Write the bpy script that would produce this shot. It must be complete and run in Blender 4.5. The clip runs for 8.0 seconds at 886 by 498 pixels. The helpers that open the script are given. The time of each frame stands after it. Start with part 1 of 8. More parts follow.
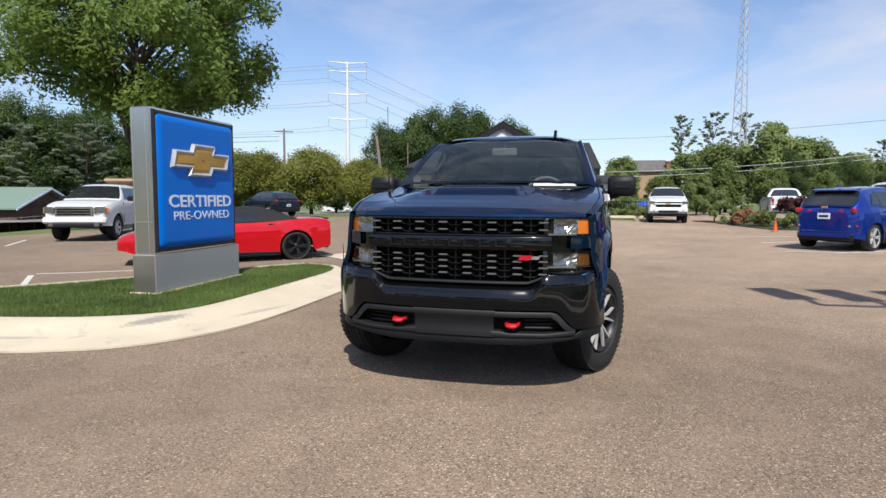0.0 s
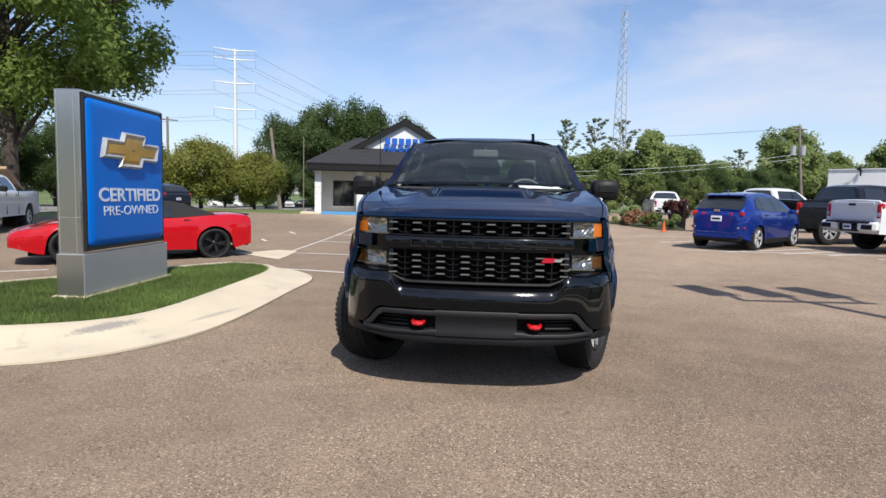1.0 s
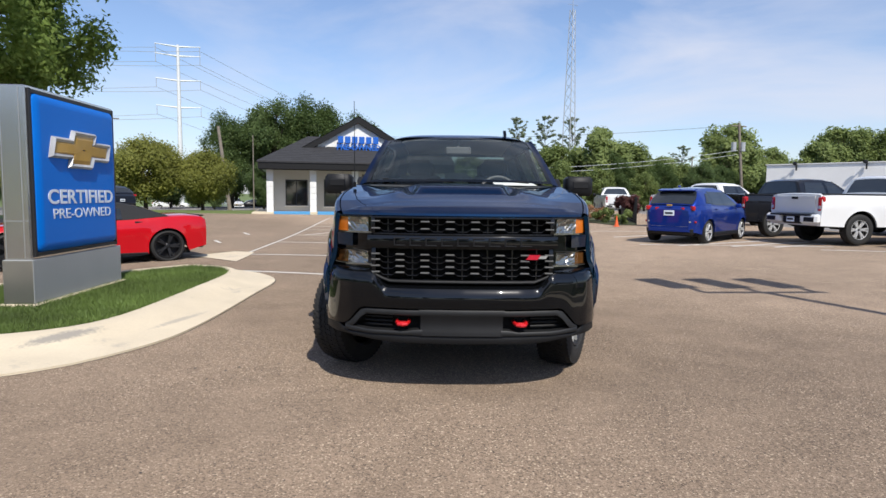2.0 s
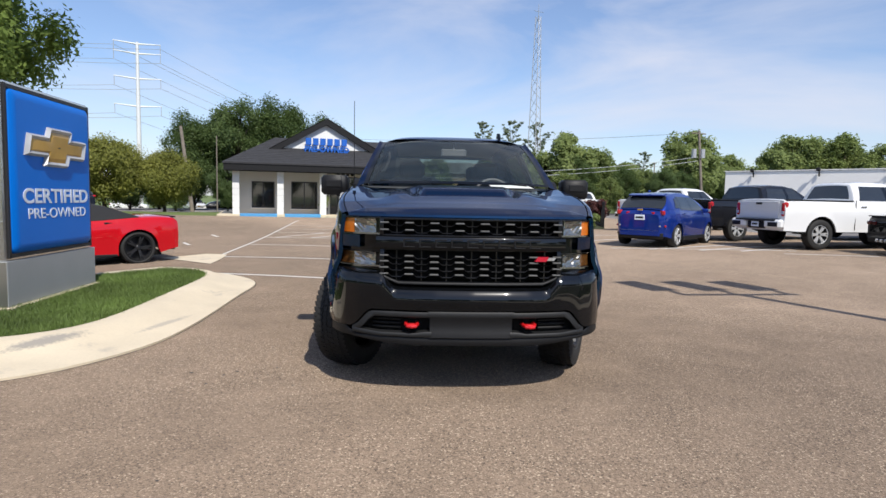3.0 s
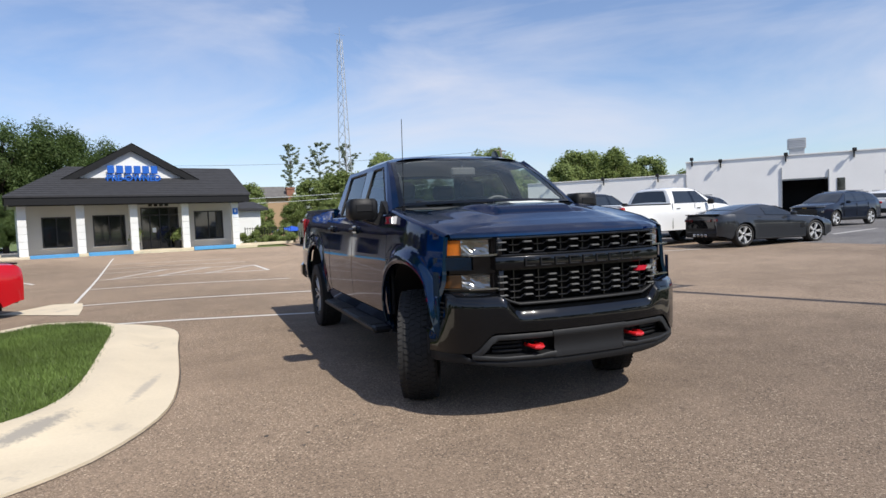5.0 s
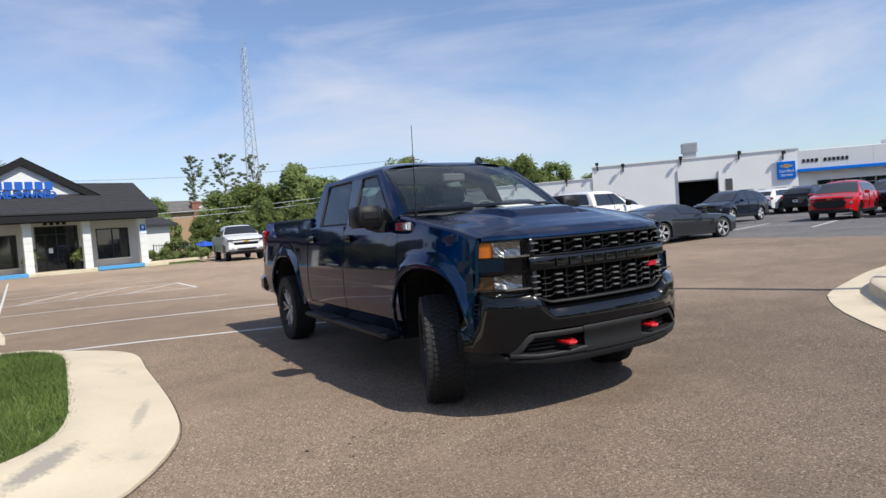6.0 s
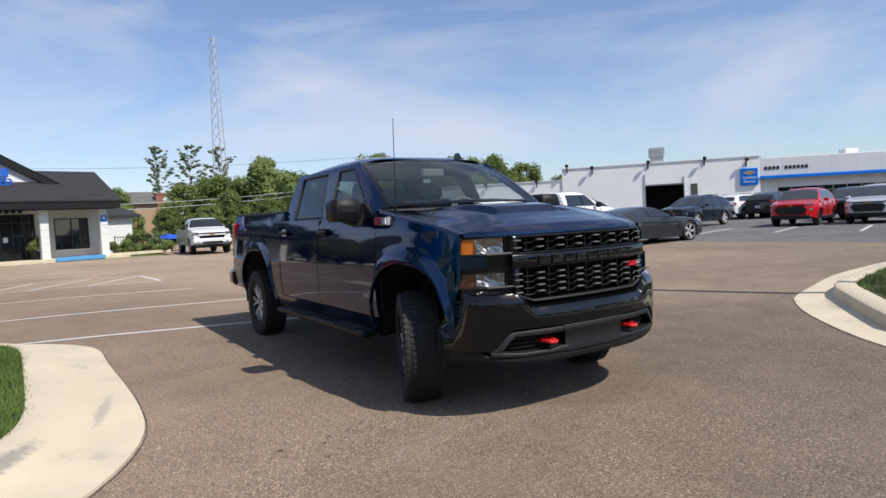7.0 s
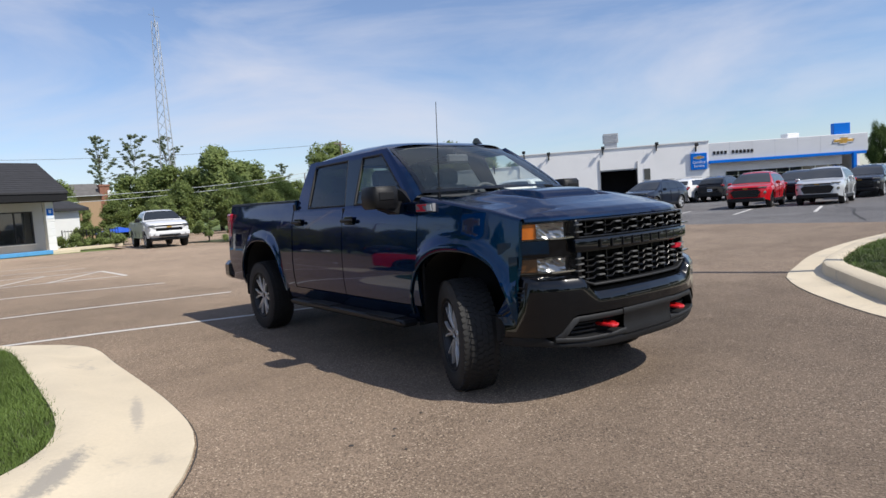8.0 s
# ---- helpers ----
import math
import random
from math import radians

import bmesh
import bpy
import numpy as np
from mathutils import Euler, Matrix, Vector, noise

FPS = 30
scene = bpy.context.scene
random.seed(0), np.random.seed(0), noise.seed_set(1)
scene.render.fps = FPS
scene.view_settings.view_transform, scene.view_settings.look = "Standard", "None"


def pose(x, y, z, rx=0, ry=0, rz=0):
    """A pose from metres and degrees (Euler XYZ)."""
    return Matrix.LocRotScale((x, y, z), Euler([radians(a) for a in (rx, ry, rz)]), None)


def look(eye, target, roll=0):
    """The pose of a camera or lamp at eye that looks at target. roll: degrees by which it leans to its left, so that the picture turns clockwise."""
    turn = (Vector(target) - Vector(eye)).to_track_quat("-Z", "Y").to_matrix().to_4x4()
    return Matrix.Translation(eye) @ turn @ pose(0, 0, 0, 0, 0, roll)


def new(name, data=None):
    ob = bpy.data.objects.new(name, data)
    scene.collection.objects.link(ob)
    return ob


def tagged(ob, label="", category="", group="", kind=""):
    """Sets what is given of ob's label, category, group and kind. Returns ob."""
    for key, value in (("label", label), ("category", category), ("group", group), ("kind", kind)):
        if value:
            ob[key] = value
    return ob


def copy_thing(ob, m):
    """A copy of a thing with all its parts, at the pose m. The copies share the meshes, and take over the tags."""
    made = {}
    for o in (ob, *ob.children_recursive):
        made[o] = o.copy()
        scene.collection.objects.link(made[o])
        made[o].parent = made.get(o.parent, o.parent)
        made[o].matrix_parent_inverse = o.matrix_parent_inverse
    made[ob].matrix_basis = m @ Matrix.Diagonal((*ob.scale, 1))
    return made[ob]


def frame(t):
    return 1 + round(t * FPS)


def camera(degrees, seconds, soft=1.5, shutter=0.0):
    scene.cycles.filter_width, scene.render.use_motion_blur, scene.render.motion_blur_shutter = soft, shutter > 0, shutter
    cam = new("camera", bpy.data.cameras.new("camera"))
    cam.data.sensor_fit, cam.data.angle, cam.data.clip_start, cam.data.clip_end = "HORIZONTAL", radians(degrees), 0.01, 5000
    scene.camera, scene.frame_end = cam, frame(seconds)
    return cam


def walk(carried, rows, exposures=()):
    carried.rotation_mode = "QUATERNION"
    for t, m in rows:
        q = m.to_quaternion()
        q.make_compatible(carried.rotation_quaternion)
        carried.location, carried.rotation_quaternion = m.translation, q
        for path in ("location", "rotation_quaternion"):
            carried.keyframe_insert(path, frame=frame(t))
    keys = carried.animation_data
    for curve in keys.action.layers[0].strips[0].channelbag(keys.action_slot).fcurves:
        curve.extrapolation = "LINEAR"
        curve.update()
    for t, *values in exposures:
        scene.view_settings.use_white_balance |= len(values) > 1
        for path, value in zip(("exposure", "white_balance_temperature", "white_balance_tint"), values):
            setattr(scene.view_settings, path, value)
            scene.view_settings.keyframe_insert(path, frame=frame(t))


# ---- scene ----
cam = camera(72.0, 8.0)
PATH = [
    (0, (1.049, -3.926, 1.348), (0.524, -2.003, 1.183), 0.2),
    (0.5, (0.535, -4.009, 1.352), (0.187, -2.048, 1.175), 1.0),
    (1, (0.154, -4.038, 1.371), (-0.013, -2.053, 1.200), 1.3),
    (1.5, (-0.016, -3.980, 1.364), (-0.091, -1.990, 1.188), 0.3),
    (2.8, (-0.227, -3.995, 1.369), (-0.148, -2.004, 1.203), 1.5),
    (3, (-0.361, -3.969, 1.349), (-0.256, -1.979, 1.187), 1.1),
    (3.5, (-0.829, -3.975, 1.369), (-0.589, -1.994, 1.222), 0.4),
    (4, (-1.317, -3.731, 1.355), (-0.947, -1.771, 1.210), -0.3),
    (4.5, (-1.845, -3.566, 1.342), (-1.346, -1.633, 1.212), -1.1),
    (4.7, (-2.028, -3.497, 1.356), (-1.439, -1.590, 1.235), -1.7),
    (5.8, (-2.985, -3.135, 1.372), (-2.015, -1.388, 1.298), -3.7),
    (6, (-3.068, -3.088, 1.379), (-2.075, -1.355, 1.289), -4.2),
    (6.5, (-3.099, -3.023, 1.380), (-2.042, -1.328, 1.285), -4.2),
    (7, (-3.100, -2.970, 1.364), (-2.019, -1.290, 1.262), -2.9),
    (7.5, (-3.268, -2.773, 1.350), (-2.152, -1.118, 1.216), -2.2),
    (8, (-3.633, -2.498, 1.388), (-2.428, -0.909, 1.238), -3.8),
]
walk(cam, [(t, look(eye, target, roll)) for t, eye, target, roll in PATH], exposures=[(0.0, 0.10), (3.5, 0.08), (5.8, 0.03), (8.0, -0.02)])

# ---- world, sun, exposure ----
SUN = Vector((0.30, -0.83, 1.0)).normalized()
world = bpy.data.worlds.new("world")
scene.world = world
world.use_nodes = True
wn, wl = world.node_tree.nodes, world.node_tree.links
wn.clear()
w_out = wn.new("ShaderNodeOutputWorld")
w_bg = wn.new("ShaderNodeBackground")
w_sky = wn.new("ShaderNodeTexSky")
w_sky.sky_type = 'NISHITA'
w_sky.sun_disc = False
w_sky.sun_elevation = math.asin(SUN.z)
w_sky.sun_rotation = math.atan2(SUN.x, SUN.y)
w_sky.air_density, w_sky.dust_density, w_sky.ozone_density = 1.0, 0.5, 2.2
w_bg.inputs["Strength"].default_value = 0.134
w_geo = wn.new("ShaderNodeTexCoord")
w_map = wn.new("ShaderNodeMapping")
w_map.inputs["Scale"].default_value = (0.9, 0.9, 3.4)
w_map.inputs["Rotation"].default_value = (0.0, 0.12, 0.7)
w_n1 = wn.new("ShaderNodeTexNoise")
w_n1.inputs["Scale"].default_value = 1.9
w_n1.inputs["Detail"].default_value = 7.0
w_n1.inputs["Roughness"].default_value = 0.55
w_n1.inputs["Distortion"].default_value = 0.5
w_r = wn.new("ShaderNodeValToRGB")
w_r.color_ramp.elements[0].position, w_r.color_ramp.elements[0].color = 0.46, (0.06, 0.06, 0.06, 1)
w_r.color_ramp.elements[1].position, w_r.color_ramp.elements[1].color = 0.76, (0.82, 0.82, 0.82, 1)
w_mix = wn.new("ShaderNodeMix")
w_mix.data_type = 'RGBA'
w_mix.inputs["B"].default_value = (5.5, 5.65, 6.4, 1)
wl.new(w_geo.outputs["Generated"], w_map.inputs["Vector"])
wl.new(w_map.outputs["Vector"], w_n1.inputs["Vector"])
wl.new(w_n1.outputs["Fac"], w_r.inputs["Fac"])
wl.new(w_r.outputs["Color"], w_mix.inputs["Factor"])
w_tint = wn.new("ShaderNodeMix")
w_tint.data_type, w_tint.blend_type = 'RGBA', 'MULTIPLY'
w_tint.inputs["Factor"].default_value = 1.0
w_tint.inputs["B"].default_value = (0.925, 0.967, 1.09, 1)
wl.new(w_sky.outputs["Color"], w_tint.inputs["A"])
wl.new(w_tint.outputs["Result"], w_mix.inputs["A"])
wl.new(w_mix.outputs["Result"], w_bg.inputs["Color"])
wl.new(w_bg.outputs["Background"], w_out.inputs["Surface"])

sun_data = bpy.data.lights.new("sun", 'SUN')
sun_data.energy, sun_data.angle, sun_data.color = 4.6, radians(0.55), (1.0, 0.95, 0.87)
sun = new("sun", sun_data)
sun.matrix_world = look(SUN * 60, (0, 0, 0))
scene.view_settings.exposure = 0.0


# ---- materials ----
def mat(name, col, rough=0.5, metal=0.0, var=0.12, scale=6.0, grain=60.0, bump=0.0, bscale=80.0, coat=0.0, spec=0.5, col2=None, emit=0.0):
    """A principled surface with tone variation at two scales and fine relief."""
    m = bpy.data.materials.new(name)
    m.use_nodes = True
    nt = m.node_tree
    n, l = nt.nodes, nt.links
    b = n["Principled BSDF"]
    b.inputs["Roughness"].default_value = rough
    b.inputs["Metallic"].default_value = metal
    b.inputs["Coat Weight"].default_value = coat
    b.inputs["Coat Roughness"].default_value = 0.03
    b.inputs["Specular IOR Level"].default_value = spec
    tc = n.new("ShaderNodeTexCoord")
    a = n.new("ShaderNodeTexNoise")
    a.inputs["Scale"].default_value, a.inputs["Detail"].default_value = scale, 5
    g = n.new("ShaderNodeTexNoise")
    g.inputs["Scale"].default_value, g.inputs["Detail"].default_value = grain, 3
    l.new(tc.outputs["Object"], a.inputs["Vector"])
    l.new(tc.outputs["Object"], g.inputs["Vector"])
    add = n.new("ShaderNodeMath")
    add.operation = 'MULTIPLY_ADD'
    add.inputs[1].default_value = 0.4
    l.new(g.outputs["Fac"], add.inputs[0])
    l.new(a.outputs["Fac"], add.inputs[2])
    mr = n.new("ShaderNodeMapRange")
    mr.inputs["From Min"].default_value, mr.inputs["From Max"].default_value = 0.4, 1.0
    l.new(add.outputs[0], mr.inputs["Value"])
    mx = n.new("ShaderNodeMix")
    mx.data_type = 'RGBA'
    c2 = col2 or tuple(c * (1 - 2 * var) for c in col)
    mx.inputs["A"].default_value = (*c2, 1)
    mx.inputs["B"].default_value = (*col, 1)
    l.new(mr.outputs["Result"], mx.inputs["Factor"])
    l.new(mx.outputs["Result"], b.inputs["Base Color"])
    if bump > 0:
        bn = n.new("ShaderNodeTexNoise")
        bn.inputs["Scale"].default_value, bn.inputs["Detail"].default_value = bscale, 4
        l.new(tc.outputs["Object"], bn.inputs["Vector"])
        bp = n.new("ShaderNodeBump")
        bp.inputs["Strength"].default_value, bp.inputs["Distance"].default_value = bump, 0.01
        l.new(bn.outputs["Fac"], bp.inputs["Height"])
        l.new(bp.outputs["Normal"], b.inputs["Normal"])
    if emit > 0:
        l.new(mx.outputs["Result"], b.inputs["Emission Color"])
        b.inputs["Emission Strength"].default_value = emit
    return m


def asphalt(name, base, warm, speck=0.5, pale_gain=0.0):
    """Aged asphalt: mastic, light aggregate grains, broad worn patches."""
    m = bpy.data.materials.new(name)
    m.use_nodes = True
    n, l = m.node_tree.nodes, m.node_tree.links
    b = n["Principled BSDF"]
    b.inputs["Roughness"].default_value = 0.85
    b.inputs["Diffuse Roughness"].default_value = 1.0
    b.inputs["Specular IOR Level"].default_value = 0.2
    tc = n.new("ShaderNodeTexCoord")

    def noise_node(sc, det, rough=0.5):
        t = n.new("ShaderNodeTexNoise")
        t.inputs["Scale"].default_value, t.inputs["Detail"].default_value, t.inputs["Roughness"].default_value = sc, det, rough
        l.new(tc.outputs["Object"], t.inputs["Vector"])
        return t
    big, mid, fine = noise_node(0.22, 4), noise_node(1.7, 5, 0.6), noise_node(42, 4, 0.7)

    def cells(sc):
        t = n.new("ShaderNodeTexVoronoi")
        t.inputs["Scale"].default_value = sc
        l.new(tc.outputs["Object"], t.inputs["Vector"])
        return t

    def calc(op, a, b, c=None):
        t = n.new("ShaderNodeMath")
        t.operation = op
        for i, q in enumerate((a, b, c)):
            if q is None:
                continue
            if isinstance(q, (int, float)):
                t.inputs[i].default_value = q
            else:
                l.new(q, t.inputs[i])
        return t.outputs[0]
    vor, vor2 = cells(115), cells(230)
    sep, sep2 = n.new("ShaderNodeSeparateColor"), n.new("ShaderNodeSeparateColor")
    l.new(vor.outputs["Color"], sep.inputs["Color"])
    l.new(vor2.outputs["Color"], sep2.inputs["Color"])
    rough_ = noise_node(0.55, 5, 0.6)
    rr_ = n.new("ShaderNodeMapRange")
    rr_.inputs["From Min"].default_value, rr_.inputs["From Max"].default_value = 0.38, 0.64
    rr_.inputs["To Min"].default_value, rr_.inputs["To Max"].default_value = 0.55, 1.35
    l.new(rough_.outputs["Fac"], rr_.inputs["Value"])
    coarse = rr_.outputs["Result"]
    raw = calc('ADD', calc('MULTIPLY', sep.outputs[0], 0.40), calc('MULTIPLY', sep2.outputs[0], 0.36))
    grains = calc('ADD', calc('MULTIPLY', calc('SUBTRACT', raw, 0.38), coarse), 0.36)
    broad = calc('ADD', calc('MULTIPLY', big.outputs["Fac"], 0.55), calc('MULTIPLY', mid.outputs["Fac"], 0.40))
    tone = calc('ADD', calc('ADD', grains, broad), calc('MULTIPLY', fine.outputs["Fac"], 0.45))
    r = n.new("ShaderNodeValToRGB")
    e = r.color_ramp.elements
    e[0].position, e[0].color = 0.26, (*[c * 0.58 for c in base], 1)
    e[1].position, e[1].color = 0.74, (*warm, 1)
    l.new(calc('SUBTRACT', tone, 0.575), r.inputs["Fac"])
    sp = n.new("ShaderNodeMapRange")
    sp.inputs["From Min"].default_value, sp.inputs["From Max"].default_value = 0.90, 0.97
    l.new(sep.outputs[1], sp.inputs["Value"])
    mx = n.new("ShaderNodeMix")
    mx.data_type = 'RGBA'
    mx.inputs["B"].default_value = (0.52, 0.42, 0.31, 1)
    l.new(calc('MULTIPLY', calc('MULTIPLY', sp.outputs["Result"], speck), coarse), mx.inputs["Factor"])
    pit = n.new("ShaderNodeMapRange")
    pit.inputs["From Min"].default_value, pit.inputs["From Max"].default_value = 0.93, 0.98
    l.new(sep.outputs[2], pit.inputs["Value"])
    dark = n.new("ShaderNodeMix")
    dark.data_type = 'RGBA'
    dark.inputs["B"].default_value = (0.045, 0.036, 0.030, 1)
    l.new(calc('MULTIPLY', calc('MULTIPLY', pit.outputs["Result"], 0.6), coarse), dark.inputs["Factor"])
    l.new(r.outputs["Color"], dark.inputs["A"])
    l.new(dark.outputs["Result"], mx.inputs["A"])
    last = mx.outputs["Result"]
    if pale_gain:
        # paler towards high x and y, edge broken by noise
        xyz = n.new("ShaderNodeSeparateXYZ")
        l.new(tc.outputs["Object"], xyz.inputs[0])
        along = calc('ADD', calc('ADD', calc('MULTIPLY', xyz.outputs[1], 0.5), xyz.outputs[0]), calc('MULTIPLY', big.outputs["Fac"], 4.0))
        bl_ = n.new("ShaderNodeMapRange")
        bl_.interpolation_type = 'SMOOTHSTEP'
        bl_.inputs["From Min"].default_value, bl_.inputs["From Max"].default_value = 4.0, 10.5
        bl_.inputs["To Min"].default_value, bl_.inputs["To Max"].default_value = 1.0, 1.0 + pale_gain
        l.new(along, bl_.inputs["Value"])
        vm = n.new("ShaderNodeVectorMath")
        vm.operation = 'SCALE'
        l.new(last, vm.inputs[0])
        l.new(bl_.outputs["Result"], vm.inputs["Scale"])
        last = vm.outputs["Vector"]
    l.new(last, b.inputs["Base Color"])
    bp = n.new("ShaderNodeBump")
    bp.inputs["Strength"].default_value, bp.inputs["Distance"].default_value = 0.7, 0.005
    hm = n.new("ShaderNodeMath")
    hm.operation = 'ADD'
    l.new(fine.outputs["Fac"], hm.inputs[0])
    l.new(vor.outputs["Distance"], hm.inputs[1])
    l.new(hm.outputs[0], bp.inputs["Height"])
    l.new(bp.outputs["Normal"], b.inputs["Normal"])
    return m


def stain(m, col, where, scale=1.1):
    """Blotches of dirt over a material, where a broad noise is high."""
    n, l = m.node_tree.nodes, m.node_tree.links
    b = n["Principled BSDF"]
    src = b.inputs["Base Color"].links[0].from_socket
    tc = n.new("ShaderNodeTexCoord")
    a = n.new("ShaderNodeTexNoise")
    a.inputs["Scale"].default_value, a.inputs["Detail"].default_value, a.inputs["Roughness"].default_value, a.inputs["Distortion"].default_value = scale, 7, 0.68, 0.6
    l.new(tc.outputs["Object"], a.inputs["Vector"])
    r = n.new("ShaderNodeMapRange")
    r.inputs["From Min"].default_value, r.inputs["From Max"].default_value = where, where + 0.10
    r.inputs["To Max"].default_value = 0.75
    l.new(a.outputs["Fac"], r.inputs["Value"])
    mx = n.new("ShaderNodeMix")
    mx.data_type = 'RGBA'
    mx.inputs["B"].default_value = (*col, 1)
    l.new(r.outputs["Result"], mx.inputs["Factor"])
    l.new(src, mx.inputs["A"])
    l.new(mx.outputs["Result"], b.inputs["Base Color"])
    return m


def spot(m, col, centre, half_len, half_wide, turn):
    """One ragged rubbed mark of its own shape on a material."""
    n, l = m.node_tree.nodes, m.node_tree.links
    b = n["Principled BSDF"]
    src = b.inputs["Base Color"].links[0].from_socket
    tc = n.new("ShaderNodeTexCoord")
    mp = n.new("ShaderNodeMapping")
    mp.vector_type = 'TEXTURE'
    mp.inputs["Location"].default_value = centre
    mp.inputs["Rotation"].default_value = (0, 0, radians(turn))
    mp.inputs["Scale"].default_value = (half_len, half_wide, 1.0)
    l.new(tc.outputs["Object"], mp.inputs["Vector"])
    ln = n.new("ShaderNodeVectorMath")
    ln.operation = 'LENGTH'
    l.new(mp.outputs["Vector"], ln.inputs[0])
    nz = n.new("ShaderNodeTexNoise")
    nz.inputs["Scale"].default_value, nz.inputs["Detail"].default_value, nz.inputs["Roughness"].default_value = 22, 6, 0.7
    l.new(tc.outputs["Object"], nz.inputs["Vector"])
    ad = n.new("ShaderNodeMath")
    ad.operation = 'MULTIPLY_ADD'
    ad.inputs[1].default_value = 1.7
    l.new(nz.outputs["Fac"], ad.inputs[0])
    l.new(ln.outputs["Value"], ad.inputs[2])
    r = n.new("ShaderNodeMapRange")
    r.inputs["From Min"].default_value, r.inputs["From Max"].default_value = 1.9, 1.35
    r.inputs["To Max"].default_value = 0.8
    l.new(ad.outputs[0], r.inputs["Value"])
    mx = n.new("ShaderNodeMix")
    mx.data_type = 'RGBA'
    mx.inputs["B"].default_value = (*col, 1)
    l.new(r.outputs["Result"], mx.inputs["Factor"])
    l.new(src, mx.inputs["A"])
    l.new(mx.outputs["Result"], b.inputs["Base Color"])
    return m


def glass_mat(name, tint, rough=0.0, ior=1.5, veil=0.0):
    """Thin pane: a glossy skin over a tinted see-through layer, with a pale film that paints in haze."""
    m = bpy.data.materials.new(name)
    m.use_nodes = True
    n, l = m.node_tree.nodes, m.node_tree.links
    n.remove(n["Principled BSDF"])
    out = n["Material Output"]
    tr = n.new("ShaderNodeBsdfTransparent")
    tr.inputs["Color"].default_value = (*tint, 1)
    gl = n.new("ShaderNodeBsdfGlossy")
    gl.inputs["Roughness"].default_value = rough
    lw = n.new("ShaderNodeLayerWeight")
    lw.inputs["Blend"].default_value = 0.5
    pw = n.new("ShaderNodeMath")
    pw.operation = 'POWER'
    pw.inputs[1].default_value = 5.0
    l.new(lw.outputs["Facing"], pw.inputs[0])
    r0 = ((ior - 1) / (ior + 1)) ** 2
    fr = n.new("ShaderNodeMath")
    fr.operation = 'MULTIPLY_ADD'
    fr.inputs[1].default_value, fr.inputs[2].default_value = 1.0 - r0, r0
    l.new(pw.outputs[0], fr.inputs[0])
    mx = n.new("ShaderNodeMixShader")
    l.new(fr.outputs[0], mx.inputs["Fac"])
    # pale diffuse share stands for dash glare and haze on the pane
    if veil > 0:
        df = n.new("ShaderNodeBsdfDiffuse")
        df.inputs["Color"].default_value = (0.50, 0.70, 0.70, 1)
        tcd = n.new("ShaderNodeTexCoord")
        nz = n.new("ShaderNodeTexNoise")
        nz.inputs["Scale"].default_value, nz.inputs["Detail"].default_value = 2.5, 6
        l.new(tcd.outputs["Object"], nz.inputs["Vector"])
        rg = n.new("ShaderNodeMapRange")
        rg.inputs["From Min"].default_value, rg.inputs["From Max"].default_value = 0.2, 0.8
        rg.inputs["To Min"].default_value, rg.inputs["To Max"].default_value = veil * 0.75, veil * 1.25
        l.new(nz.outputs["Fac"], rg.inputs["Value"])
        md_ = n.new("ShaderNodeMixShader")
        l.new(rg.outputs["Result"], md_.inputs["Fac"])
        l.new(tr.outputs[0], md_.inputs[1])
        l.new(df.outputs[0], md_.inputs[2])
        l.new(md_.outputs[0], mx.inputs[1])
    else:
        l.new(tr.outputs[0], mx.inputs[1])
    l.new(gl.outputs[0], mx.inputs[2])
    l.new(mx.outputs[0], out.inputs["Surface"])
    return m


def paint(name, col, metal=0.0, rough=0.35, var=0.04, coat=1.0):
    return mat(name, col, rough=rough, metal=metal, var=var, scale=1.5, grain=900, coat=coat, spec=0.05)


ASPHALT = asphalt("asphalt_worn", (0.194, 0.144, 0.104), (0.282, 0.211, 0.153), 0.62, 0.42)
ASPHALT_NEW = asphalt("asphalt_sealed", (0.155, 0.149, 0.149), (0.275, 0.263, 0.257), 0.3)
CONCRETE = mat("concrete_pale", (0.71, 0.605, 0.44), 0.85, var=0.10, scale=1.6, grain=45, bump=0.3, bscale=160)
stain(CONCRETE, (0.36, 0.32, 0.27), 0.57)
spot(CONCRETE, (0.25, 0.235, 0.21), (-3.445, 1.275, 0.12), 0.37, 0.085, 55.0)
spot(CONCRETE, (0.40, 0.36, 0.30), (-4.4, 0.50, 0.1), 0.40, 0.05, 12.0)
spot(CONCRETE, (0.42, 0.37, 0.30), (-2.85, 2.3, 0.05), 0.5, 0.05, 80.0)
TAR = mat("tar_dark", (0.055, 0.048, 0.042), 0.7, var=0.25, scale=9, grain=60)
LINE = mat("line_paint", (0.74, 0.71, 0.66), 0.8, var=0.16, scale=7, grain=40, bump=0.2)
SOIL = mat("turf_soil", (0.075, 0.085, 0.03), 0.95, var=0.25, scale=4, grain=50, bump=0.5)
GRASS = mat("grass_blade", (0.150, 0.225, 0.050), 0.6, var=0.38, scale=1.2, grain=30, spec=0.3)
LAWN_FAR = mat("lawn_far", (0.15, 0.20, 0.05), 0.9, var=0.2, scale=0.6, grain=20, bump=0.3)
ALU = mat("brushed_aluminium", (0.74, 0.72, 0.68), 0.22, 0.95, var=0.06, scale=1.2, grain=300)
ALU_GREY = mat("grey_cladding", (0.40, 0.41, 0.41), 0.5, 0.3, var=0.05, scale=2, grain=200)
SIGN_BLUE = mat("sign_blue", (0.0, 0.155, 0.62), 0.4, var=0.03, scale=1, coat=0.05, spec=0.2)
SIGN_WHITE = mat("sign_white", (0.74, 0.80, 0.88), 0.4, var=0.03)
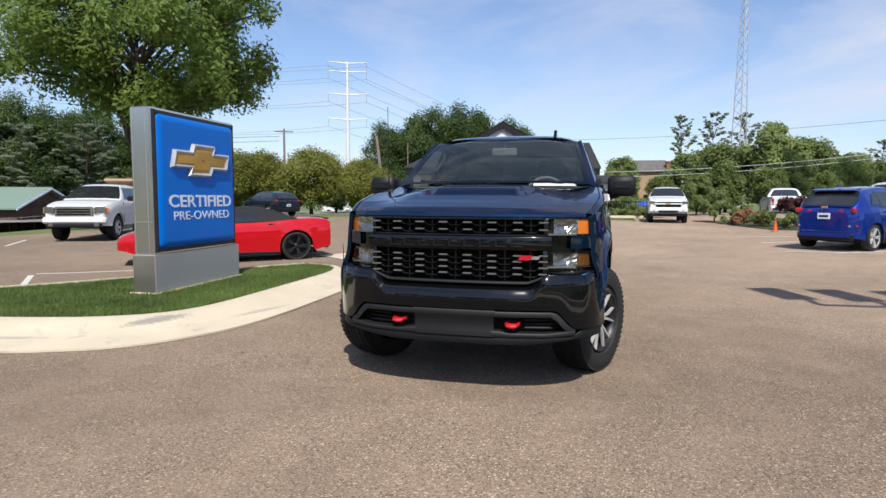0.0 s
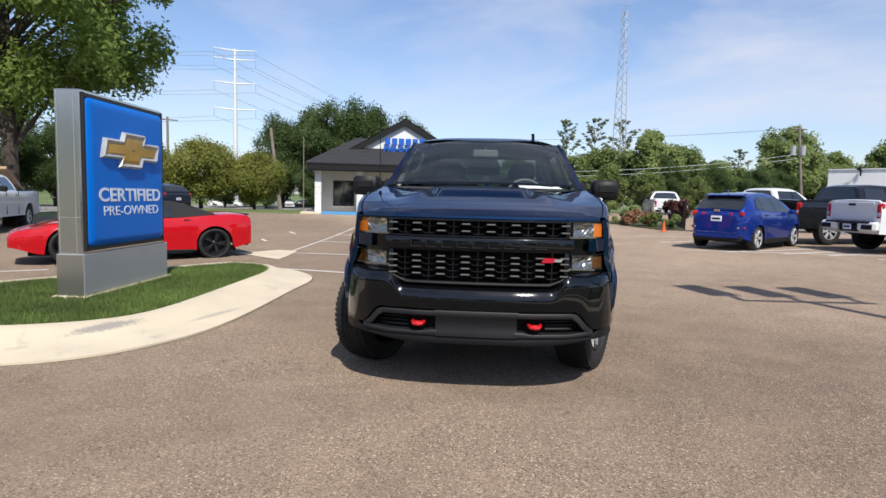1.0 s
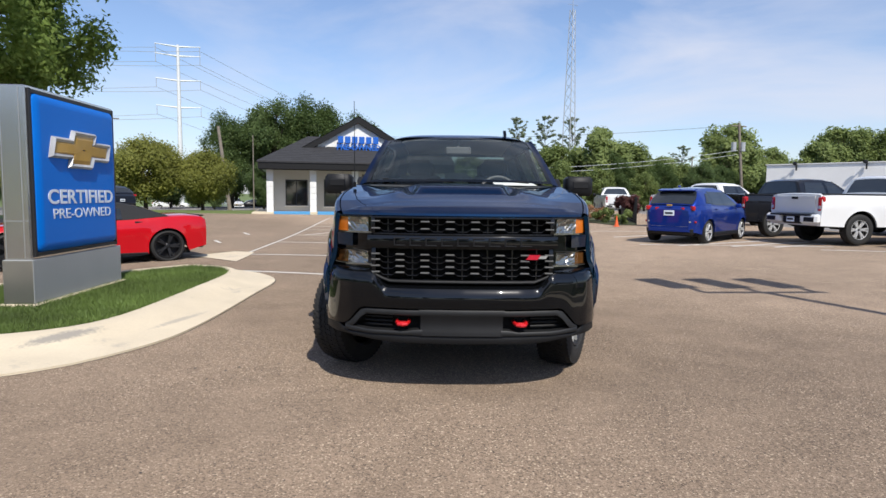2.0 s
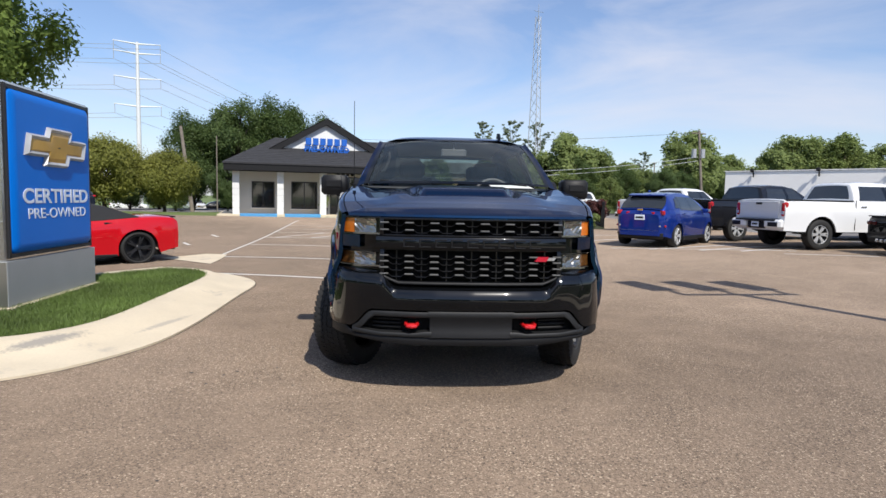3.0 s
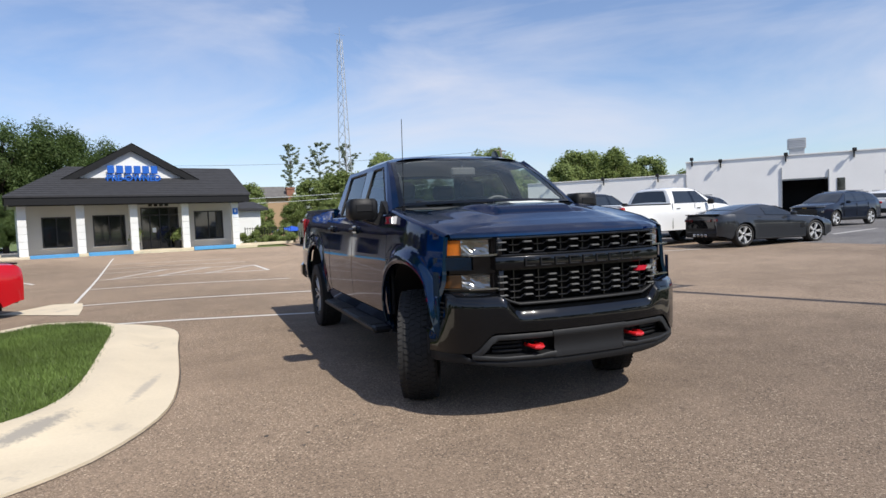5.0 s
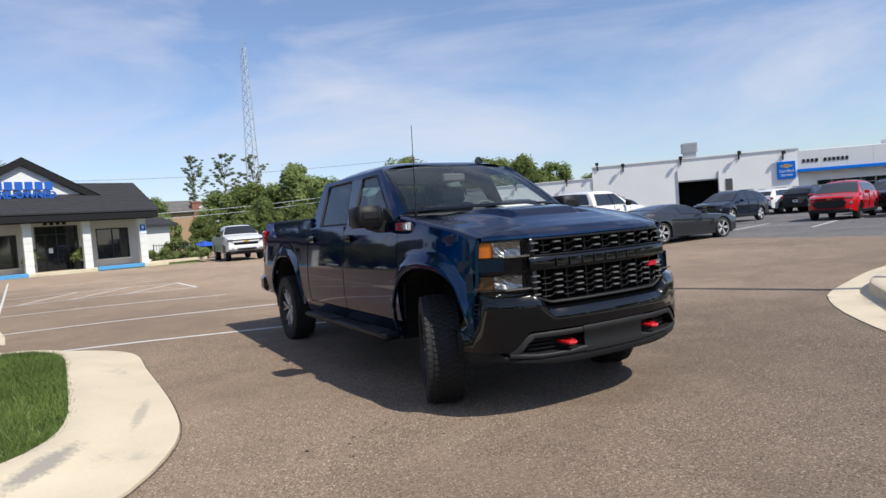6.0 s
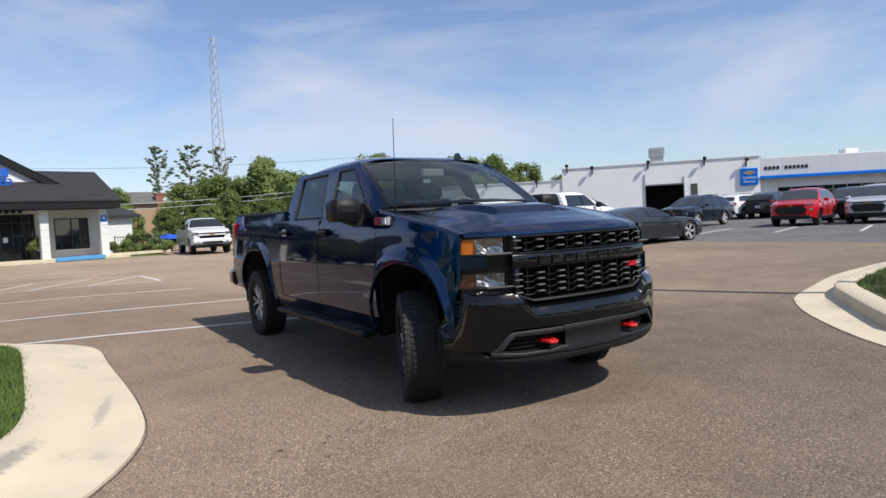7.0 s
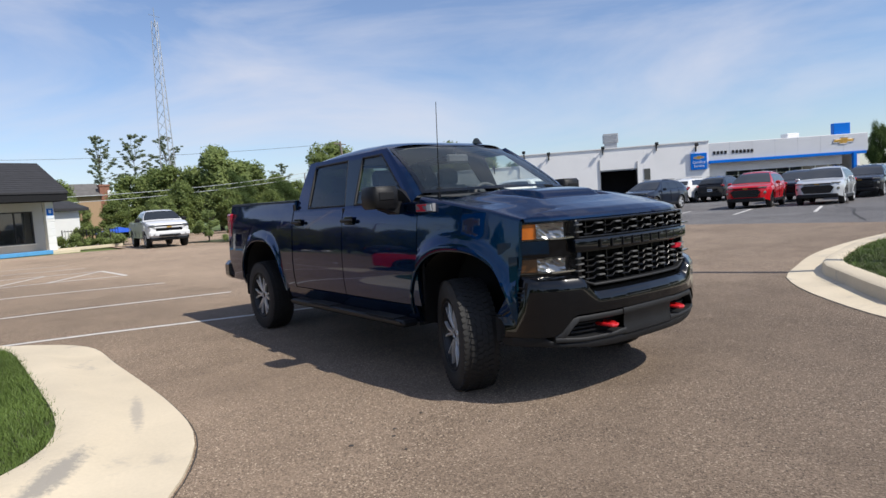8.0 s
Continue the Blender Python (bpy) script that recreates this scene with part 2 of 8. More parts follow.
GOLD = mat("emblem_gold", (0.60, 0.34, 0.055), 0.35, 0.2, var=0.18, scale=1.6, grain=5, coat=0.2)
CHROME = mat("chrome", (0.72, 0.72, 0.72), 0.12, 1.0, var=0.05)
ALU_DULL = mat("dull_aluminium", (0.60, 0.58, 0.53), 0.28, 0.9, var=0.10, scale=1.5, grain=200)
CHROME_SIGN = mat("emblem_bright_rim", (0.62, 0.62, 0.62), 0.5, 0.35, var=0.25, scale=2.2, grain=6)
SILVER = mat("emblem_silver", (0.66, 0.66, 0.66), 0.3, 0.7, var=0.1)
BLACK_TRIM = mat("black_trim", (0.011, 0.011, 0.012), 0.5, var=0.15, grain=400, bump=0.08, bscale=600, spec=0.3)
GLOSS_BLACK = paint("gloss_black", (0.0035, 0.004, 0.005), 0.0, 0.2, 0.04, 1.0)
GREY_TRIM = mat("grey_skid_trim", (0.0105, 0.011, 0.012), 0.58, var=0.06, grain=500, bump=0.06, bscale=900)
GRILLE_BLACK = mat("grille_black", (0.006, 0.006, 0.007), 0.25, var=0.1, spec=0.5)
GRILLE_EDGE = mat("grille_nub_grey", (0.14, 0.14, 0.137), 0.35, 0.2, var=0.05)
RUBBER = mat("tyre_rubber", (0.021, 0.020, 0.019), 0.75, var=0.2, scale=9, grain=150, bump=0.15)
RIM = mat("machined_alloy", (0.74, 0.74, 0.73), 0.30, 0.5, var=0.08, scale=8)
RIM_DARK = mat("dark_alloy", (0.028, 0.028, 0.03), 0.4, 0.4, var=0.1)
UNDER = mat("underbody_black", (0.010, 0.010, 0.010), 0.9, var=0.2)
RED_HOOK = mat("red_tow_hook", (0.62, 0.012, 0.015), 0.35, var=0.05, coat=0.5)
BADGE_GREY = mat("badge_grey", (0.24, 0.24, 0.25), 0.35, 0.3, var=0.1)
DARK_LENS = mat("smoked_red_lens", (0.10, 0.006, 0.008), 0.15, var=0.1, coat=0.9)
RED_BADGE = mat("red_badge", (0.50, 0.01, 0.03), 0.35, var=0.05)
AMBER = mat("amber_lens", (0.85, 0.22, 0.02), 0.22, var=0.1, scale=30, coat=0.8)
AMBER_DIM = mat("amber_lens_dim", (0.15, 0.064, 0.019), 0.22, var=0.1, scale=30, coat=0.8)
LAMP_CHROME = mat("lamp_reflector", (0.50, 0.49, 0.46), 0.24, 0.95, var=0.16, scale=40, grain=90)
LAMP_DARK = mat("lamp_bezel", (0.20, 0.20, 0.185), 0.35, 0.3, var=0.2)
RED_LENS = mat("red_lens", (0.45, 0.008, 0.012), 0.2, var=0.1, scale=20, coat=0.9)
BLUE_PAINT = paint("northern_blue_paint", (0.0012, 0.0330, 0.088), 0.9, 0.25, 0.04, 0.90)
BLUE_PAINT.node_tree.nodes["Principled BSDF"].inputs["Specular Tint"].default_value = (0.05, 0.19, 0.38, 1)
WHITE_PAINT = paint("white_paint", (0.78, 0.78, 0.77), 0, 0.35)
RED_PAINT = paint("torch_red_paint", (0.52, 0.006, 0.012), 0.0, 0.3)
BLACK_PAINT = paint("black_paint", (0.010, 0.010, 0.012), 0.1, 0.3)
GREY_PAINT = paint("grey_metal_paint", (0.042, 0.045, 0.050), 0.5, 0.32)
NAVY_PAINT = paint("navy_paint", (0.018, 0.024, 0.04), 0.4, 0.3)
BOLT_PAINT = paint("kinetic_blue_paint", (0.008, 0.036, 0.26), 0.45, 0.3)
SILVER_PAINT = paint("silver_paint", (0.58, 0.60, 0.62), 0.25, 0.32)
GLASS = glass_mat("clear_glass", (0.90, 0.95, 0.93), ior=1.9, veil=0.018)
GLASS_BACK = glass_mat("rear_pane_glass", (0.45, 0.50, 0.49), ior=1.5)
GLASS_TINT = glass_mat("privacy_glass", (0.20, 0.22, 0.22), ior=1.7)
DARK_GLASS = mat("dark_glazing", (0.024, 0.028, 0.031), 0.04, var=0.2, spec=1.0)
LENS = glass_mat("lamp_lens", (0.92, 0.92, 0.92))
FABRIC = mat("seat_fabric_black", (0.085, 0.087, 0.090), 0.9, var=0.15, bump=0.2)
DASH = mat("dash_black", (0.085, 0.088, 0.088), 0.6, var=0.1, bump=0.1, bscale=300)
HEADLINER = mat("headliner_grey", (0.62, 0.62, 0.60), 0.9, var=0.06)
PAPER = mat("paper_sheet", (0.80, 0.83, 0.80), 0.7, var=0.05)
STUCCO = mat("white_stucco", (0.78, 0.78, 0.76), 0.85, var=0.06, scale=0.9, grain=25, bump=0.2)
# porch copy of the white stucco, darkened for the shade under the eaves
STUCCO_SHADE = mat("porch_wall_shaded", (0.52, 0.52, 0.51), 0.85, var=0.06, scale=0.9, grain=25, bump=0.2)
SHINGLE = mat("charcoal_shingle", (0.040, 0.040, 0.044), 0.9, var=0.2, scale=3, grain=22, bump=0.5, bscale=18)
SHINGLE_PALE = mat("weathered_shingle", (0.17, 0.16, 0.15), 0.9, var=0.2, scale=2, grain=22)
FASCIA = mat("black_fascia", (0.012, 0.012, 0.013), 0.6, var=0.1, spec=0.25)
FRAME_BLACK = mat("black_window_frame", (0.02, 0.02, 0.022), 0.5, var=0.1)
BLUE_KERB = mat("blue_kerb_paint", (0.10, 0.36, 0.68), 0.7, var=0.1)
BLUE_SIGN_LET = mat("blue_letter", (0.01, 0.11, 0.48), 0.4, var=0.05)
METAL_WALL = mat("white_metal_wall", (0.95, 0.925, 0.885), 0.6, var=0.04, scale=0.5, grain=9)
GREY_BAND = mat("grey_fascia_panel", (0.66, 0.66, 0.67), 0.45, 0.2, var=0.05, scale=0.4)
# near-black room walls: the unlit depth is put into the colour
ROOM_SHADE = mat("room_shade_black", (0.012, 0.012, 0.014), 0.9, var=0.2)
STEEL_WHITE = mat("white_steel", (0.74, 0.75, 0.76), 0.5, 0.1, var=0.06)
STEEL = mat("galvanised_steel", (0.46, 0.47, 0.48), 0.5, 0.4, var=0.1)
WOOD_POLE = mat("weathered_pole", (0.26, 0.22, 0.18), 0.9, var=0.2, scale=4, grain=20, bump=0.3)
BARK = mat("bark", (0.085, 0.066, 0.05), 0.95, var=0.3, scale=5, grain=30, bump=0.6, bscale=25)
BRICK_RED = mat("brick_chimney", (0.33, 0.15, 0.10), 0.9, var=0.2, scale=6, bump=0.3)
BRICK_BROWN = mat("brown_siding", (0.13, 0.075, 0.055), 0.9, var=0.2, scale=2)
ROOF_GREEN = mat("green_metal_roof", (0.26, 0.36, 0.29), 0.5, 0.2, var=0.1)
CABLE = mat("cable_black", (0.03, 0.03, 0.03), 0.7)
CABLE_PALE = mat("cable_pale", (0.55, 0.58, 0.56), 0.6)
CONE = mat("orange_cone", (0.80, 0.13, 0.03), 0.5, var=0.1)
TARP = mat("blue_tarp", (0.02, 0.10, 0.55), 0.5, var=0.1)
FLOWER = mat("flower_orange", (0.30, 0.14, 0.06), 0.8, var=0.3, scale=3)
SOFT_TOP = mat("soft_top_black", (0.014, 0.014, 0.015), 0.85, var=0.1, bump=0.1, bscale=400)
CARGO = mat("cardboard_tan", (0.42, 0.28, 0.17), 0.85, var=0.08)


def leaf_mat(name, lo, hi, through_=0.45):
    m = mat(name, hi, 0.55, var=0.3, scale=0.9, grain=6, spec=0.25, col2=lo)
    nt = m.node_tree
    n, l = nt.nodes, nt.links
    b = n["Principled BSDF"]
    tl = n.new("ShaderNodeBsdfTranslucent")
    src = b.inputs["Base Color"].links[0].from_socket
    l.new(src, tl.inputs["Color"])
    ms = n.new("ShaderNodeMixShader")
    ms.inputs["Fac"].default_value = through_
    l.new(b.outputs[0], ms.inputs[1])
    l.new(tl.outputs[0], ms.inputs[2])
    l.new(ms.outputs[0], n["Material Output"].inputs["Surface"])
    return m


LEAF_GREEN = leaf_mat("leaf_green", (0.115, 0.165, 0.050), (0.34, 0.40, 0.140))
LEAF_BIG = leaf_mat("leaf_bright", (0.100, 0.165, 0.033), (0.32, 0.42, 0.108), 0.60)
LEAF_DARK = leaf_mat("leaf_dark", (0.050, 0.085, 0.028), (0.155, 0.215, 0.070))
LEAF_OLIVE = leaf_mat("leaf_olive", (0.125, 0.140, 0.028), (0.32, 0.325, 0.075))
LEAF_PINE = leaf_mat("leaf_pine", (0.21, 0.25, 0.17), (0.42, 0.47, 0.33), 0.65)
LEAF_RED = leaf_mat("leaf_red", (0.06, 0.02, 0.02), (0.16, 0.06, 0.05))


# ---- mesh helpers ----
class Shape:
    """Collects vertices and faces, then becomes one mesh."""

    def __init__(self):
        self.v, self.f = [], []

    def add(self, verts, faces):
        k = len(self.v)
        self.v += [tuple(p) for p in verts]
        self.f += [tuple(i + k for i in f) for f in faces]
        return self

    def box(self, c, s, m=None, bev=0.0):
        x, y, z = s[0] / 2, s[1] / 2, s[2] / 2
        if bev <= 0:
            vs = [Vector((a * x, b * y, d * z)) for a in (-1, 1) for b in (-1, 1) for d in (-1, 1)]
            fs = [(0, 1, 3, 2), (4, 6, 7, 5), (0, 4, 5, 1), (2, 3, 7, 6), (0, 2, 6, 4), (1, 5, 7, 3)]
        else:
            b = min(bev, x * .9, y * .9, z * .9)
            ring = [(x - b, y), (x, y - b), (x, -y + b), (x - b, -y), (-x + b, -y), (-x, -y + b), (-x, y - b), (-x + b, y)]
            ins = [(x - b, y - b), (x - b, y - b), (x - b, -y + b), (x - b, -y + b), (-x + b, -y + b), (-x + b, -y + b), (-x + b, y - b), (-x + b, y - b)]
            vs = [Vector((p[0], p[1], zz)) for zz, r in ((-z, ins), (-z + b, ring), (z - b, ring), (z, ins)) for p in r]
            fs = []
            for k in range(3):
                for i in range(8):
                    j = (i + 1) % 8
                    fs.append((k * 8 + j, k * 8 + i, k * 8 + 8 + i, k * 8 + 8 + j))
            fs += [(0, 2, 4, 6), (30, 28, 26, 24)]
        if m is None:
            vs = [p + Vector(c) for p in vs]
        else:
            vs = [m @ p + Vector(c) for p in vs]
        return self.add(vs, fs)

    def prism(self, pts, axis, a, b):
        """Extrudes a polygon (two coordinates) along an axis from a to b."""
        n = len(pts)
        put = {"x": lambda p, t: (t, p[0], p[1]), "y": lambda p, t: (p[0], t, p[1]), "z": lambda p, t: (p[0], p[1], t)}[axis]
        vs = [put(p, a) for p in pts] + [put(p, b) for p in pts]
        fs = [tuple(range(n)), tuple(range(2 * n - 1, n - 1, -1))] + [(i, i + n, (i + 1) % n + n, (i + 1) % n) for i in range(n)]
        return self.add(vs, fs)

    def grid(self, rows, close=False):
        nr, nc = len(rows), len(rows[0])
        vs = [p for r in rows for p in r]
        fs = []
        for i in range(nr - 1):
            for j in range(nc - 1 if not close else nc):
                k = (j + 1) % nc
                fs.append((i * nc + j, i * nc + k, (i + 1) * nc + k, (i + 1) * nc + j))
        return self.add(vs, fs)

    def tube(self, pts, radii, n=8, cap=True):
        pts = [Vector(p) for p in pts]
        if not isinstance(radii, (list, tuple)):
            radii = [radii] * len(pts)
        rows = []
        for i, p in enumerate(pts):
            d = (pts[min(i + 1, len(pts) - 1)] - pts[max(i - 1, 0)]).normalized()
            u = d.cross(Vector((0, 0, 1)) if abs(d.z) < 0.95 else Vector((1, 0, 0))).normalized()
            w = d.cross(u)
            rows.append([p + (u * math.cos(a) + w * math.sin(a)) * radii[i] for a in [2 * math.pi * k / n for k in range(n)]])
        k0 = len(self.v)
        self.grid(rows, close=True)
        if cap:
            self.f.append(tuple(range(k0 + n - 1, k0 - 1, -1)))
            e = k0 + (len(pts) - 1) * n
            self.f.append(tuple(range(e, e + n)))
        return self

    def lathe(self, prof, n=32, axis="x"):
        """Turns a profile of (along, radius) about an axis."""
        rows = []
        for t, r in prof:
            rows.append([(t, r * math.cos(a), r * math.sin(a)) if axis == "x" else (r * math.cos(a), r * math.sin(a), t)
                         for a in [2 * math.pi * k / n for k in range(n)]])
        return self.grid(rows, close=True)

    def mirror(self):
        k = len(self.v)
        self.v += [(-x, y, z) for x, y, z in self.v]
        self.f += [tuple(i + k for i in reversed(f)) for f in self.f]
        return self

    def move(self, m):
        self.v = [tuple(m @ Vector(p)) for p in self.v]
        return self

    def mesh(self, name, material, smooth=35.0):
        me = bpy.data.meshes.new(name)
        me.from_pydata(self.v, [], self.f)
        me.materials.append(material)
        if smooth:
            bm = bmesh.new()
            bm.from_mesh(me)
            bmesh.ops.recalc_face_normals(bm, faces=bm.faces)
            bm.to_mesh(me)
            bm.free()
            me.polygons.foreach_set("use_smooth", [True] * len(me.polygons))
            me.set_sharp_from_angle(angle=radians(smooth))
        me.update()
        return me


def thing(name, label, category, m=None, group="", kind=""):
    ob = new(name)
    ob.empty_display_size = 0.2
    if m is not None:
        ob.matrix_basis = m
    return tagged(ob, label, category, group, kind)


def part(name, shape, material, parent, label="", smooth=35.0):
    ob = new(name, shape.mesh(name, material, smooth))
    ob.parent = parent
    if label:
        ob["label"] = label
    return ob


def pair(name, shape, material, parent, label="", smooth=35.0):
    """The same part on both flanks, as two objects."""
    me = shape.mesh(name, material, smooth)
    twin = Shape()
    twin.v, twin.f = [(-x, y, z) for x, y, z in shape.v], [tuple(reversed(f)) for f in shape.f]
    out = []
    for data in (me, twin.mesh(name, material, smooth)):
        o = new(name, data)
        o.parent = parent
        if label:
            o["label"] = label
        out.append(o)
    return out


def solo(name, shape, material, label, category, group="", kind="", smooth=35.0, m=None):
    ob = new(name, shape.mesh(name, material, smooth))
    if m is not None:
        ob.matrix_basis = m
    return tagged(ob, label, category, group, kind)


def ss(a, b, v):
    t = min(1.0, max(0.0, (v - a) / (b - a)))
    return t * t * (3 - 2 * t)


def ground_z(x, y):
    """Height of the lot: it lifts gently to the east lot and to the shop."""
    return (0.12 * ss(1.5, 11, x) + 0.08 * ss(11, 17.5, x) + 0.25 * ss(30, 50, x)
            - 0.12 * ss(-2, -9, x) * (1 - ss(14, 30, y)) + 0.12 * ss(14, 30, y) * (1 - ss(0, 9, x))
            - 1.7 * ss(-22, -45, x) * (1 - ss(34, 60, y)) - 1.3 * ss(40, 72, y) * ss(-8, -22, x))


# ---- ground, lots, islands ----
def sheet(x0, x1, y0, y1, nx, ny, dz, curve=1.0):
    s = Shape()
    s.grid([[(x0 + (x1 - x0) * i / nx, y0 + (y1 - y0) * j / ny, ground_z(x0 + (x1 - x0) * i / nx, y0 + (y1 - y0) * j / ny) + dz)
             for i in range(nx + 1)] for j in range(ny + 1)])
    return s


def far_axis(a, b, n, far):
    near = [a + (b - a) * i / n for i in range(n + 1)]
    out = [far * k for k in (0.06, 0.12, 0.25, 0.5, 1.0)]
    return [a - d for d in reversed(out)] + near + [b + d for d in out]


g = Shape()
xs, ys = far_axis(-60, 90, 75, 2500), far_axis(-60, 90, 75, 2500)
g.grid([[(x, y, ground_z(x, y) - 0.07) for x in xs] for y in ys])
solo("ground", g, LAWN_FAR, "grassy open ground around the lot", "ground", kind="structure", smooth=60)
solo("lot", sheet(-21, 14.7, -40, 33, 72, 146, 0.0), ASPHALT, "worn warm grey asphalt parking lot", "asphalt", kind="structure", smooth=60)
solo("lot_2", sheet(14.7, 75, -40, 60, 60, 60, 0.0), ASPHALT_NEW, "dark sealed asphalt of the upper lot", "asphalt", kind="structure", smooth=60)
solo("lot_3", sheet(2.5, 14.7, 33, 60, 24, 30, 0.0), ASPHALT, "worn asphalt behind the shop", "asphalt", kind="structure", smooth=60)
solo("road", Shape().grid([[(-95, -60, -0.03), (-80, -60, -0.03)], [(-45, 66, -0.4), (-20, 60, -0.4)], [(30, 100, -0.2), (40, 92, -0.2)]]), ASPHALT_NEW, "dark street beyond the lot", "road", kind="structure", smooth=0)


def smooth_line(pts, n):
    """A rounded open line through the given corners."""
    out = []
    for i in range(len(pts) - 1):
        p0, p1, p2, p3 = (Vector(pts[max(0, min(len(pts) - 1, i + k))]) for k in (-1, 0, 1, 2))
        for j in range(n):
            t = j / n
            out.append(0.5 * ((2 * p1) + (p2 - p0) * t + (2 * p0 - 5 * p1 + 4 * p2 - p3) * t * t + (3 * p1 - p0 - 3 * p2 + p3) * t ** 3))
    out.append(Vector(pts[-1]))
    return out


def resample(line, n):
    d = [0.0]
    for a, b in zip(line, line[1:]):
        d.append(d[-1] + (b - a).length)
    out = []
    for k in range(n):
        t = d[-1] * k / (n - 1)
        i = max(j for j in range(len(d)) if d[j] <= t + 1e-9)
        i = min(i, len(line) - 2)
        f = (t - d[i]) / max(1e-9, d[i + 1] - d[i])
        out.append(line[i].lerp(line[i + 1], f))
    return out


def kerb_loft(inner, outer, prof, n=70):
    a, b = resample(smooth_line(inner, 8), n), resample(smooth_line(outer, 8), n)
    s = Shape()
    s.grid([[(p.lerp(q, f).x, p.lerp(q, f).y, ground_z(*p.lerp(q, f)) + z) for f, z in prof] for p, q in zip(a, b)])
    return s


def fan(line, z):
    """Fills a closed outline."""
    bm = bmesh.new()
    vs = [bm.verts.new((p[0], p[1], ground_z(p[0], p[1]) + z)) for p in line]
    f = bm.faces.new(vs)
    bmesh.ops.triangulate(bm, faces=[f])
    s = Shape()
    bm.verts.index_update()
    s.add([v.co[:] for v in bm.verts], [tuple(v.index for v in t.verts) for t in bm.faces])
    bm.free()
    return s


def inside(p, poly):
    c, j = False, len(poly) - 1
    for i in range(len(poly)):
        a, b = poly[i], poly[j]
        if (a[1] > p[1]) != (b[1] > p[1]) and p[0] < (b[0] - a[0]) * (p[1] - a[1]) / (b[1] - a[1]) + a[0]:
            c = not c
        j = i
    return c


def turf(name, poly, z, count, seed, label):
    rnd = random.Random(seed)
    x0, x1 = min(p[0] for p in poly), max(p[0] for p in poly)
    y0, y1 = min(p[1] for p in poly), max(p[1] for p in poly)
    vs, fs = [], []
    while len(fs) < count:
        x, y = rnd.uniform(x0, x1), rnd.uniform(y0, y1)
        if not inside((x, y), poly):
            continue
        zz = ground_z(x, y) + z
        for _ in range(5):
            px, py = x + rnd.gauss(0, 0.02), y + rnd.gauss(0, 0.02)
            a, h, w = rnd.uniform(0, 6.28), rnd.uniform(0.022, 0.066), rnd.uniform(0.002, 0.005)
            lx, ly = rnd.gauss(0, 0.025), rnd.gauss(0, 0.025)
            k = len(vs)
            c, s_ = math.cos(a) * w, math.sin(a) * w
            vs += [(px - c, py - s_, zz - 0.005), (px + c, py + s_, zz - 0.005), (px + lx, py + ly, zz + h)]
            fs.append((k, k + 1, k + 2))
    s = Shape()
    s.v, s.f = vs, fs
    return solo(name, s, GRASS, label, "grass", kind="stuff", smooth=0)


# west island with the sign
IN_W = [(-12.0, 0.1), (-9.0, 0.45), (-6.2, 0.85), (-5.2, 0.98), (-4.4, 1.10), (-3.9, 1.27), (-3.56, 1.52), (-3.39, 1.88), (-3.34, 2.45), (-3.37, 3.4), (-3.42, 4.6), (-3.47, 5.3), (-3.60, 5.78), (-3.9, 6.25), (-4.5, 6.55)]
OUT_W = [(-12.0, -1.15), (-8.0, -0.6), (-5.5, -0.18), (-4.14, 0.13), (-3.47, 0.36), (-3.22, 0.52), (-2.98, 0.78), (-2.75, 1.24), (-2.63, 1.72), (-2.60, 2.4), (-2.62, 3.2), (-2.67, 4.3), (-2.69, 5.15), (-2.79, 5.62), (-3.02, 6.05), (-3.5, 6.6), (-4.6, 7.4)]
FAR_W = [(-4.5, 6.55), (-5.3, 5.6), (-6.2, 4.35), (-7.3, 3.05), (-8.8, 1.9), (-12.0, 0.9)]
PROF_ROLL = [(0.0, 0.10), (0.0, 0.135), (0.16, 0.14), (0.30, 0.125), (0.44, 0.085), (0.58, 0.05), (0.80, 0.03), (1.0, 0.018), (1.0, -0.05)]
solo("kerb", kerb_loft(IN_W, OUT_W, PROF_ROLL), CONCRETE, "pale rolled concrete kerb around the grass island", "kerb", kind="structure", smooth=60)
far_out = [(p[0] - 0.16, p[1] + 0.16) for p in FAR_W]
solo("kerb_far", kerb_loft(FAR_W, far_out, [(0, 0.08), (0, 0.14), (0.9, 0.14), (1.0, 0.12), (1.0, -0.05)], 40), CONCRETE, "pale concrete kerb on the back of the island", "kerb", kind="structure", smooth=40)
POLY_W = [tuple(p) for p in resample(smooth_line(IN_W, 6), 60)] + [tuple(p) for p in resample(smooth_line(FAR_W, 6), 30)][1:]
solo("turf_bed", fan(POLY_W, 0.115), SOIL, "dark soil under the mown grass", "soil", kind="structure", smooth=0)
turf("turf_grass", POLY_W, 0.115, 170000, 3, "short mown green grass on the island")

# scuffs on the kerb's slope and the tar seam at its foot
def smear(name, pts, w, material, label, lift):
    s = Shape()
    rnd = random.Random(8)
    rows_ = []
    for k, (x, y, z) in enumerate(pts):
        a, b = Vector(pts[max(0, k - 1)]), Vector(pts[min(len(pts) - 1, k + 1)])
        d = (b - a).normalized()
        q = Vector((-d.y, d.x, 0)) * w * rnd.uniform(0.6, 1.3) * (0.35 if k in (0, len(pts) - 1) else 1.0)
        rows_.append([(x - q.x, y - q.y, z + lift), (x + q.x, y + q.y, z + lift)])
    return solo(name, s.grid(rows_), material, label, "stain", kind="structure", smooth=0)


